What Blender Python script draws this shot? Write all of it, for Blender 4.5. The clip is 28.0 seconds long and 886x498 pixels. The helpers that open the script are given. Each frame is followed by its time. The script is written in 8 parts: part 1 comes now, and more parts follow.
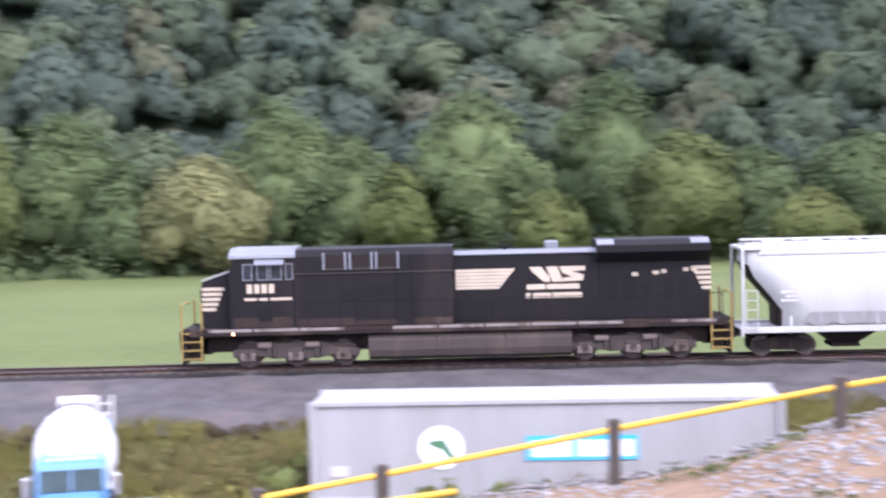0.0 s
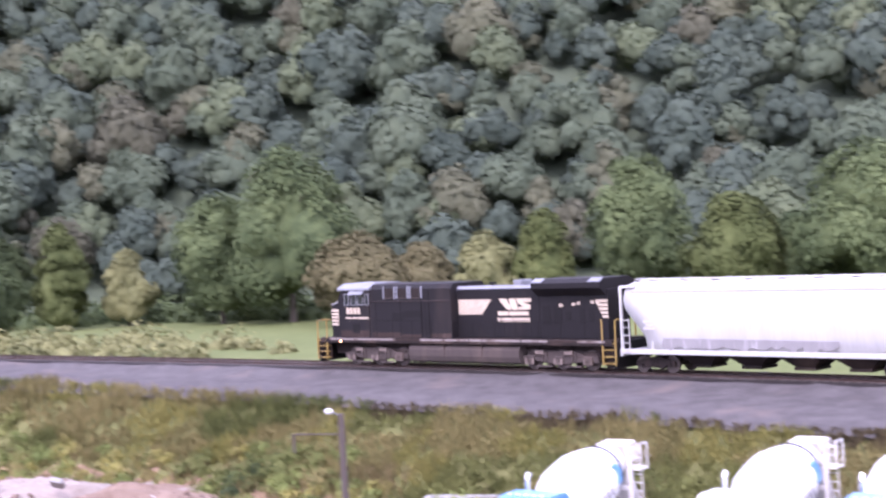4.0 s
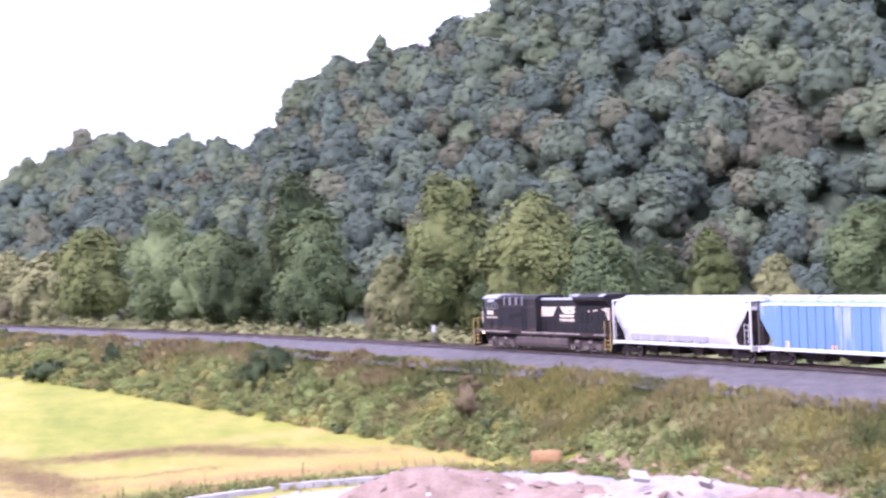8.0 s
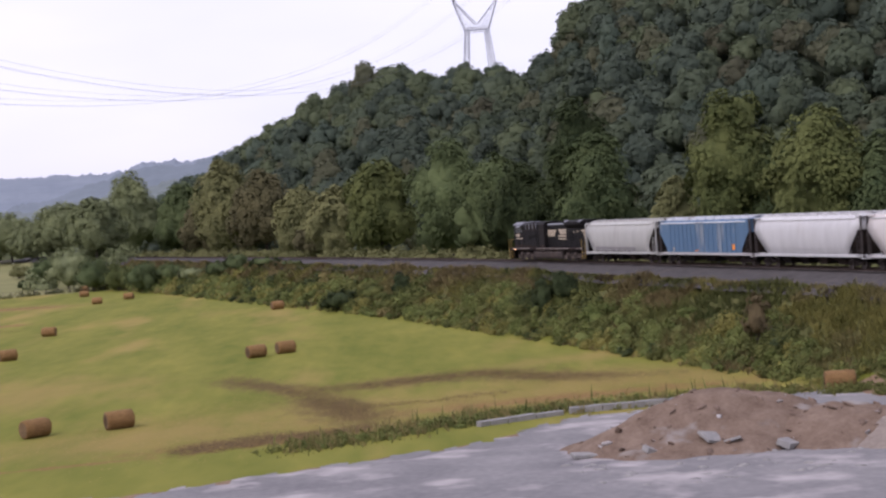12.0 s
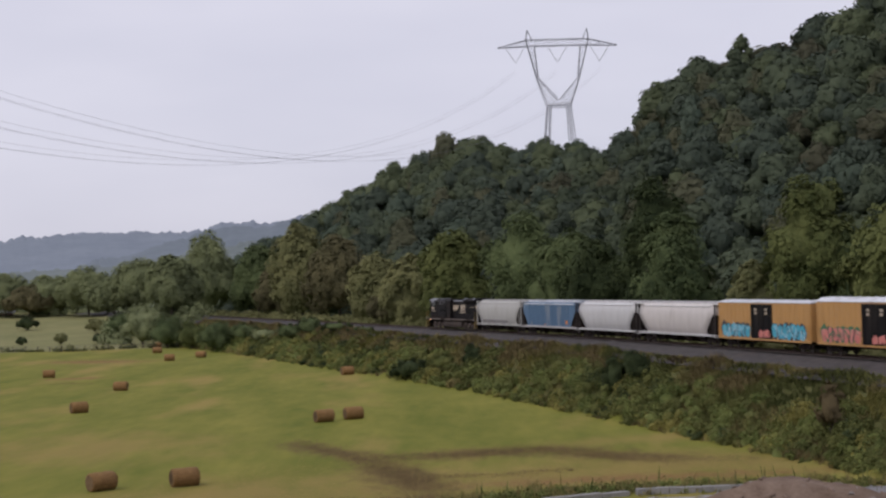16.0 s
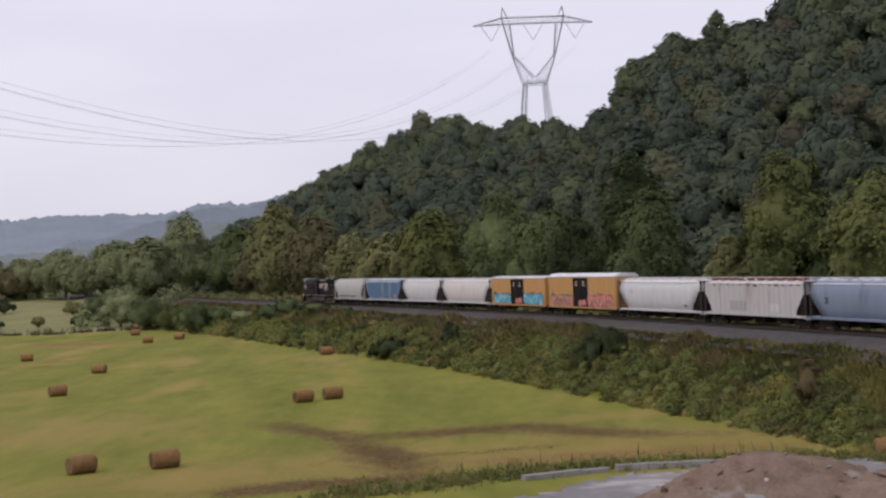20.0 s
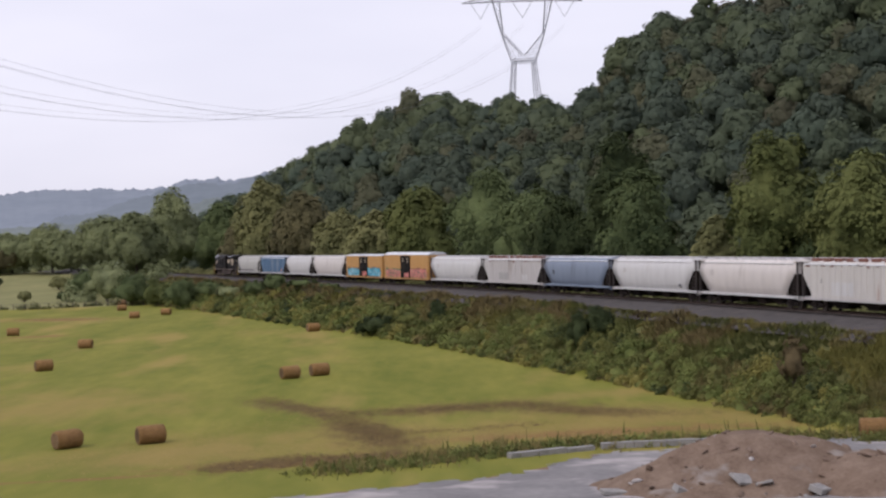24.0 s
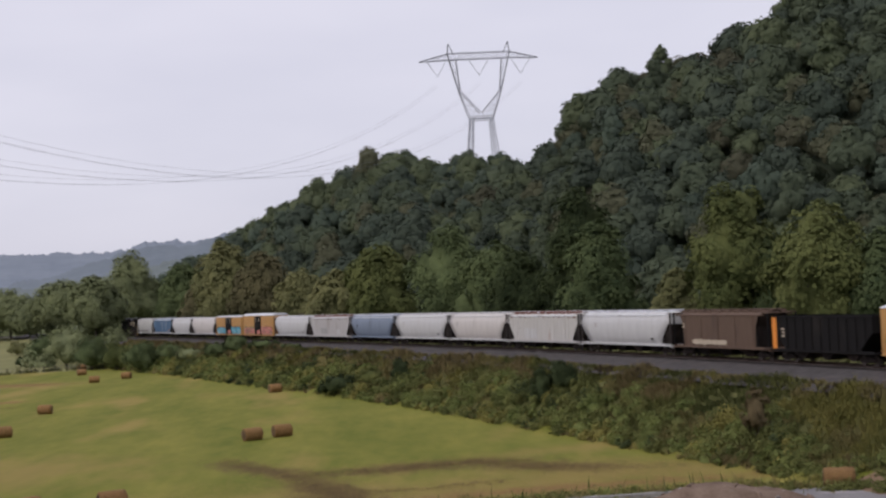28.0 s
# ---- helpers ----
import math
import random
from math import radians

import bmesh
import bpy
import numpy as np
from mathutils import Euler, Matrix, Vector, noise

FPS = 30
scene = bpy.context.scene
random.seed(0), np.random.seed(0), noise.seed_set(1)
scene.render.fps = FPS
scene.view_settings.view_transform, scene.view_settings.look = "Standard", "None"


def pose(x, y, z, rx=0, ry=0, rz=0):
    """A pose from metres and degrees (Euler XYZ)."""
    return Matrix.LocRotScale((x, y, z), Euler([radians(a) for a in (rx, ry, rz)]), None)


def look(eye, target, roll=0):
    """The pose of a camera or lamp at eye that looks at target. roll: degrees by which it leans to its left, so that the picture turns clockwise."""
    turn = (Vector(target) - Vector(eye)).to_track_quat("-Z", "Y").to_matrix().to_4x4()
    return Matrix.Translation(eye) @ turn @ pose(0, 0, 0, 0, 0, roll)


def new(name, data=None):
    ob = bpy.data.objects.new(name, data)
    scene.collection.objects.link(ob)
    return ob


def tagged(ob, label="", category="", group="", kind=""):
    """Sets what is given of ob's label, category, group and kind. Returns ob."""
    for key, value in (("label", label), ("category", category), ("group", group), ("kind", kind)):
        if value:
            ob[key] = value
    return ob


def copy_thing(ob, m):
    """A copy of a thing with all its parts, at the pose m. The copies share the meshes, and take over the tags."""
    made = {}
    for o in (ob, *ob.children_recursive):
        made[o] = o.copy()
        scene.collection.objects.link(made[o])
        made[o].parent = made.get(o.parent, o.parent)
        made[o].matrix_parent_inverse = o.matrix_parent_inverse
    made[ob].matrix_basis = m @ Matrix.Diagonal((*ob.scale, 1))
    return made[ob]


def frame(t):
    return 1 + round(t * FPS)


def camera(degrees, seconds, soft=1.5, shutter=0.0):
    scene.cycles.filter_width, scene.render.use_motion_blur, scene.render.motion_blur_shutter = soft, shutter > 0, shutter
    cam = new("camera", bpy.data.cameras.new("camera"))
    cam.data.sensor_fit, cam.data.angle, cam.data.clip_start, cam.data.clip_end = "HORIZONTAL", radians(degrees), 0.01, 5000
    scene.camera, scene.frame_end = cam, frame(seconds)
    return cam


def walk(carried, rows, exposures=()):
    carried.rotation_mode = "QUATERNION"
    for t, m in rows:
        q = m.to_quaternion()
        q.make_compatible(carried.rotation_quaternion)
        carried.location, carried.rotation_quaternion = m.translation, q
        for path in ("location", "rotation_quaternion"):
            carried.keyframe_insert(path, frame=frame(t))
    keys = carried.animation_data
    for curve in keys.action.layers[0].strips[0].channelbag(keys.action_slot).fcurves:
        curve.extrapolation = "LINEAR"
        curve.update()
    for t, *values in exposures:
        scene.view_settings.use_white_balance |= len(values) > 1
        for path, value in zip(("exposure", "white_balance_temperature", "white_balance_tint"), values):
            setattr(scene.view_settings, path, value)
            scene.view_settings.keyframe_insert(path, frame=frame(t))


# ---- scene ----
H = 7.54  # camera height over the rail
cam = camera(32.39, 28.0, soft=2.4, shutter=0.5)


def aim(yaw, pitch, roll):
    """The camera's pose at its one standpoint, from the way it faces."""
    return pose(0, 0, H, 0, 0, yaw) @ pose(0, 0, 0, 90 + pitch) @ pose(0, 0, 0, 0, 0, roll)


PAN = [(0, -82.72, -2.85, -1.44), (0.2, -79.06, -2.65, -2.20), (0.5, -74.23, -2.36, -3.49), (0.7, -69.43, -1.94, -3.44), (1, -62.88, -1.41, -2.97), (1.2, -59.05, -1.54, -2.57), (1.5, -52.41, -3.50, -4.29), (1.8, -52.93, -2.78, -3.39), (2, -54.35, -2.44, -2.09), (2.5, -52.95, -2.07, -1.64), (3, -46.79, -1.86, -3.18), (3.5, -42.15, -2.41, -3.06), (4, -37.33, -0.68, -3.03), (4.5, -33.65, -0.30, -3.73), (6.5, -27.40, -1.15, -2.26), (7, -23.05, -0.10, -1.90), (7.5, -17.49, -0.65, -2.30), (8, -13.28, 0.61, -2.21), (8.5, -10.39, -0.80, -2.37), (9, -7.31, -0.39, -3.42), (9.5, -7.17, -0.32, -3.29), (10, -5.07, -0.10, -4.23), (10.5, -5.32, 0.13, -4.02), (11, -5.34, -0.12, -3.77), (11.5, -2.98, -1.75, -4.63), (13.5, -2.30, -1.09, -3.83), (14, -3.48, -0.93, -2.48), (14.5, -3.07, 0.21, -2.56), (15, 1.39, -0.85, -1.54), (15.5, 2.26, 0.66, -2.80), (16, 0.07, 1.19, -1.57), (16.5, 0.18, 0.82, -1.95), (17, -0.01, 0.81, -2.42), (17.5, -0.10, 0.55, -2.46), (18, -0.08, 0.58, -2.57), (18.5, -0.65, 0.63, -2.15), (19, -0.98, 0.39, -1.93), (19.5, -0.55, 0.12, -2.09), (20, -0.74, 0.37, -2.20), (20.5, -0.35, 0.29, -2.35), (21, -0.32, 0.34, -2.46), (21.5, 0.11, -0.40, -2.69), (23.5, -0.74, -0.46, -2.28), (24, -1.18, -0.49, -1.77), (24.5, -1.29, -0.31, -1.84), (25, -1.31, -0.55, -2.07), (25.5, -1.63, -0.37, -1.98), (26, -1.41, 0.73, -2.59), (26.5, -1.78, 0.91, -2.43), (27, -1.34, 0.98, -2.93), (27.5, -2.24, 1.82, -2.60), (28, -2.74, 1.61, -2.85)]
EXPO = [(0, 2.12, 5680, 26), (0.7, 2.27, 5780, 34), (1.0, 2.42, 5780, 35), (1.6, 2.07, 5780, 37), (2.0, 2.07, 5780, 37), (3, 2.07, 5760, 39), (4.0, 2.27, 5680, 40), (4.5, 2.3, 5680, 40), (6.5, 2.47, 5730, 38), (7.0, 2.45, 5630, 41), (8.0, 2.5, 5530, 44), (8.5, 2.0, 5620, 41), (9.0, 1.02, 5830, 39), (10, 0.67, 6040, 32), (11, 0.58, 6120, 28), (11.5, 0.58, 6170, 27), (13.5, 0.54, 6260, 23), (14, 0.54, 6260, 23), (15, 0.31, 6450, 21), (16, 0.05, 6400, 18), (17, 0.16, 6420, 20), (20, 0.23, 6520, 20), (21.5, 0.19, 6480, 20), (24, 0.39, 6450, 19), (25, 0.41, 6450, 19), (26, 0.26, 6450, 20), (27, 0.21, 6460, 20), (28, 0.11, 6450, 18)]
walk(cam, [(t, aim(a, b, c)) for t, a, b, c in PAN], exposures=EXPO)

# ---- world and light: an overcast late afternoon ----
world = bpy.data.worlds.new("overcast_sky")
scene.world = world
world.use_nodes = True
wn, wl = world.node_tree.nodes, world.node_tree.links
wn.clear()
sky = wn.new("ShaderNodeTexSky")
sky.sky_type, sky.sun_disc = "NISHITA", False
sky.sun_elevation, sky.sun_rotation = radians(35), radians(250)
sky_scale = wn.new("ShaderNodeVectorMath")
sky_scale.operation = "SCALE"
sky_scale.inputs["Scale"].default_value = 0.10
tex = wn.new("ShaderNodeTexCoord")
cloud = wn.new("ShaderNodeTexNoise")
cloud.inputs["Scale"].default_value, cloud.inputs["Detail"].default_value = 2.2, 4
cloud_map = wn.new("ShaderNodeMapping")
cloud_map.inputs["Scale"].default_value = (1, 1, 3.5)
ramp = wn.new("ShaderNodeValToRGB")
ramp.color_ramp.elements[0].position, ramp.color_ramp.elements[0].color = 0.30, (0.585, 0.605, 0.683, 1)
ramp.color_ramp.elements[1].position, ramp.color_ramp.elements[1].color = 0.72, (0.742, 0.752, 0.812, 1)
mix = wn.new("ShaderNodeMix")
mix.data_type = "RGBA"
mix.inputs[0].default_value = 0.88
back = wn.new("ShaderNodeBackground")
back.inputs["Strength"].default_value = 1.0
out = wn.new("ShaderNodeOutputWorld")
wl.new(sky.outputs[0], sky_scale.inputs[0])
wl.new(tex.outputs["Generated"], cloud_map.inputs[0])
wl.new(cloud_map.outputs[0], cloud.inputs["Vector"])
wl.new(cloud.outputs["Fac"], ramp.inputs[0])
wl.new(sky_scale.outputs[0], mix.inputs[6])
wl.new(ramp.outputs[0], mix.inputs[7])
wl.new(mix.outputs[2], back.inputs[0])
wl.new(back.outputs[0], out.inputs[0])

sun = new("sun", bpy.data.lights.new("sun", "SUN"))
sun.data.energy, sun.data.angle, sun.data.color = 1.1, radians(30), (1.0, 0.95, 0.88)
sun.matrix_world = look((-60, -30, 80), (0, 20, 0))


# ---- materials ----
def shader(name, low, high, scale=4.0, rough=0.8, bump=0.0, metal=0.0, fine=6.0, stretch=(1, 1, 1), island=0.0, obrand=0.0, dirt=None, dirt_at=0.55, dirt_scale=1.2, dirt_stretch=(1, 1, 1)):
    """A surface whose colour goes from low to high by coarse and fine grain, by piece and by object, with stains of the colour dirt."""
    m = bpy.data.materials.new(name)
    m.use_nodes = True
    n, l = m.node_tree.nodes, m.node_tree.links
    b = n["Principled BSDF"]
    b.inputs["Roughness"].default_value, b.inputs["Metallic"].default_value = rough, metal
    co = n.new("ShaderNodeTexCoord")
    mp = n.new("ShaderNodeMapping")
    mp.inputs["Scale"].default_value = stretch
    l.new(co.outputs["Object"], mp.inputs[0])
    fac = None

    def grain(sc, detail):
        t = n.new("ShaderNodeTexNoise")
        t.inputs["Scale"].default_value, t.inputs["Detail"].default_value = sc, detail
        l.new(mp.outputs[0], t.inputs["Vector"])
        return t.outputs["Fac"]

    def math_node(op, a, c):
        t = n.new("ShaderNodeMath")
        t.operation = op
        for i, v in enumerate((a, c)):
            if isinstance(v, (int, float)):
                t.inputs[i].default_value = v
            else:
                l.new(v, t.inputs[i])
        return t.outputs[0]

    g1, g2 = grain(scale, 3), grain(scale * fine, 5)
    fac = math_node("ADD", math_node("MULTIPLY", g1, 0.6), math_node("MULTIPLY", g2, 0.4))
    fac = math_node("ADD", math_node("MULTIPLY", math_node("SUBTRACT", fac, 0.5), 2.2), 0.5)
    if island:
        geo = n.new("ShaderNodeNewGeometry")
        fac = math_node("ADD", fac, math_node("MULTIPLY", math_node("SUBTRACT", geo.outputs["Random Per Island"], 0.5), island))
    if obrand:
        inf = n.new("ShaderNodeObjectInfo")
        fac = math_node("ADD", fac, math_node("MULTIPLY", math_node("SUBTRACT", inf.outputs["Random"], 0.5), obrand))
    mx = n.new("ShaderNodeMix")
    mx.data_type = "RGBA"
    mx.inputs[6].default_value, mx.inputs[7].default_value = (*low, 1), (*high, 1)
    l.new(fac, mx.inputs[0])
    colour = mx.outputs[2]
    if dirt:
        mp2 = n.new("ShaderNodeMapping")
        mp2.inputs["Scale"].default_value = dirt_stretch
        l.new(co.outputs["Object"], mp2.inputs[0])
        t = n.new("ShaderNodeTexNoise")
        t.inputs["Scale"].default_value, t.inputs["Detail"].default_value = dirt_scale, 5
        l.new(mp2.outputs[0], t.inputs["Vector"])
        r = n.new("ShaderNodeValToRGB")
        r.color_ramp.elements[0].position, r.color_ramp.elements[1].position = dirt_at, dirt_at + 0.15
        l.new(t.outputs["Fac"], r.inputs[0])
        m2 = n.new("ShaderNodeMix")
        m2.data_type = "RGBA"
        m2.inputs[7].default_value = (*dirt, 1)
        l.new(r.outputs[0], m2.inputs[0])
        l.new(colour, m2.inputs[6])
        colour = m2.outputs[2]
    l.new(colour, b.inputs["Base Color"])
    if bump:
        bp = n.new("ShaderNodeBump")
        bp.inputs["Strength"].default_value, bp.inputs["Distance"].default_value = bump, 0.05
        l.new(g2, bp.inputs["Height"])
        l.new(bp.outputs[0], b.inputs["Normal"])
    return m


def leafy(name, low, high, scale=0.16, island=0.22, fine=5, relief=1.5):
    """Leaves: matt, ruffled, and letting part of the light through."""
    m = shader(name, tuple(1.18 * c for c in low), tuple(1.18 * c for c in high), scale=scale, rough=0.9, island=island, obrand=0.3, fine=fine)
    n, l = m.node_tree.nodes, m.node_tree.links
    b = n["Principled BSDF"]
    b.inputs["Specular IOR Level"].default_value = 0.08
    tr, mx = n.new("ShaderNodeBsdfTranslucent"), n.new("ShaderNodeMixShader")
    mx.inputs[0].default_value = 0.28
    ruffle, bp = n.new("ShaderNodeTexNoise"), n.new("ShaderNodeBump")
    ruffle.inputs["Scale"].default_value, ruffle.inputs["Detail"].default_value, ruffle.inputs["Roughness"].default_value = relief, 3, 0.6
    bp.inputs["Strength"].default_value, bp.inputs["Distance"].default_value = (0.5 if relief < 3 else 0.8), 0.9 / relief
    l.new(n["Texture Coordinate"].outputs["Object"], ruffle.inputs["Vector"])
    l.new(ruffle.outputs["Fac"], bp.inputs["Height"])
    l.new(bp.outputs[0], b.inputs["Normal"])
    l.new(bp.outputs[0], tr.inputs["Normal"])
    l.new(b.inputs["Base Color"].links[0].from_socket, tr.inputs["Color"])
    l.new(b.outputs[0], mx.inputs[1])
    l.new(tr.outputs[0], mx.inputs[2])
    l.new(mx.outputs[0], n["Material Output"].inputs["Surface"])
    return m


M_FIELD = shader("mown_field", (0.108, 0.130, 0.018), (0.236, 0.220, 0.045), scale=0.16, rough=0.95, bump=0.5, fine=5, stretch=(1.0, 0.24, 1), dirt=(0.270, 0.212, 0.060), dirt_at=0.55, dirt_scale=0.11, dirt_stretch=(1.0, 0.28, 1))
M_MEADOW = shader("green_meadow", (0.084, 0.106, 0.036), (0.134, 0.152, 0.058), scale=0.06, rough=0.95, bump=0.4, fine=12)
M_PASTURE = shader("rough_pasture", (0.150, 0.158, 0.062), (0.262, 0.246, 0.112), scale=0.05, rough=0.95, bump=0.6, fine=9)
M_SOIL = shader("bare_soil", (0.14, 0.092, 0.058), (0.29, 0.200, 0.128), scale=0.6, rough=1.0, bump=0.8)
M_BANK = shader("weedy_bank", (0.070, 0.080, 0.024), (0.145, 0.140, 0.055), scale=0.5, rough=1.0, bump=1.0)
M_LOT = shader("gravel_lot", (0.14, 0.137, 0.142), (0.28, 0.268, 0.262), scale=0.25, rough=0.9, bump=0.5, fine=10, dirt=(0.40, 0.37, 0.36), dirt_at=0.54, dirt_scale=0.3)
M_BALLAST = shader("ballast", (0.052, 0.047, 0.046), (0.112, 0.103, 0.099), scale=1.0, rough=0.95, bump=1.0, fine=8, dirt=(0.118, 0.098, 0.088), dirt_at=0.58, dirt_scale=0.3)
M_RAIL = shader("rusty_rail", (0.05, 0.035, 0.03), (0.14, 0.09, 0.07), scale=3, rough=0.5, metal=0.6)
M_TIE = shader("creosoted_tie", (0.03, 0.025, 0.02), (0.09, 0.075, 0.065), scale=3, rough=0.9, obrand=0.4)
M_EARTH = shader("dug_earth", (0.112, 0.076, 0.054), (0.245, 0.182, 0.138), scale=0.9, rough=1.0, bump=1.0, dirt=(0.28, 0.26, 0.24), dirt_at=0.6, dirt_scale=0.5)
M_CONC = shader("weathered_concrete", (0.17, 0.165, 0.16), (0.33, 0.32, 0.30), scale=1.2, rough=0.9, bump=0.4, dirt=(0.16, 0.14, 0.12), dirt_at=0.6)
M_WOODPOLE = shader("dark_pole_wood", (0.035, 0.028, 0.022), (0.09, 0.07, 0.055), scale=6, rough=0.9, stretch=(4, 4, 0.4))
M_BARK = shader("bark", (0.05, 0.04, 0.03), (0.13, 0.11, 0.085), scale=3, rough=0.95, bump=0.6, stretch=(2, 2, 0.5))
M_HAY = shader("hay", (0.14, 0.070, 0.024), (0.37, 0.215, 0.082), scale=2.5, rough=1.0, bump=1.0, fine=9, stretch=(1, 5, 5))
M_HAYEND = shader("hay_end", (0.10, 0.06, 0.03), (0.25, 0.16, 0.08), scale=5, rough=1.0, bump=0.8)
M_STEEL = shader("galvanised_steel", (0.085, 0.088, 0.096), (0.15, 0.155, 0.165), scale=2, rough=0.6, metal=0.2)
M_WIRE = shader("conductor_wire", (0.13, 0.135, 0.15), (0.19, 0.195, 0.21), scale=2, rough=0.5, metal=0.4)


def worn_patches(m, spots, colour, scale, ragged, most, soft=0.5):
    """Ragged patches of bare or dry ground: each spot has its middle, two half-widths and its turn in degrees."""
    n, l = m.node_tree.nodes, m.node_tree.links
    b = n["Principled BSDF"]
    before = b.inputs["Base Color"].links[0].from_socket
    co, total = n["Texture Coordinate"].outputs["Object"], None
    for cx, cy, rx, ry, turn in spots:
        mp, ln = n.new("ShaderNodeMapping"), n.new("ShaderNodeVectorMath")
        mp.vector_type = "TEXTURE"
        mp.inputs["Location"].default_value, mp.inputs["Rotation"].default_value, mp.inputs["Scale"].default_value = (cx, cy, 0), (0, 0, radians(turn)), (rx, ry, 1000)
        ln.operation = "LENGTH"
        l.new(co, mp.inputs[0])
        l.new(mp.outputs[0], ln.inputs[0])
        if total is None:
            total = ln.outputs["Value"]
        else:
            least = n.new("ShaderNodeMath")
            least.operation = "MINIMUM"
            l.new(total, least.inputs[0])
            l.new(ln.outputs["Value"], least.inputs[1])
            total = least.outputs[0]
    stretched, noise, edge, ramp, mix = n.new("ShaderNodeMapping"), n.new("ShaderNodeTexNoise"), n.new("ShaderNodeMath"), n.new("ShaderNodeMapRange"), n.new("ShaderNodeMix")
    stretched.inputs["Scale"].default_value = (1, 0.45, 1)
    noise.inputs["Scale"].default_value, noise.inputs["Detail"].default_value, noise.inputs["Roughness"].default_value = scale, 5, 0.62
    l.new(co, stretched.inputs[0])
    l.new(stretched.outputs[0], noise.inputs["Vector"])
    edge.operation = "MULTIPLY_ADD"
    edge.inputs[1].default_value = ragged
    l.new(noise.outputs["Fac"], edge.inputs[0])
    l.new(total, edge.inputs[2])
    ramp.interpolation_type = "SMOOTHSTEP"
    ramp.inputs["From Min"].default_value, ramp.inputs["From Max"].default_value = ragged * 0.5 + 0.7 + soft, ragged * 0.5 + 0.7 - soft
    ramp.inputs["To Min"].default_value, ramp.inputs["To Max"].default_value = 0, most
    l.new(edge.outputs[0], ramp.inputs["Value"])
    mix.data_type = "RGBA"
    mix.inputs[7].default_value = (*colour, 1)
    l.new(ramp.outputs[0], mix.inputs[0])
    l.new(before, mix.inputs[6])
    l.new(mix.outputs[2], b.inputs["Base Color"])


worn_patches(M_FIELD, ((0, 101, 20, 10, 8), (18, 107, 15, 8, 0), (-15, 96, 12, 8, 20), (-30, 128, 10, 14, 0), (-66, 283, 17, 9, -30), (22, 128, 14, 4, 25)), (0.285, 0.205, 0.068), 0.3, 2.6, 0.7, 0.9)
worn_patches(M_FIELD, ((-66, 283, 13, 5, -30), (-57, 232, 6, 3, 0), (-18, 84.4, 7, 0.7, 10), (-6.5, 89.3, 9, 3.0, 17), (12, 100, 16, 2.6, 8)), (0.225, 0.118, 0.052), 0.7, 2.2, 0.75, 0.6)
worn_patches(M_FIELD, ((-3.2, 103, 3.4, 11, 14), (-10, 122, 2.6, 9, 27), (3, 117.4, 10, 4.0, 10), (13, 113, 9, 3.6, -32), (-5, 90.5, 6, 1.3, 17)), (0.125, 0.084, 0.034), 0.9, 2.2, 0.85, 0.6)


for m in (M_FIELD, M_MEADOW, M_PASTURE, M_SOIL, M_BANK, M_EARTH, M_BALLAST, M_LOT):
    m.node_tree.nodes["Principled BSDF"].inputs["Specular IOR Level"].default_value = 0.1
LEAF = {
    "mid": leafy("leaf_mid", (0.0366, 0.0543, 0.0249), (0.1336, 0.1656, 0.0693)),
    "dark": leafy("leaf_dark", (0.0203, 0.0312, 0.0151), (0.0749, 0.0947, 0.0391)),
    "yel": leafy("leaf_yellowing", (0.0455, 0.0586, 0.0195), (0.1474, 0.1695, 0.0640)),
    "lt": leafy("leaf_light", (0.0491, 0.0637, 0.0220), (0.1636, 0.1794, 0.0635)),
    "olive": leafy("leaf_olive", (0.0746, 0.0841, 0.0359), (0.2392, 0.2348, 0.1032)),
    "brown": leafy("leaf_brown", (0.0633, 0.0609, 0.0312), (0.1764, 0.1580, 0.0797)),
    "weed": leafy("leaf_weed", (0.1488, 0.1353, 0.0495), (0.3359, 0.2792, 0.1170), scale=0.09, island=0.3, relief=5),
    "weedgreen": leafy("leaf_weed_green", (0.0621, 0.0775, 0.0255), (0.2056, 0.2077, 0.0680), scale=0.16, island=0.45, relief=5),
    # Paler, greyer leaf: distance haze put into the colour of far trees.
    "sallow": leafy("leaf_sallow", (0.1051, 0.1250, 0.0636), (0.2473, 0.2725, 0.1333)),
    "gold": leafy("leaf_goldenrod", (0.1226, 0.1231, 0.0340), (0.2945, 0.2643, 0.0819), scale=0.3, island=0.35, relief=5),
    "vine": leafy("leaf_vine", (0.0922, 0.1195, 0.0359), (0.2592, 0.2822, 0.0909), scale=0.3, island=0.35, relief=5),
    "straw": leafy("leaf_straw", (0.0945, 0.0765, 0.0315), (0.2948, 0.2340, 0.1092), scale=0.12, relief=5),
    "rust": leafy("leaf_rust", (0.0675, 0.0540, 0.0312), (0.1553, 0.1200, 0.0624), scale=0.3, relief=5),
}
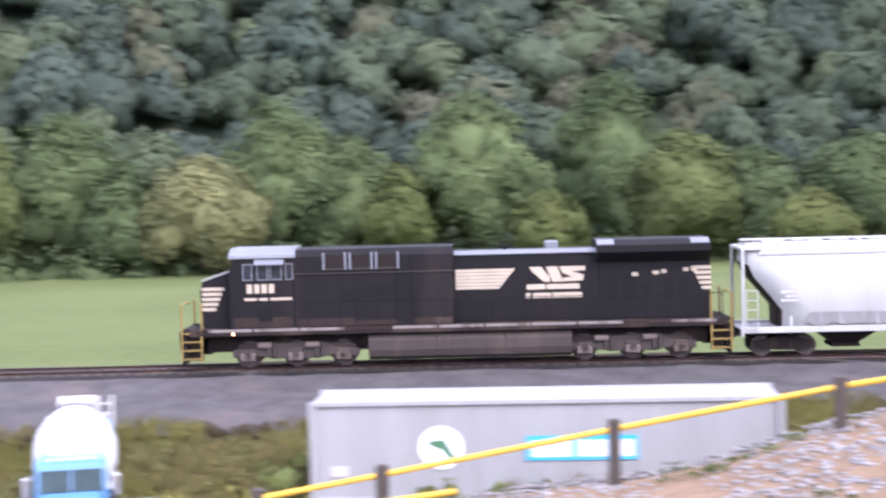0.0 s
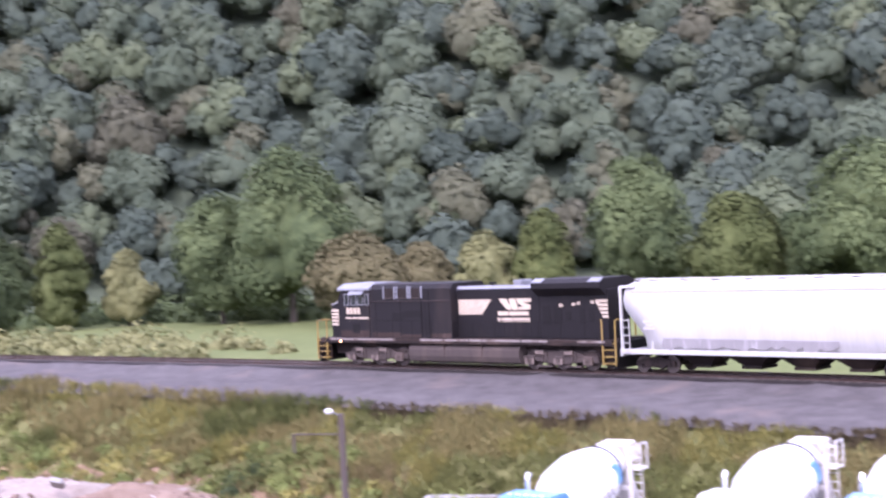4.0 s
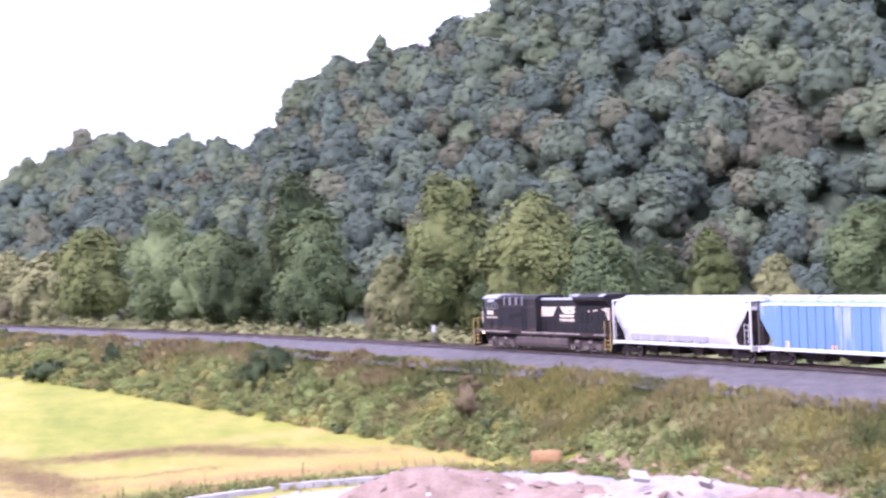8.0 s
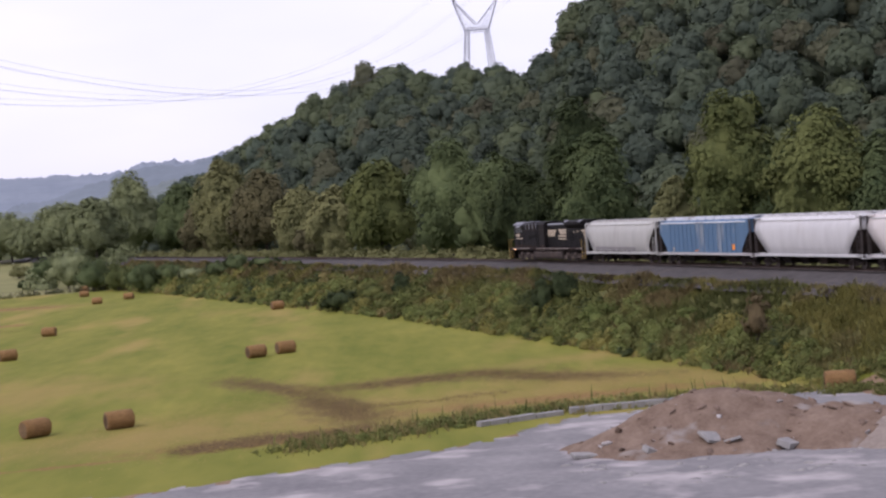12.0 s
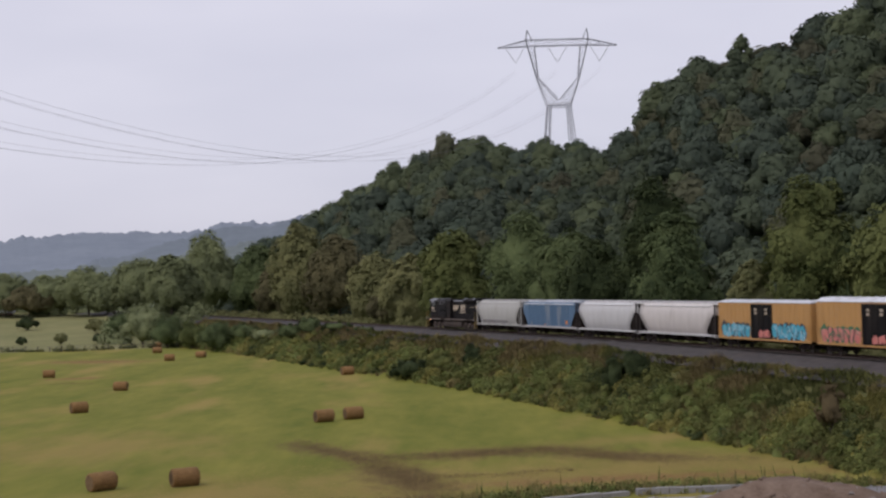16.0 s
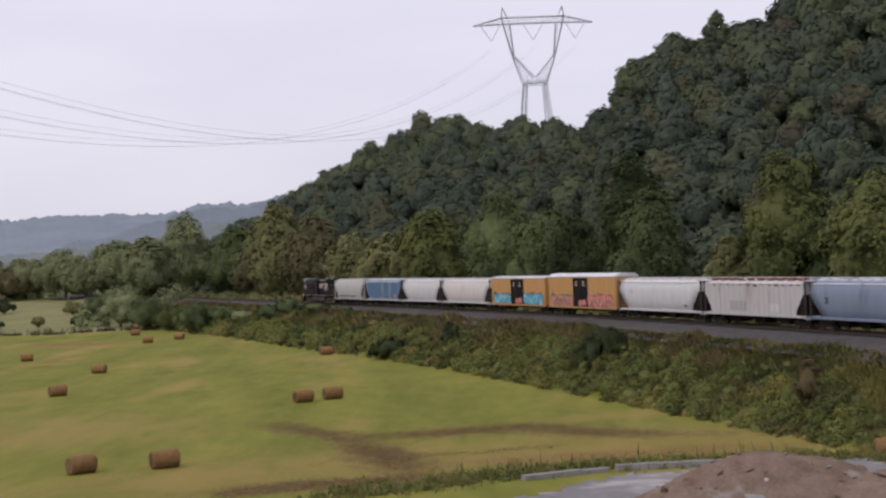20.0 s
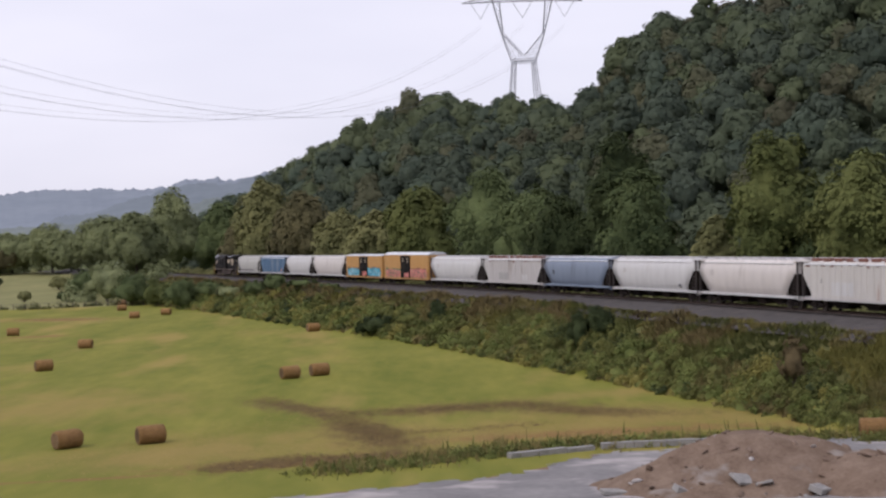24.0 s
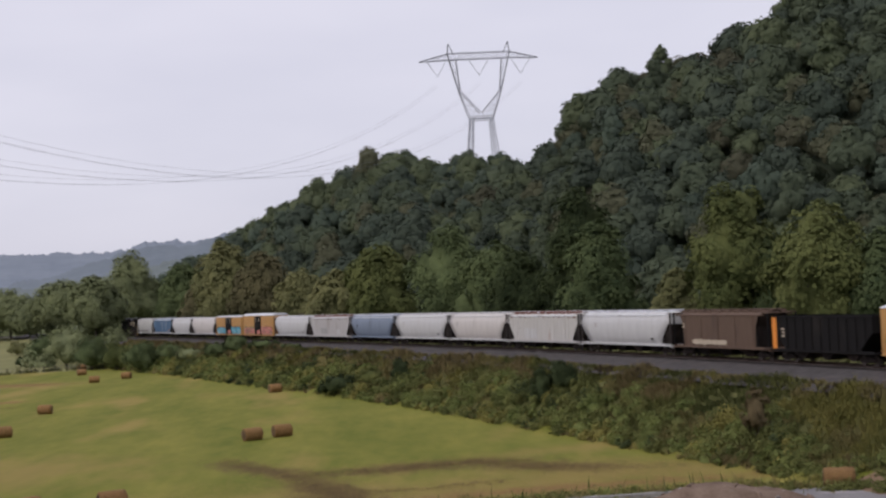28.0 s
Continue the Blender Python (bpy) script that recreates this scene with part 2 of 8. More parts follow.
# Wood colours lean blue to paint in distance haze, the last one most.
HILL_TONES = [
    leafy("wood_green", (0.0452, 0.0617, 0.0406), (0.0978, 0.1192, 0.0738), scale=0.12, fine=5, relief=1.5),
    leafy("wood_dark", (0.0370, 0.0522, 0.0406), (0.0796, 0.0991, 0.0701), scale=0.12, fine=5, relief=1.5),
    leafy("wood_light", (0.0599, 0.0775, 0.0454), (0.1175, 0.1393, 0.0759), scale=0.12, fine=5, relief=1.5),
    leafy("wood_olive", (0.0617, 0.0688, 0.0427), (0.1140, 0.1166, 0.0701), scale=0.12, fine=5, relief=1.5),
    leafy("wood_brown", (0.0525, 0.0558, 0.0372), (0.0976, 0.0967, 0.0615), scale=0.12, fine=5, relief=1.5),
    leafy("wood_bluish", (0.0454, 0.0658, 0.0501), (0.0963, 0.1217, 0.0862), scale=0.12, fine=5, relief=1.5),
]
M_LITTER = shader("woodland_undergrowth", (0.045, 0.062, 0.036), (0.085, 0.106, 0.062), scale=0.3, rough=1.0)


# ---- small builders ----
def part(name, bm, material, parent=None, label=""):
    """Links a bmesh as one mesh object under a thing or a part."""
    me = bpy.data.meshes.new(name)
    bm.to_mesh(me)
    bm.free()
    me.materials.append(material)
    ob = new(name, me)
    if parent:
        ob.parent = parent
    return tagged(ob, label)


def like(ob, m, parent=None):
    """Another piece on the same mesh, at the pose m."""
    o = new(ob.name.split(".")[0], ob.data)
    o.parent = parent or ob.parent
    o.matrix_basis = m
    return o


def soft_part(name, bm, material, parent=None, label=""):
    ob = part(name, bm, material, parent, label)
    ob.data.polygons.foreach_set("use_smooth", [True] * len(ob.data.polygons))
    return ob


def box(bm, x0, x1, y0, y1, z0, z1, bevel=0.0):
    vs = bmesh.ops.create_cube(bm, size=1, matrix=Matrix.Translation(((x0 + x1) / 2, (y0 + y1) / 2, (z0 + z1) / 2)) @ Matrix.Diagonal((abs(x1 - x0), abs(y1 - y0), abs(z1 - z0), 1)))["verts"]
    if bevel:
        bmesh.ops.bevel(bm, geom=list({e for v in vs for e in v.link_edges}), offset=bevel, segments=2, profile=0.5, affect="EDGES")
    return bm


def bar(bm, a, b, r, n=8, r2=None):
    """A round bar from a to b."""
    a, b = Vector(a), Vector(b)
    d = b - a
    m = Matrix.Translation((a + b) / 2) @ d.to_track_quat("Z", "Y").to_matrix().to_4x4()
    bmesh.ops.create_cone(bm, cap_ends=True, segments=n, radius1=r, radius2=r if r2 is None else r2, depth=d.length, matrix=m)
    return bm


def prism(bm, outline, y0, y1, axis="y"):
    """An outline in x and z, carried from y0 to y1 (or in y and z, carried along x)."""
    def at(u, v, w):
        return (u, w, v) if axis == "y" else (w, u, v)
    a = [bm.verts.new(at(u, v, y0)) for u, v in outline]
    b = [bm.verts.new(at(u, v, y1)) for u, v in outline]
    k = len(outline)
    bm.faces.new(a)
    bm.faces.new(b[::-1])
    for i in range(k):
        bm.faces.new((a[i], b[i], b[(i + 1) % k], a[(i + 1) % k]))
    bmesh.ops.recalc_face_normals(bm, faces=bm.faces)
    return bm


def B():
    return bmesh.new()


def thing(name, label, category, group="", kind=""):
    return tagged(new(name), label, category, group, kind)


def tri_mesh(name, verts, tris, material):
    """A mesh from arrays of corners (with the way each one faces, if there are six columns) and of triangles."""
    me = bpy.data.meshes.new(name)
    verts, tris = np.asarray(verts, np.float32), np.asarray(tris, np.int32)
    lie = verts[:, 3:6] if verts.shape[1] == 6 else None
    verts = np.ascontiguousarray(verts[:, :3])
    me.vertices.add(len(verts))
    me.vertices.foreach_set("co", verts.ravel())
    me.loops.add(tris.size)
    me.loops.foreach_set("vertex_index", tris.ravel())
    me.polygons.add(len(tris))
    me.polygons.foreach_set("loop_start", np.arange(0, tris.size, 3, dtype=np.int32))
    me.polygons.foreach_set("loop_total", np.full(len(tris), 3, np.int32))
    me.update(calc_edges=True)
    if lie is not None:
        me.polygons.foreach_set("use_smooth", [True] * len(tris))
        me.attributes.new("custom_normal", "FLOAT_VECTOR", "POINT").data.foreach_set("vector", np.ascontiguousarray(lie).ravel())
    me.materials.append(material)
    return new(name, me)


RNG = np.random.default_rng(7)


def leaf_quads(points, normals, size, jitter=0.55):
    """Small leaf sprays, two triangles each, set at points and facing about along normals."""
    k = len(points)
    nrm = normals + RNG.normal(0, jitter, (k, 3))
    nrm /= np.linalg.norm(nrm, axis=1, keepdims=True) + 1e-9
    up = RNG.normal(0, 1, (k, 3))
    a = np.cross(nrm, up)
    a /= np.linalg.norm(a, axis=1, keepdims=True) + 1e-9
    b = np.cross(nrm, a)
    sz = (np.asarray(size) * RNG.uniform(0.6, 1.3, k))[:, None]
    a, b = a * sz * 0.5, b * sz * 0.5 * RNG.uniform(0.6, 1.0, (k, 1))
    v = np.stack([points - a, points - b * 1.1, points + a, points + b * 0.9], 1).reshape(-1, 3)
    i = np.arange(k)[:, None] * 4
    t = np.concatenate([i + [0, 1, 2], i + [0, 2, 3]], 1).reshape(-1, 3)
    return facing(v, np.repeat(normals + 0.35 * nrm, 4, 0)), t


def facing(v, n):
    """Corners with the way they face beside them."""
    n = np.broadcast_to(np.asarray(n, float), v.shape)
    return np.concatenate([v, n / (np.linalg.norm(n, axis=1, keepdims=True) + 1e-9)], 1)


ICO = {}


def ball(fine=2):
    """Corners and triangles of a coarse round body."""
    if fine not in ICO:
        bm = B()
        bmesh.ops.create_icosphere(bm, subdivisions=fine, radius=1)
        ICO[fine] = (np.array([v.co[:] for v in bm.verts]), np.array([[v.index for v in f.verts] for f in bm.faces]))
        bm.free()
    return ICO[fine]


def shards(points, normals, size, jitter=0.6):
    """Small leaf sprays of one triangle each, set at points and facing about along normals."""
    k = len(points)
    nrm = normals + RNG.normal(0, jitter, (k, 3))
    nrm /= np.linalg.norm(nrm, axis=1, keepdims=True) + 1e-9
    a = np.cross(nrm, RNG.normal(0, 1, (k, 3)))
    a /= np.linalg.norm(a, axis=1, keepdims=True) + 1e-9
    b = np.cross(nrm, a)
    sz = (np.asarray(size) * RNG.uniform(0.6, 1.35, k))[:, None]
    v = np.stack([points - a * sz * 0.55 - b * sz * 0.3, points + a * sz * 0.5 - b * sz * 0.35, points + b * sz * 0.65 + a * sz * RNG.uniform(-0.3, 0.3, (k, 1))], 1).reshape(-1, 3)
    return facing(v, np.repeat(normals * 0.8 + 0.2 * nrm, 3, 0)), np.arange(k * 3).reshape(-1, 3)


def unit(v):
    return v / (np.linalg.norm(v, axis=-1, keepdims=True) + 1e-9)


def crown_arrays(height, radius, base, cards, size, clumps=18, subs=9, jitter=0.2, top=0.25, soft=0.6, core=2, clump_cores=True):
    """A leafy crown: limbs end in clumps, each clump in tufts, each tuft shaggy with sprays. Base: the height at which the leaves begin."""
    high, mid = (height - base) / 2, (height + base) / 2
    i = np.arange(clumps) + 0.5
    up = 1 - 1.78 * i / clumps
    ang = i * 2.39996 + RNG.uniform(-0.4, 0.4, clumps)
    flat = np.sqrt(1 - up * up)
    dirs = unit(np.stack([flat * np.cos(ang), flat * np.sin(ang), up], 1) + RNG.normal(0, 0.12, (clumps, 3)))
    axes = np.stack([np.full(clumps, radius), np.full(clumps, radius), np.full(clumps, high)], 1)
    axes[:, :2] *= (1 - top * np.clip(up, 0, 1))[:, None] * RNG.uniform(0.86, 1.1, (clumps, 1))
    r1 = np.minimum(radius * RNG.uniform(0.32, 0.48, clumps), high * 0.55)
    c1 = dirs * np.maximum(axes - 1.05 * r1[:, None], 0.1) + [0, 0, mid]
    d2 = unit(RNG.normal(0, 1, (clumps, subs, 3)) + 0.85 * dirs[:, None] + [0, 0, 0.15])
    c2 = (c1[:, None] + d2 * (r1 * 0.70)[:, None, None]).reshape(-1, 3)
    r2 = (r1[:, None] * RNG.uniform(0.34, 0.54, (clumps, subs))).ravel()
    out2 = np.repeat(dirs, subs, 0)
    pick = RNG.choice(len(r2), cards, p=r2**2 / (r2**2).sum())
    d = unit(RNG.normal(0, 1, (cards, 3)) + 0.6 * out2[pick] + [0, 0, 0.25])
    p = c2[pick] + d * (r2[pick] * RNG.uniform(0.86, 1.08, cards))[:, None]
    heart = np.array([0, 0, mid - high * 0.3])
    v, t = shards(p, unit(d * (1 - soft) + unit((p - heart) / [radius, radius, high]) * soft + [0, 0, 0.15]), size, jitter)
    vs, ts, off = [v], [t], len(v)
    bodies = [(np.array([0, 0, mid]), np.array([radius * (0.66 - 0.3 * top), radius * (0.66 - 0.3 * top), high * 0.70]), core)]
    if clump_cores:
        bodies += [(c1[k], np.array([r1[k] * 0.76] * 3), 1) for k in range(clumps)]
    for c, r, fine in bodies:
        bv, bt = ball(fine)
        w = bv * r * RNG.uniform(0.85, 1.1, (len(bv), 1)) + c
        vs.append(facing(w, bv * (1 - soft) + unit((w - heart) / [radius, radius, high]) * soft + [0, 0, 0.15]))
        ts.append(bt + off)
        off += len(bv)
    v, t = np.concatenate(vs), np.concatenate(ts)
    low = v[:, 2].min()
    v[:, 2] = base + (v[:, 2] - low) * (height - base) / (v[:, 2].max() - low)
    return v, t


# ---- the track's line ----
BEND_AT = np.arange(-60, 520, 50.0)
BEND = np.array([1.01, 1.04, 1.96, 0.62, 0.93, 0.75, -0.03, 0.37, -0.37, 0.18, 0.18, 0.18]) * 1e-3
TS = np.arange(-520, 700, 2.0)
kap = np.where((TS < -60) | (TS > 490), 0.0, np.interp(TS, BEND_AT, BEND))
TH = np.cumsum(kap) * 2
TH = TH - np.interp(0, TS, TH) + 0.1404
TX, TY = np.cumsum(-np.sin(TH)) * 2, np.cumsum(np.cos(TH)) * 2
TX, TY = TX - np.interp(0, TS, TX) + 55.59, TY - np.interp(0, TS, TY) + 38.06
NX, NY = np.cos(TH), np.sin(TH)  # to the far side of the track


def on_track(s, off=0.0):
    x, y, h = np.interp(s, TS, TX), np.interp(s, TS, TY), np.interp(s, TS, TH)
    return x + off * np.cos(h), y + off * np.sin(h), h


def track_frame(x, y):
    """Along and across the track: the nearest place on it, and the way off it (far side positive)."""
    x, y = np.asarray(x, float), np.asarray(y, float)
    shape = x.shape
    x, y = x.ravel(), y.ravel()
    s, off = np.empty(len(x)), np.empty(len(x))
    for i in range(0, len(x), 4000):
        dx, dy = x[i:i + 4000, None] - TX[None, ::2], y[i:i + 4000, None] - TY[None, ::2]
        j = (dx * dx + dy * dy).argmin(1) * 2
        s[i:i + 4000] = TS[j]
        off[i:i + 4000] = (x[i:i + 4000] - TX[j]) * NX[j] + (y[i:i + 4000] - TY[j]) * NY[j]
    return s.reshape(shape), off.reshape(shape)


FAR_Z = -1.5
LIE_Y = [-10, 5, 11, 15, 20, 30, 60, 100, 350, 420, 500, 580, 700]
LIE_Z = [-1.2, -1.7, -2.5, -3.3, -3.62, -3.75, -4.6, -5.7, -5.9, -5.0, -2.0, 1.6, 3.0]
RUBBLE_Y = [-40, -14, -10, -6.4, -3.9, -1, 3.5, 7, 12]
RUBBLE_Z = [3.2, 2.6, 2.0, 1.2, 0.5, -0.5, -1.0, -1.7, -2.6]
EDGE_X = [-60, -12, -4, 5, 10.6, 17, 24, 40]
EDGE_Y = [68, 71, 75.5, 80, 88, 89.5, 92, 92]


def ground_z(x, y):
    """The lie of the land: yard, rubble terrace and hay field before the railway bank, meadow behind it."""
    x, y = np.asarray(x, float), np.asarray(y, float)
    s, off = track_frame(x, y)
    r = np.hypot(x, y)
    near = np.interp(y, LIE_Y, LIE_Z)
    near = near + 0.15 * np.sin(x * 0.05 + 1) * np.sin(y * 0.04) * np.clip((y - 100) / 40, 0, 1)
    near = near + np.clip((np.interp(y, RUBBLE_Y, RUBBLE_Z) - near), 0, 9) * np.clip((42.5 - r) / 1.5, 0, 1) * np.clip((x - 2) / 8, 0, 1)
    near = near + np.interp(r, [0, 2.5, 10, 26], [7.3, 7.0, 4.2, 0])
    side = np.interp(off, [-16.5, -8.6, -7.6, -2.2, 2.6, 7.5, 14], [0, 0.88, 1, 1, 1, 0.9, 0])
    low = np.where(off < 0, near, np.interp(off, [0, 14, 60, 200], [-1.3, -1.4, FAR_Z, -2.0]))
    return low * (1 - side) - 0.75 * side


def spaced(core0, core1, step, far):
    """Lines that lie close in the core and spread towards the horizon."""
    mid = np.arange(core0, core1 + step, step)
    grow = step * 1.35 ** np.arange(1, 40)
    grow = np.cumsum(grow)
    grow = grow[grow < far]
    return np.concatenate([core0 - grow[::-1], mid, mid[-1] + grow])


# ---- ground ----
def build_ground():
    gx, gy = spaced(-110, 150, 2.0, 4200), spaced(-40, 420, 2.0, 4200)
    X, Y = np.meshgrid(gx, gy)
    Z = ground_z(X, Y)
    far = np.hypot(X, Y - 150)
    Z = np.where(far > 900, -2.5, Z)
    across = track_frame(X, Y)[1]
    Z = Z - 0.35 * np.clip((across + 8.9) / 0.8, 0, 1) * np.clip((6.4 - across) / 0.8, 0, 1)
    nx, ny = len(gx), len(gy)
    i = (np.arange(ny - 1)[:, None] * nx + np.arange(nx - 1)[None]).ravel()
    tris = np.concatenate([np.stack([i, i + 1, i + nx + 1], 1), np.stack([i, i + nx + 1, i + nx], 1)])
    ob = tri_mesh("ground", np.stack([X, Y, Z], -1).reshape(-1, 3), tris, M_FIELD)
    ob.data.polygons.foreach_set("use_smooth", [True] * len(ob.data.polygons))
    for m in (M_MEADOW, M_BANK, M_SOIL, M_PASTURE):
        ob.data.materials.append(m)
    c = np.stack([X, Y], -1).reshape(-1, 2)[tris].mean(1)
    s, off = track_frame(c[:, 0], c[:, 1])
    slot = np.zeros(len(tris), np.int32)
    slot[(off <= 7) & (np.hypot(c[:, 0], c[:, 1]) > 352) & (c[:, 1] > 0)] = 4
    slot[(off > 7)] = 1
    slot[(off > -15.5) & (off <= 7) & (np.abs(c[:, 1]) < 460)] = 2
    slot[(c[:, 1] < np.interp(c[:, 0], EDGE_X, EDGE_Y)) & (off < -15) & (np.hypot(c[:, 0], c[:, 1]) < 130)] = 3
    ob.data.polygons.foreach_set("material_index", slot)
    tagged(ob, "gently sloping valley ground of mown hay field and meadow", "ground", kind="structure")


build_ground()


def strip(name, cross, s0, s1, step, material, noise_amp=0.0):
    """A sheet that follows the track, from its cross-section of offsets and heights."""
    ss = np.arange(s0, s1 + step, step)
    vs = []
    for s in ss:
        for off, z in cross:
            x, y, _ = on_track(s, off)
            vs.append((x, y, z + RNG.uniform(-noise_amp, noise_amp)))
    k = len(cross)
    i = (np.arange(len(ss) - 1)[:, None] * k + np.arange(k - 1)[None]).ravel()
    tris = np.concatenate([np.stack([i, i + 1, i + k + 1], 1), np.stack([i, i + k + 1, i + k], 1)])
    return tri_mesh(name, vs, tris, material)


tagged(strip("ballast_bed", [(-8.6, -1.1), (-7.2, -0.72), (-5.2, -0.6), (-2.4, -0.52), (-0.9, -0.2), (0.1, -0.17), (1.4, -0.19), (2.7, -0.17), (3.6, -0.2), (5.6, -1.05)], -380, 560, 1.5, M_BALLAST, 0.05), "grey crushed-stone ballast bed under the railway", "ballast", kind="structure")


# Dark strip paints in the shadow under the cars, with the ties.
M_TIE_SHADE = shader("grimy_ballast", (0.016, 0.014, 0.013), (0.042, 0.036, 0.033), scale=2.0, rough=0.95, bump=1.0, fine=6)
M_TIE_SHADE.node_tree.nodes["Principled BSDF"].inputs["Specular IOR Level"].default_value = 0.1
tagged(strip("track_bed", [(-0.75, -0.168), (-0.3, -0.142), (0.1, -0.14), (2.5, -0.14), (2.9, -0.142), (3.2, -0.168)], -380, 560, 1.5, M_TIE_SHADE, 0.008), "dark strip painted for ties and train shadow between and beside the rails", "ballast", kind="structure")
CENTRE = 1.25  # the rails' middle, from the line along the train's near side


def build_rails():
    head = [(-0.035, 0.0), (-0.035, -0.045), (-0.01, -0.055), (-0.01, -0.14), (-0.07, -0.155), (-0.07, -0.17), (0.07, -0.17), (0.07, -0.155), (0.01, -0.14), (0.01, -0.055), (0.035, -0.045), (0.035, 0.0), (-0.035, 0.0)]
    for side in (CENTRE - 0.7525, CENTRE + 0.7525):
        ob = strip("rail", [(side + a, b) for a, b in head], -400, 560, 4.0, M_RAIL)
        tagged(ob, "long brown steel rail on wooden ties", "rail", "rails", "structure")


build_rails()


def build_ties():
    bm = B()
    box(bm, -0.115, 0.115, -1.3, 1.3, -0.18, -0.118, 0.006)
    first = None
    rows = thing("tie_row", "dark creosoted wooden ties under the rails", "railway ties", kind="structure")
    for i in range(300):
        s = -45 + i * 0.55
        x, y, h = on_track(s, CENTRE)
        m = pose(x, y, RNG.uniform(-0.012, 0.012), 0, 0, math.degrees(h) + 90)
        if first is None:
            first = part("tie", bm, M_TIE, rows)
            first.matrix_basis = m
        else:
            like(first, m, rows)


# ---- hill ----
HILL_AZ = np.array([-128, -100, -60, -30, -20, -14.95, -14, -12.2, -10.2, -9.2, -8.6, -7.75, -7.4, -6.7, -5.8, -5.1, -3.7, -2.6, -2.0, -1.5, -0.9, 0, 1, 3.2, 4.5, 6.0, 8, 11])
HILL_EL = np.array([13, 14, 15, 15, 12.5, 9.9, 9.3, 8.4, 8.1, 7.6, 7.2, 6.6, 5.6, 5.1, 4.6, 5.2, 5.15, 5.2, 4.95, 5.3, 5.3, 5.15, 4.7, 3.8, 2.85, 2.0, 1.0, 0.2])
HILL_FAR = np.array([330, 335, 345, 360, 360, 365, 368, 372, 376, 378, 380, 385, 440, 450, 460, 480, 484, 485, 484, 480, 482, 490, 500, 520, 545, 575, 620, 700])
FOOT_AZ = np.array([-128, -90, -60, -40, -25, -15, -8, -5, 0, 5, 8, 11])
FOOT = np.array([185, 182, 180, 190, 222, 215, 245, 285, 330, 430, 520, 620])
CANOPY = 8.0


def hill_at(az, v):
    """The hill's surface: az in degrees from north, v from the foot 0 to the crest 1."""
    f, c = np.interp(az, FOOT_AZ, FOOT), np.interp(az, HILL_AZ, HILL_FAR)
    d = f + (c - f) * v
    top = H + c * np.tan(np.radians(np.interp(az, HILL_AZ, HILL_EL))) - CANOPY
    w = np.clip(v, 0, 1)
    z = -2.5 + (top + 2.5) * (0.78 * w + 0.22 * np.sin(w * math.pi / 2)) + 3.0 * np.sin(az * 0.35 + v * 4) * w * (1 - w)
    z = np.where(v > 1, top - (v - 1) * (c - f) * 0.25, z)
    a = np.radians(az)
    return -np.sin(a) * d, np.cos(a) * d, z


def dome_arrays(height, radius, cards, size, top=0.3):
    """A full woodland crown: swelling boughs round a stem, each one uneven and shaggy with leaf sprays."""
    n = 9
    i = np.arange(n) + 0.5
    up = 0.97 - 1.65 * i / n
    ang = i * 2.39996 + RNG.uniform(-0.5, 0.5, n)
    flat = np.sqrt(1 - up * up)
    dirs = unit(np.stack([flat * np.cos(ang), flat * np.sin(ang), up], 1) + RNG.normal(0, 0.14, (n, 3)))
    high, mid = height * 0.47, height * 0.53
    r = radius * RNG.uniform(0.34, 0.54, n)
    axes = np.stack([np.full(n, radius), np.full(n, radius), np.full(n, high)], 1) * RNG.uniform(0.9, 1.12, (n, 1))
    axes[:, :2] *= (1 - top * np.clip(up, 0, 1))[:, None]
    c = np.concatenate([dirs * (axes - 0.9 * r[:, None]) + [0, 0, mid], [[0, 0, mid]]])
    r = np.append(r, min(radius, high) * 0.72)
    heart = np.array([0, 0, mid - high * 0.4])
    bv, bt = ball(1)
    vs, ns, ts, off = [], [], [], 0
    for k in range(n + 1):
        w = bv * r[k] * RNG.uniform(0.84, 1.04, (len(bv), 1)) * [1, 1, 0.9] + c[k]
        hid = w[:, 2] < height * 0.12
        for j in range(n + 1):
            if j != k:
                hid |= np.linalg.norm((w - c[j]) / [1, 1, 0.9], axis=1) < r[j] * 0.84
        t = bt[~hid[bt].all(1)]
        vs.append(w)
        ns.append(unit(bv * 0.62 + unit(w - heart) * 0.45 + [0, 0, 0.1]))
        ts.append(t + off)
        off += len(w)
    v, m, t = np.concatenate(vs), np.concatenate(ns), np.concatenate(ts)
    pick = RNG.choice(n, cards, p=r[:n]**2 / (r[:n]**2).sum())
    d = unit(RNG.normal(0, 1, (cards, 3)) + 0.6 * dirs[pick] + [0, 0, 0.3])
    # each bough breaks up into tufts
    knot = unit(RNG.normal(0, 1, (n, 7, 3)) + 0.7 * dirs[:, None] + [0, 0, 0.2])
    near = (knot[pick] @ d[:, :, None])[:, :, 0].max(1)
    p = c[pick] + d * (r[pick] * (0.84 + 0.26 * np.clip((near - 0.6) / 0.4, 0, 1) + RNG.uniform(-0.06, 0.06, cards)))[:, None] * [1, 1, 0.9]
    q = unit(d * 0.6 + unit(p - heart) * 0.5 + [0, 0, 0.1])
    sv, st = shards(p, q, size, 0.3)
    return np.concatenate([facing(v, m), sv]), np.concatenate([t, st + len(v)])


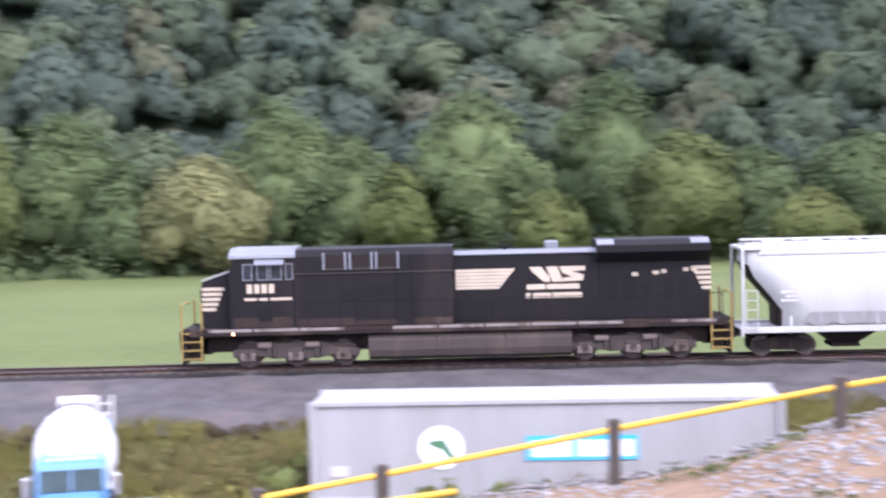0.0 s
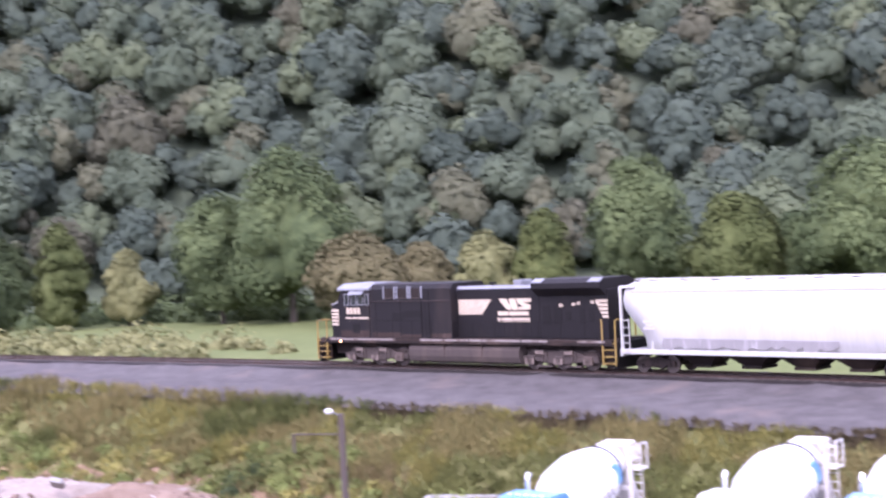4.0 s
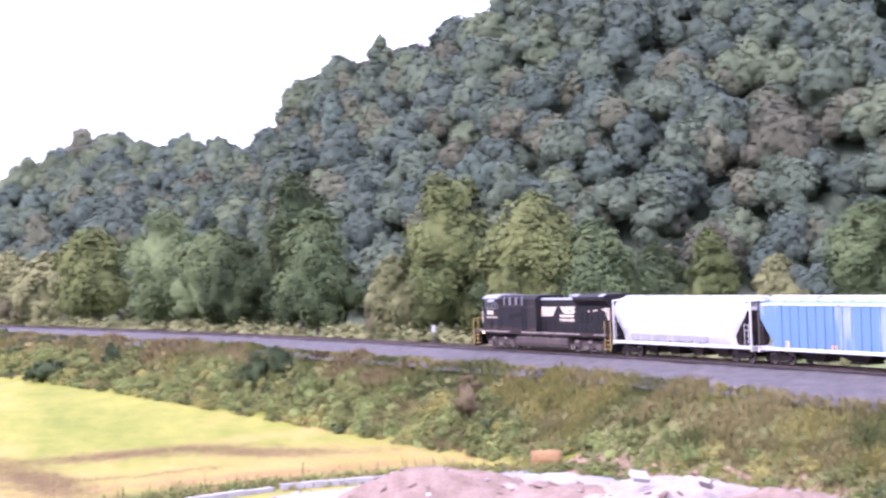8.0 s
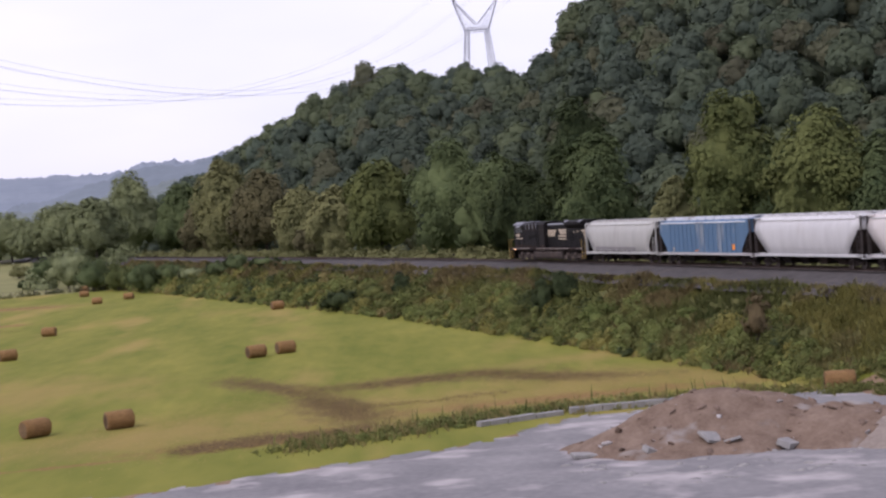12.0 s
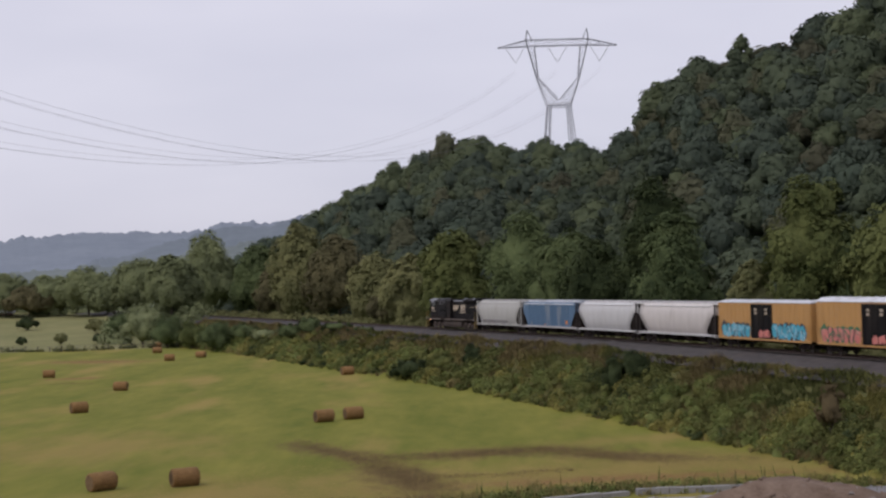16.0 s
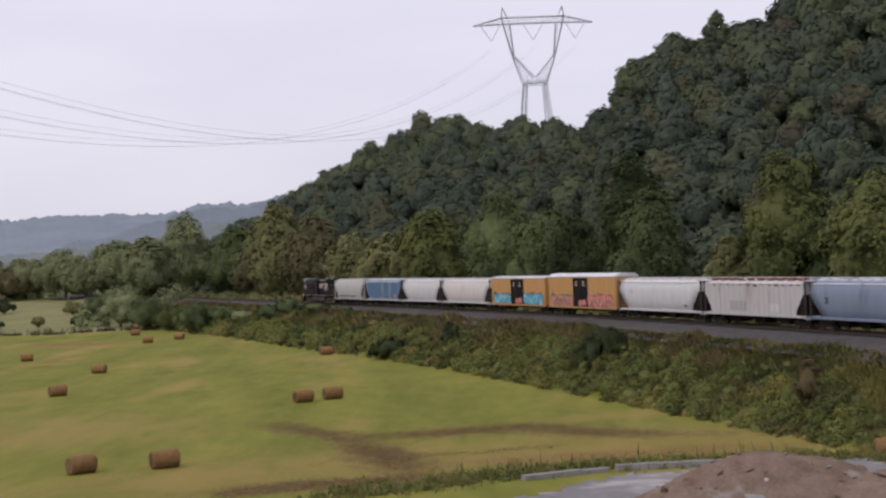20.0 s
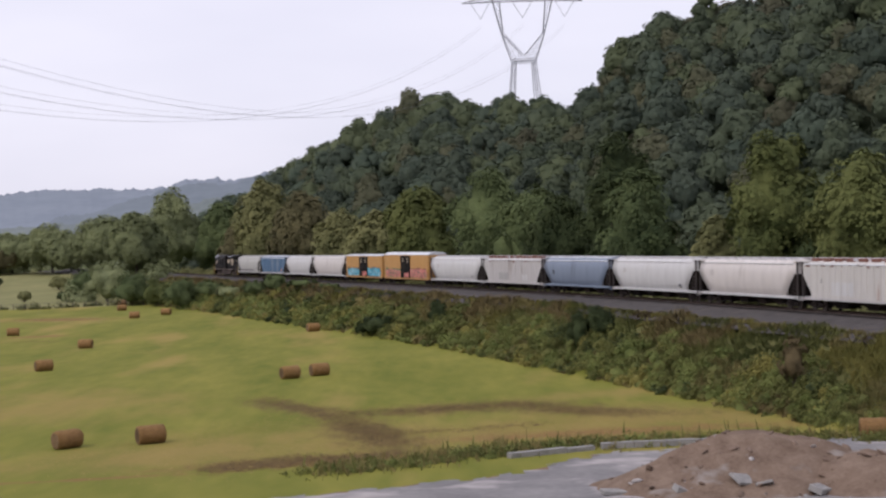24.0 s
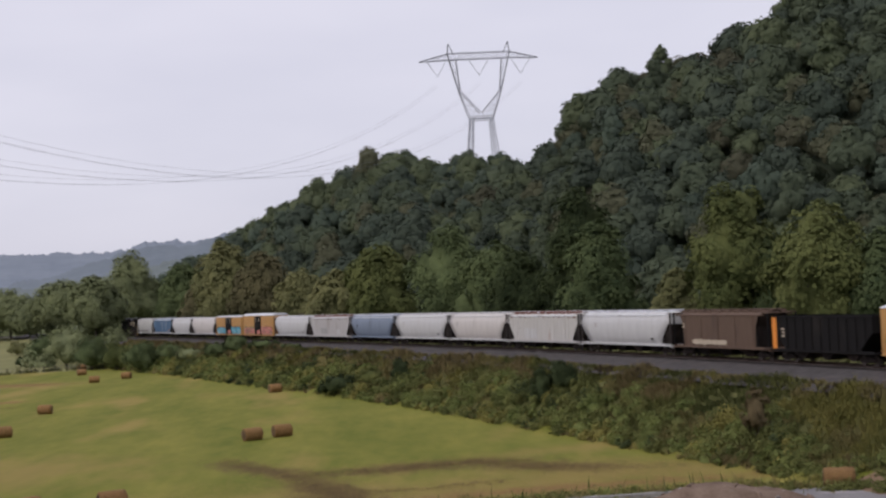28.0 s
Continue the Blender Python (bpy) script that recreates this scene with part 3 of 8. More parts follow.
def build_hill():
    az, v = np.meshgrid(np.linspace(-128, 11, 240), np.concatenate([np.linspace(0, 1, 26), [1.3, 1.8]]))
    x, y, z = hill_at(az, v)
    ny, nx = az.shape
    i = (np.arange(ny - 1)[:, None] * nx + np.arange(nx - 1)[None]).ravel()
    tris = np.concatenate([np.stack([i, i + nx + 1, i + 1], 1), np.stack([i, i + nx, i + nx + 1], 1)])
    tagged(tri_mesh("hill", np.stack([x, y, z - 2.0 * np.clip(v * 8, 0, 1)], -1).reshape(-1, 3), tris, M_LITTER), "steep hillside under dense mixed woods", "hill", kind="structure")
    # the woods on it: full crowns of uneven height, tone and breadth
    models = [dome_arrays(RNG.uniform(9.0, 12.0), RNG.uniform(4.4, 5.6), 520, 0.80) for _ in range(30)]
    slim = [dome_arrays(RNG.uniform(11.5, 13.5), RNG.uniform(3.2, 4.0), 430, 0.78, 0.5) for _ in range(8)]
    vs, ts, tones, off = [], [], [], 0
    places = []
    d = 178.0
    while d < 720:
        a = -105.0
        while a < 9.5:
            q = a + RNG.uniform(-0.6, 0.6) * math.degrees(5.9 / d)
            f, c = np.interp(q, FOOT_AZ, FOOT), np.interp(q, HILL_AZ, HILL_FAR)
            v = (d + RNG.uniform(-4.5, 4.5) - f) / (c - f)
            if 0 <= v <= 1.02:
                places.append((q, v))
            a += math.degrees(5.9 / d)
        d += 5.5
    for a, v in places:
        x, y, z = (float(q) for q in hill_at(a, v))
        dist = math.hypot(x, y)
        if (z + 4 - H) / dist > 0.21:
            continue
        tall = RNG.uniform() < 0.12 and v < 0.96
        mv, mt = slim[RNG.integers(8)] if tall else models[RNG.integers(30)]
        ang = RNG.uniform(0, 6.3)
        c, s = math.cos(ang), math.sin(ang)
        sc = RNG.uniform(0.60, 1.0) if RNG.uniform() < 0.82 else RNG.uniform(1.0, 1.3)
        if dist > 400:
            mt = mt[:len(mt) - 160]
        if v > 0.93:
            sc = min(sc, 0.95)
        w = mv[:, :3] * [sc, sc, sc * RNG.uniform(0.85, 1.15)]
        k = mv[:, 3:]
        vs.append(np.stack([w[:, 0] * c - w[:, 1] * s + x, w[:, 0] * s + w[:, 1] * c + y, w[:, 2] + z - 1.2, k[:, 0] * c - k[:, 1] * s, k[:, 0] * s + k[:, 1] * c, k[:, 2]], 1))
        ts.append(mt + off)
        # beyond 400 m more crowns take the tone tinted for haze
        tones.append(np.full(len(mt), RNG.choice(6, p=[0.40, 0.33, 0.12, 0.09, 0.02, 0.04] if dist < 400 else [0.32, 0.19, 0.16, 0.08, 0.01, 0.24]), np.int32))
        off += len(mv)
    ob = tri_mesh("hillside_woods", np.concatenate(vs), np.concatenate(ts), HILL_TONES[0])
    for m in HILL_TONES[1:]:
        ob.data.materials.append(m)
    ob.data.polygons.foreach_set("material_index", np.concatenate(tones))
    tagged(ob, "dense dark green woods covering the steep hillside", "woods", kind="stuff")


build_hill()

# ---- trees of the valley: azimuth, top's elevation, distance, crown radius, leaf ----
TREES = [
    (-38.9, 0.0, 150, 3.6, "olive"), (-41.1, 0.7, 150, 3.4, "lt"), (-44.7, 2.6, 163, 6.2, "mid"), (-48.2, 0.95, 149, 5.2, "yel"),
    (-53.4, 2.7, 150, 8.4, "mid"), (-59.0, 2.1, 150, 6.6, "yel"), (-65.4, 2.5, 151, 6.4, "yel"), (-68.9, 2.8, 158, 8.0, "mid"), (-62.2, 0.9, 158, 5.0, "mid"), (-56.3, 0.5, 156, 5.0, "mid"), (-50.6, 0.2, 156, 4.5, "mid"),
    (-73.7, 1.0, 148, 7.0, "olive"), (-76.9, 3.2, 162, 7.5, "mid"), (-79.4, 1.6, 160, 6.0, "mid"), (-81.2, 0.5, 146, 4.2, "lt"), (-84.0, 3.2, 152, 8.0, "mid"), (-71.0, 0.8, 150, 5.0, "mid"),
    (-86.7, -0.6, 143, 3.8, "lt"), (-89.1, 3.9, 172, 7.5, "mid"), (-91.8, 1.5, 150, 6.6, "yel"), (-94.4, 0.8, 154, 6.0, "mid"), (-96.4, -0.8, 144, 4.4, "lt"),
    (-98.4, 1.3, 155, 7.0, "mid"), (-103.0, 2.5, 152, 7.5, "mid"), (-108.5, 2.0, 150, 7.0, "olive"),
    (-31.6, 3.65, 166, 8.6, "mid"), (-34.2, 0.25, 152, 5.4, "brown"), (-36.6, -0.3, 154, 3.6, "brown"), (-29.0, 1.9, 172, 6.0, "mid"), (-23.2, 1.05, 178, 3.6, "yel"), (-25.6, 0.0, 180, 3.4, "olive"),
    (-21.2, 0.6, 195, 4.5, "dark"), (-13.5, 3.55, 164, 6.0, "lt"), (-16.7, 2.75, 158, 6.6, "lt"), (-19.0, 1.6, 156, 5.6, "mid"), (-14.9, 1.6, 168, 5.6, "mid"), (-11.4, 0.5, 176, 3.6, "olive"), (-11.0, -0.8, 172, 2.6, "brown"), (-20.6, -0.2, 162, 4.0, "mid"),
    (-7.9, 3.75, 203, 6.4, "dark"), (-8.5, 2.5, 186, 6.0, "mid"), (-5.6, 1.5, 205, 5.6, "dark"), (-2.9, 2.6, 240, 7.6, "mid"), (-0.3, 1.95, 236, 7.6, "lt"), (-4.6, 1.9, 228, 6.6, "mid"),
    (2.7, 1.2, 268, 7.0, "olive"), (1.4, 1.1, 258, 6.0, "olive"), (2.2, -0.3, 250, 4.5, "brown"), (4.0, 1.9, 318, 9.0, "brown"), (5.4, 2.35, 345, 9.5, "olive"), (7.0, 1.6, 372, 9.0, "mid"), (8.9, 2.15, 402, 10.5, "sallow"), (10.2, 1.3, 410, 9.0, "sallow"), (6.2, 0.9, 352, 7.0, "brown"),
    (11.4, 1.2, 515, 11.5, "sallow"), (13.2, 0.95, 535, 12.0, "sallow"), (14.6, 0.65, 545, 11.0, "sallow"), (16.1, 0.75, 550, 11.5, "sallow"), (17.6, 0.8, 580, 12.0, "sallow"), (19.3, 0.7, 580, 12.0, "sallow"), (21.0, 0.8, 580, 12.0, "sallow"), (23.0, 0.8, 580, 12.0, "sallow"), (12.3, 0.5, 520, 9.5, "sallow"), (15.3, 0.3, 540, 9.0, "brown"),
]
WORDS = {"sallow": "haze-greyed broadleaf tree", "mid": "full green broadleaf tree", "dark": "dark green broadleaf tree", "yel": "yellowing broadleaf tree", "lt": "light green young tree", "olive": "olive green broadleaf tree", "brown": "brownish thin-leaved tree"}


def tree(x, y, top, radius, leaf, where):
    z0 = float(ground_z(x, y))
    tall = max(3.0, top - z0)
    t = thing("tree", f"{WORDS[leaf]} at the edge of {where}", "tree", "valley trees")
    t.location = (x, y, z0)
    bm = B()
    r = 0.018 * tall + 0.06
    bar(bm, (0, 0, -0.3), (0.1, 0, tall * 0.45), r, 9, r * 0.6)
    bar(bm, (0.1, 0, tall * 0.45), (0, 0.1, tall * 0.8), r * 0.6, 7, r * 0.2)
    for k in range(6):
        a = k * 1.05 + RNG.uniform(-0.3, 0.3)
        h0 = tall * RNG.uniform(0.22, 0.5)
        bar(bm, (0.05, 0, h0), (math.cos(a) * radius * 0.6, math.sin(a) * radius * 0.6, h0 + tall * 0.22), r * 0.42, 6, r * 0.12)
    part("trunk", bm, M_BARK, t)
    far = math.hypot(x, y) > 260
    size = 0.018 * radius + (0.50 if far else 0.29)
    cards = int(min(10000, 2.3 * math.pi * (radius + tall * 0.5) ** 2 / (0.5 * size * size)))
    base = tall * (0.03 if leaf != "brown" else 0.08)
    v, f = crown_arrays(tall, radius, base, cards, size, clumps=14 + int(radius * 1.3), subs=10, top=0.3, soft=0.55)
    ob = tri_mesh("crown", v, f, LEAF[leaf])
    ob.parent = t


for az, el, d, rad, leaf in TREES:
    a = radians(az)
    x, y = -math.sin(a) * d, math.cos(a) * d
    while -20 < az < 10.0 and float(track_frame(x, y)[1]) < 6 + rad:
        d += 4
        x, y = -math.sin(a) * d, math.cos(a) * d
    tree(x, y, H + d * math.tan(radians(el)), rad, leaf, "the meadow" if az < -20 else "the railway" if az < 9 else "the hay field")


# ---- weeds and bushes on the railway bank ----
def patchy(s, o, cell, seed):
    """Smooth patches over the bank, 0 to 1, about cell metres across."""
    rg = np.random.default_rng(seed)
    grid = rg.uniform(0, 1, (260, 64))
    u, w = (np.asarray(s) + 120) / cell, (np.asarray(o) + 60) / cell * 1.3
    i, j = np.floor(u).astype(int), np.floor(w).astype(int)
    a, b = u - i, w - j
    a, b = a * a * (3 - 2 * a), b * b * (3 - 2 * b)
    i, j = i % 259, j % 63
    return (grid[i, j] * (1 - a) + grid[i + 1, j] * a) * (1 - b) + (grid[i, j + 1] * (1 - a) + grid[i + 1, j + 1] * a) * b


def mounds(c, r, per, size, tall=0.9, subs=7):
    """Leafy mounds at c: each a cluster of tufts on a low core, shaggy with sprays."""
    n = len(r)
    d2 = RNG.normal(0, 1, (n, subs, 3))
    d2[..., 2] = np.abs(d2[..., 2]) + 0.05
    d2 = unit(d2)
    shape = np.array([1, 1, tall])
    c2 = (c[:, None] + d2 * (r * 0.72)[:, None, None] * shape).reshape(-1, 3)
    r2 = (r[:, None] * RNG.uniform(0.28, 0.55, (n, subs))).ravel()
    pick = np.repeat(np.arange(n * subs), max(1, per // subs))
    k = len(pick)
    d = unit(RNG.normal(0, 1, (k, 3)) + 0.5 * d2.reshape(-1, 3)[pick] + [0, 0, 0.35])
    p = c2[pick] + d * (r2[pick] * RNG.uniform(0.6, 1.2, k))[:, None]
    v, t = shards(p, unit(d * 0.8 + [0, 0, 0.42]), size, 0.28)
    bv, bt = ball(1)
    cores = (bv[None] * (r * 0.52)[:, None, None] * shape * RNG.uniform(0.85, 1.15, (n, len(bv), 1)) + c[:, None]).reshape(-1, 3)
    ct = (bt[None] + (np.arange(n) * len(bv))[:, None, None]).reshape(-1, 3)
    return np.concatenate([facing(cores, np.tile(bv * 0.6 + [0, 0, 0.5], (n, 1))), v]), np.concatenate([ct, t + len(cores)])


def tufts(x, y, h, blades, wide, spread=0.32, side=(-1.0, -0.3)):
    """Grass tufts: blades that rise from one root and lean apart."""
    n = len(x)
    k = n * blades
    pick = np.repeat(np.arange(n), blades)
    root = np.stack([x, y, ground_z(x, y) - 0.06], 1)[pick] + RNG.normal(0, 0.07, (k, 3)) * [1, 1, 0]
    hh = h[pick] * RNG.uniform(0.55, 1.15, k)
    lean = RNG.normal(0, spread, (k, 2)) * hh[:, None]
    tip = root + np.stack([lean[:, 0], lean[:, 1], hh], 1)
    mid = root * 0.5 + tip * 0.5 - np.stack([lean[:, 0] * 0.18, lean[:, 1] * 0.18, -0.06 * hh], 1)
    a = RNG.uniform(0, math.pi, k)
    dx = np.stack([np.cos(a), np.sin(a), 0 * a], 1) * (wide * RNG.uniform(0.6, 1.4, k))[:, None]
    dx *= np.sign(np.sin(a) * side[0] - np.cos(a) * side[1])[:, None]
    v = np.stack([root, mid + dx, tip, mid - dx], 1).reshape(-1, 3)
    nrm = np.stack([np.sin(a) * 0.3 + lean[:, 0] / hh, -np.cos(a) * 0.3 + lean[:, 1] / hh, 0 * a + 1.2], 1)
    i = np.arange(k)[:, None] * 4
    return facing(v, np.repeat(nrm, 4, 0)), np.concatenate([i + [0, 1, 3], i + [1, 2, 3]], 1).reshape(-1, 3)


def joined(name, jobs, key, label, category="weeds"):
    vs, ts, off = [], [], 0
    for v, t in jobs:
        vs.append(v)
        ts.append(t + off)
        off += len(v)
    return tagged(tri_mesh(name, np.concatenate(vs), np.concatenate(ts), LEAF[key]), label, category, kind="stuff")


BANK_TOP_S, BANK_TOP = [-95, 36, 66, 130, 350], [-8.3, -8.1, -7.0, -6.5, -6.4]


def build_bank():
    """Grass on the upper bank, brambles at its foot, both in patches that run into one another."""
    jobs = {k: [] for k in ("weed", "weedgreen", "gold", "vine", "dark", "straw", "rust")}
    for s0, s1, per_m2, blades, wide, tall in ((-95, 66, 13.0, 7, 0.026, 1.0), (66, 150, 9.5, 7, 0.036, 1.05), (150, 350, 4.0, 7, 0.07, 1.1)):
        n = int((s1 - s0) * 11 * per_m2)
        s = RNG.uniform(s0, s1, n)
        edge = np.interp(s, BANK_TOP_S, BANK_TOP)
        f = RNG.uniform(0, 1, n)
        o = -17.3 + f * (edge + 17.3)
        big, small, third = patchy(s, o, 7.0, 1), patchy(s, o, 2.6, 2), patchy(s, o, 4.0, 3)
        bias = np.interp(s, [-95, 10, 30, 120, 350], [0.55, 0.50, 0.22, 0.10, 0.05])
        lush = f * 0.95 + bias + 0.75 * (big - 0.5) + 0.35 * (small - 0.5)
        grass = (lush > 0.50) | (RNG.uniform(0, 1, n) < 0.45)
        h = tall * RNG.uniform(0.45, 1.0, n) * (0.5 + 0.85 * third) * np.interp(f, [0, 0.9, 1], [1, 1.0, 0.72]) * np.where(lush > 0.5, 1.0, 0.6)
        dock = (f > 0.84) & (small + 0.35 * big > np.interp(s, [20, 45], [0.74, 1.02])) & (s < 130)
        dry = (f < np.interp(s, [-95, 20, 60, 90], [0.45, 0.40, 0.30, 0.12])) & (third + 0.4 * small > 0.70) | (f > 0.55) & (s > 95) & (third + 0.4 * small > 0.86)
        fresh = (patchy(s, o, 5.0, 4) + 0.3 * small > np.interp(s, [-95, 40, 60, 200], [0.85, 0.75, 0.72, 0.80]))
        gold = ~dock & ~dry & ~fresh & (patchy(s, o, 3.2, 6) > 0.62)
        for key, m in (("rust", dock), ("straw", ~dock & dry), ("weedgreen", ~dock & ~dry & fresh), ("gold", gold), ("weed", ~dock & ~dry & ~fresh & ~gold)):
            m = m & grass
            x, y, _ = on_track(s[m], o[m])
            jobs[key].append(tufts(x, y, h[m] * (0.7 if key == "rust" else 1), blades, wide * (1.5 if key == "rust" else 1.0)))
    for s0, s1, per_m2, per, size, r0, r1 in ((-95, 66, 0.75, 230, 0.115, 0.4, 1.05), (66, 150, 0.75, 260, 0.16, 0.6, 1.6), (150, 350, 0.58, 130, 0.30, 0.7, 1.8)):
        n = int((s1 - s0) * 11 * per_m2)
        s = RNG.uniform(s0, s1, n)
        edge = np.interp(s, BANK_TOP_S, BANK_TOP)
        f = RNG.uniform(0, 1, n)
        r = RNG.uniform(r0, r1, n) * (0.65 + 0.5 * RNG.uniform(0, 1, n) ** 2) * np.interp(f, [0, 0.12, 0.6, 1], [0.75, 1.1, 0.85, 0.45])
        o = -17.6 + 0.5 * r + f * (edge + 17.0)
        big, small = patchy(s, o, 7.0, 1), patchy(s, o, 2.6, 2)
        bias = np.interp(s, [-95, 10, 30, 120, 350], [0.50, 0.42, 0.16, 0.06, 0.02])
        shrub = f * 0.95 + bias + 0.75 * (big - 0.5) + 0.35 * (small - 0.5) < np.interp(f, [0, 0.45, 0.75, 1], [0.70, 0.64, 0.52, 0.44])
        tone = patchy(s, o, 4.5, 5) * 0.75 + 0.5 * (RNG.uniform(0, 1, n) - 0.5) + 0.12
        for key, a, b in (("dark", -1, 0.13), ("weedgreen", 0.13, 0.52), ("vine", 0.52, 0.72), ("gold", 0.72, 0.90), ("weed", 0.90, 2)):
            m = shrub & (tone >= a) & (tone < b)
            x, y, _ = on_track(s[m], o[m])
            jobs[key].append(mounds(np.stack([x, y, ground_z(x, y) + 0.12 * r[m]], 1), r[m], per, size, 0.95))
    for key, name, label, category in (
        ("weed", "bank_weeds", "tall olive and yellow-green weeds on the railway bank", "weeds"), ("weedgreen", "bank_brambles", "green brambles in mounds on the railway bank", "brambles"),
        ("gold", "bank_goldenrod", "bright yellow-green weeds among the brambles", "weeds"), ("vine", "bank_vines", "light green leafy vines over the bank", "vines"),
        ("dark", "bank_thicket", "dark green thicket along the field's edge", "thicket"), ("straw", "bank_straw", "pale dry grass on the lower railway bank", "grass"), ("rust", "bank_dock", "red-brown dry dock weeds beside the ballast", "weeds")):
        joined(name, jobs[key], key, label, category)
    n = 520
    s, o = RNG.uniform(60, 420, n), 7.5 + 22 * RNG.uniform(0, 1, n) ** 1.6
    x, y, _ = on_track(s, o)
    joined("trackside_brush", [mounds(np.stack([x, y, ground_z(x, y)], 1), RNG.uniform(0.8, 2.3, n), 84, 0.42)], "olive", "low brush under the trees beyond the rails", "brush")


build_bank()


def wood_edge():
    """Brush that fills the foot of the trees round the meadow and the far end of the hay field."""
    def ring(n, az0, az1, d0, d1, r0, r1, size):
        a = np.radians(RNG.uniform(az0, az1, n))
        d = np.interp(np.degrees(a), [-110, -60, -40, -26, -20], [d0 + 0, d0 + 1, d0 + 6, d0 + 36, d0 + 38]) + RNG.uniform(0, d1 - d0, n) if az0 < -20 else RNG.uniform(d0, d1, n)
        x, y = -np.sin(a) * d, np.cos(a) * d
        return mounds(np.stack([x, y, ground_z(x, y)], 1), RNG.uniform(r0, r1, n), 90, size)
    joined("meadow_brush", [ring(520, -110, -21, 146, 166, 1.3, 3.4, 0.55)], "mid", "green brush along the foot of the meadow trees", "brush")
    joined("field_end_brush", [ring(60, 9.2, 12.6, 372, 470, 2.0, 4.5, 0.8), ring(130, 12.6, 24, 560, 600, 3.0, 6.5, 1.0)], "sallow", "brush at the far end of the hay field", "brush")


wood_edge()


def bush(az, el, d, radius, leaf, label):
    a = radians(az)
    x, y = -math.sin(a) * d, math.cos(a) * d
    while "beyond the rails" in label and float(track_frame(x, y)[1]) < 7 + radius:
        d += 2
        x, y = -math.sin(a) * d, math.cos(a) * d
    z0 = float(ground_z(x, y))
    top = H + d * math.tan(radians(el)) - z0
    t = thing("bush", label, "bush", "bushes of the bank")
    t.location = (x, y, z0)
    bm = B()
    for k in range(5):
        q = k * 1.26
        bar(bm, (0, 0, -0.1), (math.cos(q) * radius * 0.45, math.sin(q) * radius * 0.45, max(0.5, top * 0.6)), 0.05, 6, 0.02)
    part("stems", bm, M_BARK, t)
    v, f = crown_arrays(max(1.0, top), radius, 0.05, 1500, 0.06 * radius + 0.10, clumps=9, subs=7, clump_cores=leaf != "rust", core=1 if leaf == "rust" else 2)
    ob = tri_mesh("foliage", v, f, LEAF[leaf])
    ob.parent = t


for b in (
    (-6.95, -2.75, 150, 1.9, "dark", "dark green bush on the railway bank"), (-6.2, -2.95, 150, 1.3, "dark", "dark green bush on the railway bank"),
    (1.45, -2.85, 205, 3.2, "dark", "wide dark green bush at the field's edge"), (0.2, -2.7, 200, 2.2, "weedgreen", "green bush at the field's edge"),
    (-0.9, -2.35, 192, 1.5, "dark", "small dark bush beside the ballast"), (-14.0, -4.0, 112, 1.2, "rust", "brown dry shrub on the bank"),
    (8.6, -1.17, 318, 4.6, "mid", "rounded full green bush beside the railway"), (7.57, -1.33, 312, 3.8, "mid", "green bush beside the railway"), (6.9, -1.57, 300, 3.2, "sallow", "low haze-greyed bush beside the railway"), (5.17, -1.19, 280, 3.0, "mid", "tall full green bush beside the railway"), (5.9, -1.4, 286, 2.8, "mid", "rounded green bush beside the railway"), (4.15, -1.41, 268, 3.2, "mid", "full green leafy bush beside the railway"), (3.2, -1.9, 258, 2.6, "mid", "green bush beside the railway"),
    (10.4, -0.9, 352, 5.0, "mid", "large green bush at the field's corner"), (11.3, -0.6, 372, 5.5, "sallow", "tall haze-greyed bush at the field's corner"), (12.1, -0.8, 392, 4.4, "mid", "tall green bush at the field's corner"), (9.5, -1.2, 340, 4.0, "lt", "light green bush at the field's corner"),
    (-57.8, -5.25, 88, 0.95, "lt", "small pale grassy bush in the meadow"), (-15.6, -1.95, 138, 2.6, "lt", "light green bush beyond the rails"), (-17.8, -1.75, 132, 2.6, "mid", "rounded green bush beyond the rails"), (-13.2, -2.2, 142, 2.4, "olive", "dry brushy bush beyond the rails"),
    (16.9, -1.5, 392, 1.6, "olive", "low hedge bush along the field fence"), (15.6, -1.6, 390, 1.6, "dark", "dark hedge bush along the field fence"), (14.2, -1.5, 388, 1.8, "olive", "hedge bush along the field fence"), (12.9, -1.55, 388, 1.5, "dark", "dark hedge bush along the field fence"), (18.5, -1.55, 396, 1.6, "dark", "dark hedge bush along the field fence"),
    (15.4, -0.85, 470, 3.6, "dark", "round dark bush in the far pasture"), (13.0, -1.0, 450, 3.2, "olive", "round olive bush in the far pasture"),
):
    bush(*b)


# ---- train ----
def paint(name, c, rough=0.5, dirt=(0.16, 0.13, 0.11), at=0.60, sc=0.5, stretch=(1, 1, 0.25), vary=0.12):
    lo, hi = tuple(max(0, v * (1 - vary)) for v in c), tuple(min(1, v * (1 + vary)) for v in c)
    return shader(name, lo, hi, scale=0.7, rough=rough, stretch=(2, 2, 0.35), dirt=dirt, dirt_at=at, dirt_scale=sc, dirt_stretch=stretch, fine=5)


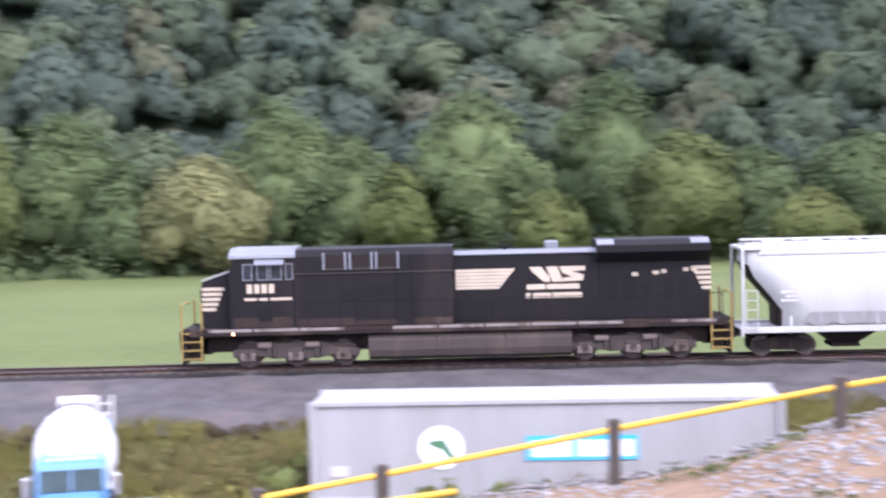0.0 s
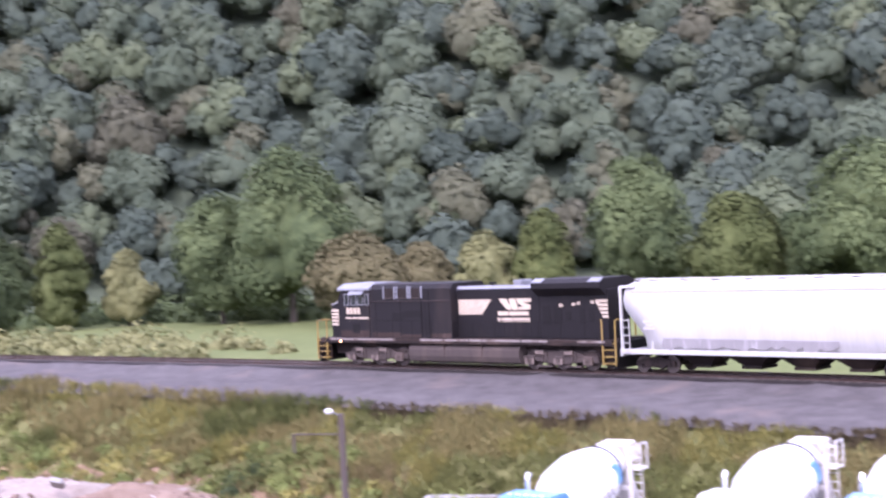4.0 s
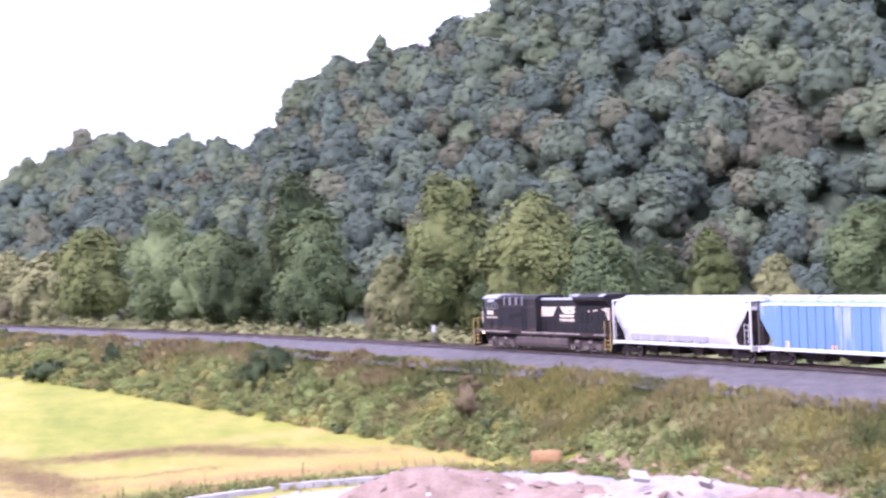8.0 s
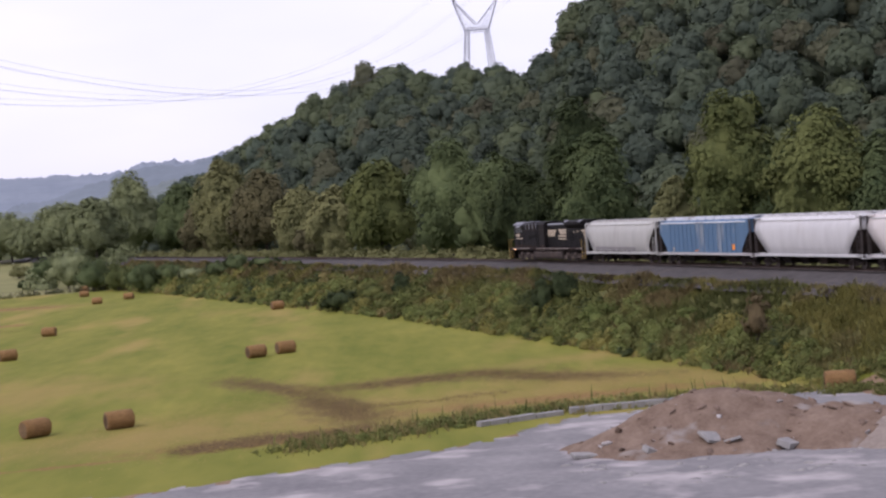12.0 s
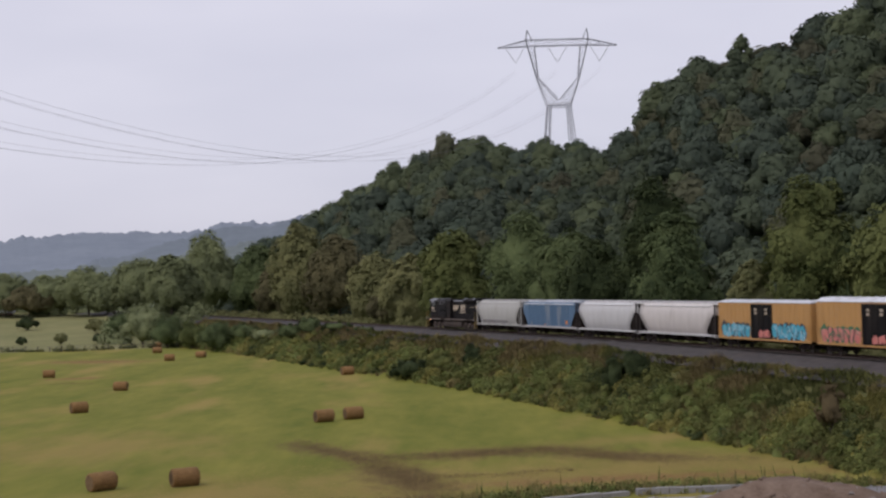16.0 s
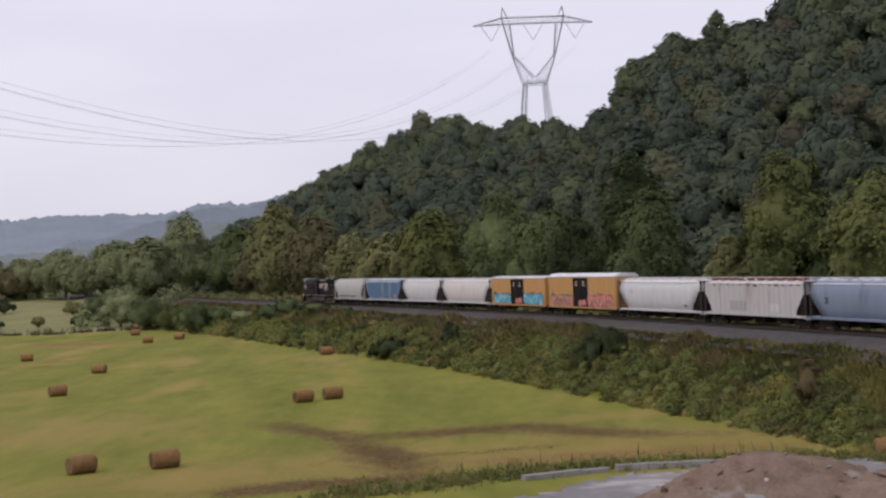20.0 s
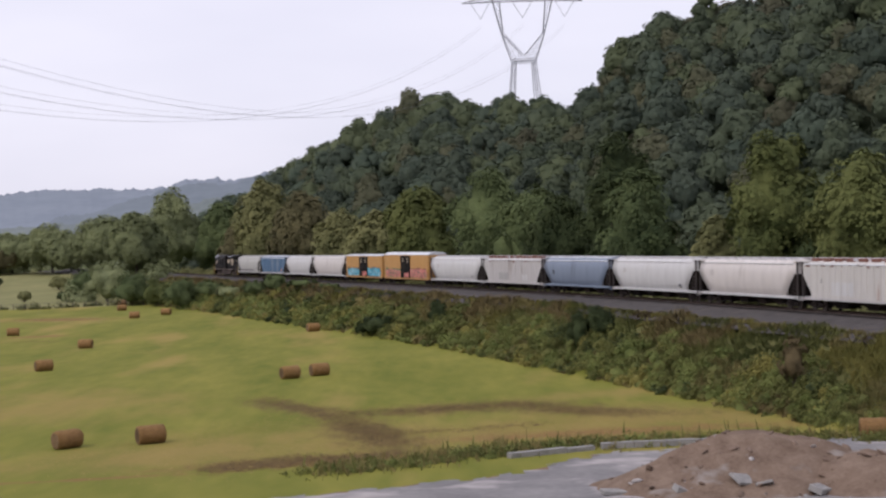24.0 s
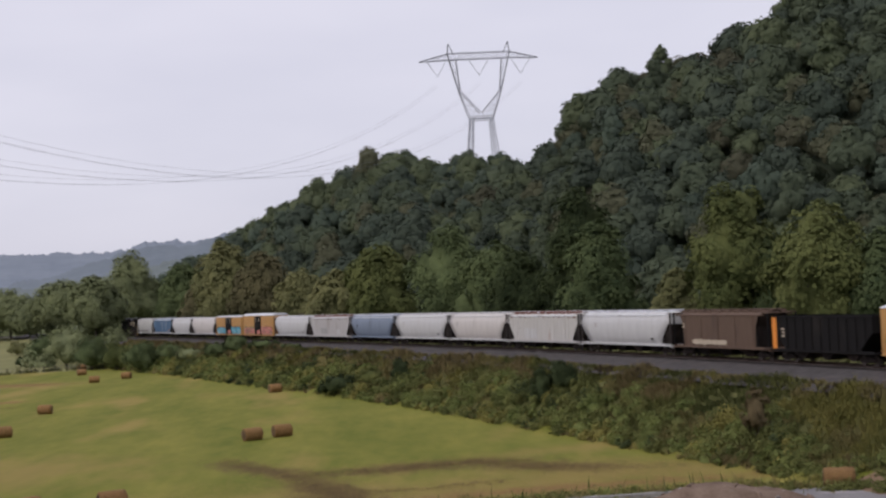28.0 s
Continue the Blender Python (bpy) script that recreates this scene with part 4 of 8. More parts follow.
P_BLACK = paint("loco_black", (0.013, 0.0115, 0.012), 0.6, (0.023, 0.0185, 0.017), 0.56)
P_BLACK.node_tree.nodes["Principled BSDF"].inputs["Specular IOR Level"].default_value = 0.12
P_DIRTSIDE = paint("brown_dusted_side", (0.034, 0.024, 0.020), 0.8, (0.075, 0.052, 0.042), 0.54, 0.9)
P_DUST = paint("grey_dust", (0.148, 0.118, 0.100), 0.85, (0.062, 0.046, 0.037), 0.55, 1.2)
P_EDGE = paint("worn_pale_edge", (0.21, 0.18, 0.16), 0.7, (0.09, 0.065, 0.052), 0.5, 1.5)
# Underframe grime, kept dark to paint in shade under cars and at ends.
P_GRIME_SHADE = paint("grimy_underframe", (0.022, 0.017, 0.015), 0.85, (0.065, 0.046, 0.036), 0.5)
P_TANK = paint("dusty_tank", (0.062, 0.050, 0.044), 0.85, (0.092, 0.070, 0.058), 0.55)
P_CREAM = paint("cream_marking", (0.46, 0.38, 0.28), 0.6, (0.33, 0.26, 0.19), 0.62)
P_ROOFW = paint("pale_roof", (0.62, 0.64, 0.67), 0.45)
# Pale sky light is painted into the locomotive's roof tops; frames share it.
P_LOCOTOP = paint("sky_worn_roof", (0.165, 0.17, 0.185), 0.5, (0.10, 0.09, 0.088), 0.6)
P_MARKING = paint("grey_marking", (0.34, 0.33, 0.32), 0.6)
P_YELLOW = paint("handrail_yellow", (0.23, 0.155, 0.035), 0.6)
P_WHITE = paint("hopper_white", (0.53, 0.525, 0.52), 0.5, (0.44, 0.41, 0.39), 0.66)
P_DULLW = paint("hopper_dull_white", (0.41, 0.405, 0.38), 0.6, (0.31, 0.28, 0.26), 0.64)
P_SCRAWL = paint("spray_grey", (0.20, 0.19, 0.185), 0.7, (0.33, 0.32, 0.31), 0.56, 2.0)
P_CREAMW = paint("hopper_cream", (0.57, 0.53, 0.50), 0.5, (0.40, 0.36, 0.33), 0.64)
P_BLUE = paint("hopper_blue", (0.078, 0.150, 0.245), 0.6, (0.25, 0.28, 0.31), 0.56, 0.9)
P_GREY = paint("hopper_grey", (0.46, 0.44, 0.43), 0.6, (0.30, 0.25, 0.22), 0.6)
P_SLATE = paint("hopper_slate_blue", (0.17, 0.21, 0.28), 0.5, (0.10, 0.12, 0.16), 0.6)
P_RUSTY = paint("hopper_rust_streaked", (0.52, 0.50, 0.47), 0.6, (0.26, 0.14, 0.09), 0.62, 1.2, (1, 1, 0.12))
P_BROWN = paint("hopper_brown", (0.125, 0.084, 0.062), 0.7, (0.085, 0.06, 0.048), 0.6)
# Rust brown, darkened to paint in the shade between the cars.
P_ENDS = paint("rusty_car_end", (0.055, 0.044, 0.040), 0.8, (0.085, 0.060, 0.050), 0.55)
P_COAL = paint("hopper_black", (0.012, 0.011, 0.011), 0.8, (0.028, 0.024, 0.021), 0.6)
P_ORANGE = paint("boxcar_yellow", (0.48, 0.26, 0.085), 0.55, (0.33, 0.17, 0.06), 0.62)
P_RUSTRED = paint("rust_red", (0.17, 0.07, 0.05), 0.8)
P_OREND = paint("orange_end", (0.75, 0.25, 0.03), 0.6)
P_GLASS = shader("dark_glass", (0.012, 0.014, 0.018), (0.03, 0.034, 0.04), rough=0.08)
P_TEAL = paint("spray_teal", (0.06, 0.36, 0.48), 0.7, (0.5, 0.62, 0.66), 0.6, 2.5)
P_PINK = paint("spray_pink", (0.58, 0.19, 0.16), 0.7, (0.60, 0.33, 0.27), 0.55, 2.5)
P_SPPALE = paint("spray_pale_blue", (0.40, 0.58, 0.66), 0.7)
P_SPGREEN = paint("spray_green", (0.06, 0.16, 0.08), 0.7)
P_SPBLACK = paint("spray_black", (0.05, 0.05, 0.055), 0.7)
P_LAMP = bpy.data.materials.new("ditch_light")
P_LAMP.use_nodes = True
P_LAMP.node_tree.nodes["Principled BSDF"].inputs["Emission Color"].default_value = (1.0, 0.42, 0.12, 1)
P_LAMP.node_tree.nodes["Principled BSDF"].inputs["Emission Strength"].default_value = 3.0
P_LAMP.node_tree.nodes["Principled BSDF"].inputs["Base Color"].default_value = (0.9, 0.8, 0.6, 1)
P_WHEEL = shader("wheel_steel", (0.05, 0.04, 0.036), (0.12, 0.095, 0.08), scale=3, rough=0.6, metal=0.5)

for m in (P_COAL, P_GRIME_SHADE, P_BROWN, P_DIRTSIDE, P_TANK, P_DUST):
    m.node_tree.nodes["Principled BSDF"].inputs["Specular IOR Level"].default_value = 0.12
T_LAMPGLASS = shader("headlight_glass", (0.5, 0.45, 0.36), (0.7, 0.64, 0.52), rough=0.15)
PROTO = {}
WHEELS = []  # each wheelset, its place on its truck, its radius


def wheelset(radius):
    key = ("ws", radius)
    if key not in PROTO:
        bm = B()
        bar(bm, (0, -0.8, 0), (0, 0.8, 0), 0.08, 8)
        for y in (-0.75, 0.75):
            bar(bm, (0, y - 0.065, 0), (0, y + 0.065, 0), radius, 20)
            bar(bm, (0, y * 1.02 - 0.09, 0), (0, y * 1.02 + 0.09, 0), radius * 0.3, 12)
            for k in range(4):
                a = k * math.pi / 2
                bar(bm, (math.cos(a) * radius * 0.6, y - 0.07, math.sin(a) * radius * 0.6), (math.cos(a) * radius * 0.6, y + 0.075, math.sin(a) * radius * 0.6), radius * 0.1, 8)
        PROTO[key] = bm
        me = bpy.data.meshes.new("wheelset")
        bm.to_mesh(me)
        bm.free()
        me.materials.append(P_WHEEL)
        PROTO[key] = me
    return PROTO[key]


def add_wheels(truck, xs, radius):
    for x in xs:
        w = new("wheelset", wheelset(radius))
        w.parent = truck
        w.matrix_basis = pose(x, 0, radius, 0, 0, 0)
        WHEELS.append((w, x, radius))


def freight_truck(car, x):
    bm = B()
    for y in (-0.98, 0.98):
        prism(bm, [(-1.15, 0.36), (-1.15, 0.60), (-0.85, 0.66), (-0.4, 0.78), (0.4, 0.78), (0.85, 0.66), (1.15, 0.60), (1.15, 0.36), (0.72, 0.40), (0.42, 0.26), (-0.42, 0.26), (-0.72, 0.40)], y - 0.07, y + 0.07)
        for u in (-0.87, 0.87):
            bar(bm, (u, y - 0.11, 0.44), (u, y + 0.11, 0.44), 0.12, 10)
        for u in (-0.16, 0, 0.16):
            bar(bm, (u, y + (0.075 if y > 0 else -0.075), 0.33), (u, y + (0.075 if y > 0 else -0.075), 0.68), 0.055, 8)
    box(bm, -0.25, 0.25, -1.0, 1.0, 0.50, 0.80, 0.03)
    t = part("freight_truck", bm, P_GRIME_SHADE, car, "grimy cast steel truck frame")
    t.location = (x, 0, 0)
    add_wheels(t, (-0.87, 0.87), 0.42)


def couplers(car, half, z=0.85):
    for s in (-1, 1):
        bm = B()
        box(bm, s * (half - 1.1), s * (half - 0.28), -0.12, 0.12, z - 0.12, z + 0.12, 0.02)
        box(bm, s * (half - 0.32), s * half, -0.18, 0.14, z - 0.16, z + 0.16, 0.05)
        part("coupler", bm, P_GRIME_SHADE, car)


def ladder(car, x, y, z0, z1, material, wide=0.42, along="x"):
    bm = B()
    for e in (-wide / 2, wide / 2):
        p = (x + e, y) if along == "x" else (x, y + e)
        bar(bm, (*p, z0), (*p, z1), 0.022, 6)
    k = int((z1 - z0) / 0.38)
    for i in range(k + 1):
        z = z0 + 0.05 + i * (z1 - z0 - 0.1) / k
        a, b = ((x - wide / 2, y), (x + wide / 2, y)) if along == "x" else ((x, y - wide / 2), (x, y + wide / 2))
        bar(bm, (*a, z), (*b, z), 0.018, 6)
    part("ladder", bm, material, car)


def hopper_body(half, profile, slope_from, cut, lip=0.75):
    """The car body: a side profile of (half width, height), its ends drawn in below slope_from."""
    bm = B()

    def reach(z):
        return half - lip - min(1.5, max(0.0, slope_from - z)) * cut
    xs = np.linspace(-1, 1, 13)
    rows = []
    for y, z in profile:
        rows.append([[bm.verts.new((u * reach(z), side * y, z)) for u in xs] for side in (1, -1)])
    for (a1, b1), (a2, b2) in zip(rows, rows[1:]):
        for i in range(len(xs) - 1):
            bm.faces.new((a1[i], a1[i + 1], a2[i + 1], a2[i]))
            bm.faces.new((b1[i], b2[i], b2[i + 1], b1[i + 1]))
        for e in (0, -1):
            bm.faces.new((a1[e], a2[e], b2[e], b1[e]))
    for a, b in (rows[0], rows[-1]):
        for i in range(len(xs) - 1):
            bm.faces.new((a[i], b[i], b[i + 1], a[i + 1]))
    bmesh.ops.recalc_face_normals(bm, faces=bm.faces)
    # the drawn-in ends take the dark slot, which paints shade into the recess
    for f in bm.faces:
        if abs(f.normal.x) > 0.4 and f.calc_center_median().z < slope_from + 0.3:
            f.material_index = 1
    return bm


def hopper_car(length, kind, body, sill, roof, label, bays=3, marks=None, end_paint=None, hatch=None):
    """A covered hopper: curved or ribbed sides, drawn-in ends, platforms, roof walk, bays and trucks. It runs along +x."""
    car = thing("covered_hopper_car", label, "freight car", "cars of the freight train")
    half = length / 2 - 0.35
    end_paint = end_paint or P_ENDS
    if kind == "curved":
        prof = [(1.15, 1.02), (1.40, 1.30), (1.50, 1.70), (1.54, 1.85), (1.585, 2.5), (1.58, 3.2), (1.50, 3.65), (1.34, 4.1), (1.05, 4.36), (0.55, 4.47), (0.0, 4.5)]
        b = soft_part("body", hopper_body(half, prof, 3.4 if end_paint is sill else 3.1, 0.85 if end_paint is sill else 1.0, 0.32), body, car)
    else:
        prof = [(1.10, 1.0), (1.48, 1.18), (1.50, 1.25), (1.50, 1.6), (1.50, 3.1), (1.50, 4.02), (1.46, 4.10), (1.0, 4.30), (0.5, 4.42), (0.0, 4.45)]
        b = part("body", hopper_body(half, prof, 3.1 if kind == "ribbed" else 4.3, 0.85 if kind == "ribbed" else 0.5, 0.32 if kind == "ribbed" else 1.5), body, car)
        k = 16 if kind == "ribbed" else 5
        for side in (1, -1):
            for i in range(k):
                x = -half + 2.6 + i * (2 * half - 5.2) / (k - 1)
                bm = B()
                box(bm, x - 0.05, x + 0.05, side * 1.495, side * 1.56, 1.2, 4.0, 0.015)
                part("rib", bm, body, b)
    # second slot: dark colour standing in for shade on the drawn-in ends
    b.data.materials.append(P_GRIME_SHADE)
    for side in (1, -1):
        bm = B()
        box(bm, -half, half, side * 1.38, side * 1.52, 0.98, 1.22, 0.02)
        part("side_sill", bm, sill, car)
    for side in (1, -1):
        bm = B()
        box(bm, -half + 0.7, half - 0.7, side * 1.40 if kind != "curved" else side * 1.24, side * 1.55 if kind != "curved" else side * 1.42, 4.02, 4.14, 0.02)
        part("roof_rail", bm, roof, car)
    bm = B()
    box(bm, -half + 0.2, half - 0.2, -0.32, 0.32, 4.56, 4.61, 0.01)
    for i in range(9):
        x = -half + 1.0 + i * (2 * half - 2) / 8
        box(bm, x - 0.04, x + 0.04, -1.0, 1.0, 4.42, 4.56)
    part("roof_walk", bm, roof, car, "metal roof walkway")
    for i in range(10):
        x = -half + 1.5 + i * (2 * half - 3) / 9
        for side in (1, -1):
            bm = B()
            box(bm, x - 0.6, x + 0.6, side * 0.42, side * 1.0, 4.30, 4.60 if hatch else 4.50, 0.04)
            part("roof_hatch", bm, hatch or roof, car)
    for e in (1, -1):
        bm = B()
        box(bm, e * (half - 2.4), e * half, -1.5, 1.5, 0.98, 1.10)
        box(bm, e * (half - 0.12), e * half, -1.5, 1.5, 0.85, 1.12)
        part("end_platform", bm, sill, car)
        for y in (-1.42, 1.42):
            bm = B()
            box(bm, e * (half - 0.16), e * (half - 0.04), y - 0.07, y + 0.07, 1.1, 4.3, 0.015)
            part("corner_post", bm, end_paint or sill, car)
            bm = B()
            box(bm, e * (half - 2.0), e * (half - 1.88), y - 0.06, y + 0.06, 1.1, 2.6, 0.015)
            part("brace", bm, end_paint or sill, car)
        bm = B()
        box(bm, e * (half - 0.85), e * (half - 0.04), -1.42, 1.42, 4.22, 4.34, 0.02)
        part("end_beam", bm, body, car)
        ladder(car, e * (half - 0.42), 1.56, 1.1, 2.7, end_paint or sill, 0.44)
        freight_truck(car, e * (half - 1.75))
    w = (2 * half - 5.6) / bays
    for i in range(bays):
        xc = -half + 2.8 + w * (i + 0.5)
        bm = B()
        a = [bm.verts.new((xc + u * w * 0.5, v * 1.3, 1.15)) for u, v in ((-1, -1), (1, -1), (1, 1), (-1, 1))]
        c = [bm.verts.new((xc + u * w * 0.16, v * 0.6, 0.42)) for u, v in ((-1, -1), (1, -1), (1, 1), (-1, 1))]
        bm.faces.new(c)
        for j in range(4):
            bm.faces.new((a[j], a[(j + 1) % 4], c[(j + 1) % 4], c[j]))
        bm.faces.new(a[::-1])
        bmesh.ops.recalc_face_normals(bm, faces=bm.faces)
        box(bm, xc - w * 0.2, xc + w * 0.2, -0.7, 0.7, 0.30, 0.44, 0.02)
        part("hopper_bay", bm, P_GRIME_SHADE, car)
    if hatch:
        for i in range(14):
            x = -half + 1.0 + i * (2 * half - 2) / 13
            bm = B()
            box(bm, x - RNG.uniform(0.1, 0.5), x + RNG.uniform(0.1, 0.5), 1.49, 1.508, 3.98 - RNG.uniform(0.0, 0.22), 4.02)
            part("rust_patch", bm, hatch, car)
    couplers(car, length / 2)
    for x0, x1, z0, z1, m, n in marks or ():
        rows = n if n else 1
        for r in range(rows):
            bm = B()
            h = (z1 - z0) / rows
            y = 1.597 if kind == "curved" else 1.512
            box(bm, x0, x1 - (0.25 * (r % 2) * (x1 - x0) if rows > 1 else 0), y - 0.006, y + 0.004, z0 + r * h, z0 + r * h + h * (0.62 if rows > 1 else 1))
            part("marking", bm, m, car)
    return car


def tag_shapes(car, x0, x1, z0, z1, y, material, n, seed):
    """Sprayed letters that cannot be read: plump overlapping shapes."""
    rg = random.Random(seed)
    step = (x1 - x0) / n
    for i in range(n):
        bm = B()
        cx, cz = x0 + (i + 0.5) * step, (z0 + z1) / 2 + rg.uniform(-0.05, 0.05)
        pts = []
        for k in range(12):
            a = k * math.pi / 6
            q = rg.uniform(0.72, 1.12)
            pts.append((cx + math.cos(a) * step * 0.72 * q, cz + math.sin(a) * (z1 - z0) * 0.5 * q))
        prism(bm, pts, y, y + 0.005 + 0.0015 * i)
        part("sprayed_shape", bm, material, car)


def stroke_shapes(car, x0, x1, z0, z1, y, material, n, seed):
    """Sprayed strokes that cannot be read: slanting thin bars."""
    rg = random.Random(seed)
    for i in range(n):
        cx, cz = x0 + (i + 0.5) * (x1 - x0) / n, rg.uniform(z0 + 0.2, z1 - 0.2)
        w, h, sl = rg.uniform(0.05, 0.11), rg.uniform(0.2, 0.5), rg.uniform(-0.35, 0.35)
        bm = B()
        prism(bm, [(cx - w + sl, cz + h), (cx + w + sl, cz + h), (cx + w - sl, cz - h), (cx - w - sl, cz - h)], y, y + 0.004 + 0.001 * i)
        part("sprayed_stroke", bm, material, car)


def boxcar(length, label, spray, spray2, tall=4.55, peak=0.26):
    car = thing("boxcar", label, "freight car", "cars of the freight train")
    half = length / 2 - 0.55
    bm = B()
    box(bm, -half, half, -1.5, 1.5, 1.05, tall, 0.03)
    body = part("body", bm, P_ORANGE, car)
    for side in (1, -1):
        for i in range(22):
            x = -half + 0.35 + i * (2 * half - 0.7) / 21
            if abs(x) < 2.2:
                continue
            bm = B()
            box(bm, x - 0.045, x + 0.045, side * 1.495, side * 1.535, 1.15, tall - 0.15, 0.01)
            part("rib", bm, P_ORANGE, body)
        for z in (2.1, 3.1, 3.9):
            bm = B()
            box(bm, -half + 0.1, half - 0.1, side * 1.497, side * 1.512, z - 0.02, z + 0.02)
            part("seam", bm, P_ORANGE, body)
        for e in (-1, 1):
            bm = B()
            box(bm, min(0.03 * e, 2.1 * e), max(0.03 * e, 2.1 * e), side * 1.5, side * 1.6, 1.12, tall - 0.12, 0.02)
            door = part("door", bm, P_COAL, car, "black plug door with lock bars")
            for u in (0.5, 1.6):
                bm = B()
                bar(bm, (u * e, side * 1.63, 1.2), (u * e, side * 1.63, tall - 0.2), 0.03, 8)
                part("lock_bar", bm, P_COAL, door)
            for z in (tall - 0.65, tall - 1.0):
                bm = B()
                box(bm, e * 1.05 - 0.24, e * 1.05 + 0.24, side * 1.598, side * 1.607, z - 0.11, z + 0.11)
                part("placard", bm, P_CREAM, door)
        bm = B()
        box(bm, -half, half, side * 1.44, side * 1.56, 0.92, 1.10, 0.02)
        part("side_sill", bm, P_ORANGE, car)
    bm = B()
    prism(bm, [(-1.54, tall), (-1.54, tall + 0.06), (-0.9, tall + peak - 0.03), (0, tall + peak), (0.9, tall + peak - 0.03), (1.54, tall + 0.06), (1.54, tall)], -half - 0.03, half + 0.03, axis="x")
    roof = part("roof", bm, P_ROOFW, car, "pale peaked metal roof")
    for i in range(14):
        x = -half + 0.5 + i * (2 * half - 1) / 13
        bm = B()
        prism(bm, [(-1.5, tall + 0.06), (-1.5, tall + 0.12), (0, tall + peak + 0.05), (1.5, tall + 0.12), (1.5, tall + 0.06)], x - 0.05, x + 0.05, axis="x")
        part("roof_rib", bm, P_ROOFW, roof)
    for e in (1, -1):
        for k in range(9):
            z = 1.3 + k * 0.36
            bm = B()
            bar(bm, (e * half, -1.35, z), (e * half, 1.35, z), 0.06, 8)
            part("end_rib", bm, P_RUSTRED if tall > 4.6 else P_ORANGE, car)
        ladder(car, e * (half - 0.3), 1.56, 1.1, 2.6, P_ORANGE)
        freight_truck(car, e * (half - 1.9))
    bm = B()
    box(bm, -half, half, -0.35, 0.35, 0.65, 1.05)
    part("centre_sill", bm, P_GRIME_SHADE, car)
    couplers(car, length / 2)
    tag_shapes(car, -half + 0.8, -2.2, 1.06, 2.85, 1.536, P_SPBLACK if spray is P_TEAL else P_RUSTRED, 6, 13)
    tag_shapes(car, 2.45, half - 0.9, 1.06, 2.75, 1.536, P_SPBLACK if spray2 is P_TEAL else P_SPGREEN, 6, 18)
    tag_shapes(car, -half + 0.9, -2.25, 1.12, 2.6, 1.548, spray, 7, 3)
    tag_shapes(car, 2.5, half - 1.0, 1.12, 2.5, 1.548, spray2, 7, 8)
    over = P_SPPALE if spray is P_TEAL else P_SPGREEN
    for x0, x1, seed in ((-half + 0.8, -2.6, 21), (2.8, half - 1.5, 22)):
        stroke_shapes(car, x0, x1, 1.25, 2.35, 1.562, over, 11, seed)
        stroke_shapes(car, x0 + 0.2, x1 - 0.2, 1.3, 2.3, 1.575, P_SPBLACK, 6, seed + 5)
    tag_shapes(car, -1.7, 0.4, 1.2, 2.0, 1.612, P_PINK, 3, 5)
    return car


def coal_car(length, label, paint_side, paint_end, tall=4.0):
    """An open-topped hopper with ribbed sides."""
    car = thing("open_hopper_car", label, "freight car", "cars of the freight train")
    half = length / 2 - 0.4
    bm = B()
    for side in (1, -1):
        prism(bm, [(-half + 0.2, tall), (half - 0.2, tall), (half - 0.2, 2.7), (half - 2.2, 1.1), (-half + 2.2, 1.1), (-half + 0.2, 2.7)], side * 1.42, side * 1.5)
    for e in (1, -1):
        prism(bm, [(e * (half - 0.2), tall), (e * (half - 0.28), tall), (e * (half - 0.28), 2.7), (e * (half - 3.2), 0.9), (e * (half - 3.1), 0.9), (e * (half - 0.2), 2.65)], -1.45, 1.45)
    body = part("body", bm, paint_side, car)
    bm = B()
    box(bm, -half + 2.9, half - 2.9, -1.4, 1.4, 0.9, 1.0)
    part("floor_plate", bm, P_GRIME_SHADE, car)
    for side in (1, -1):
        for i in range(11):
            x = -half + 1.2 + i * (2 * half - 2.4) / 10
            bm = B()
            box(bm, x - 0.07, x + 0.07, side * 1.49, side * 1.6, 1.9 if abs(x) > half - 2.2 else 1.15, tall - 0.05, 0.02)
            part("rib", bm, paint_side, body)
        bm = B()
        box(bm, -half, half, side * 1.42, side * 1.58, tall - 0.12, tall, 0.02)
        part("top_rail", bm, paint_side, body)
        bm = B()
        box(bm, -half, half, side * 1.38, side * 1.54, 0.95, 1.2, 0.02)
        part("side_sill", bm, paint_side, car)
        bm = B()
        box(bm, half - 0.75, half - 0.05, side * 1.5, side * 1.56, 1.2, tall - 0.05, 0.02)
        part("end_panel", bm, paint_end, car, "bright orange end panel")
        for z, w in ((2.9, 0.55), (2.6, 0.4), (2.3, 0.5)):
            bm = B()
            box(bm, half - 2.0, half - 2.0 + w, side * 1.5, side * 1.512, z - 0.08, z + 0.08)
            part("marking", bm, P_CREAM, car)
    for e in (1, -1):
        bm = B()
        box(bm, e * (half - 2.3), e * half, -1.5, 1.5, 0.95, 1.08)
        part("end_platform", bm, paint_side, car)
        freight_truck(car, e * (half - 1.75))
    for i in range(3):
        xc = -half + 3.9 + i * (2 * half - 7.8) / 2
        bm = B()
        prism(bm, [(xc - 1.2, 1.0), (xc + 1.2, 1.0), (xc + 0.35, 0.35), (xc - 0.35, 0.35)], -1.0, 1.0)
        part("hopper_bay", bm, P_GRIME_SHADE, car)
    couplers(car, length / 2)
    return car


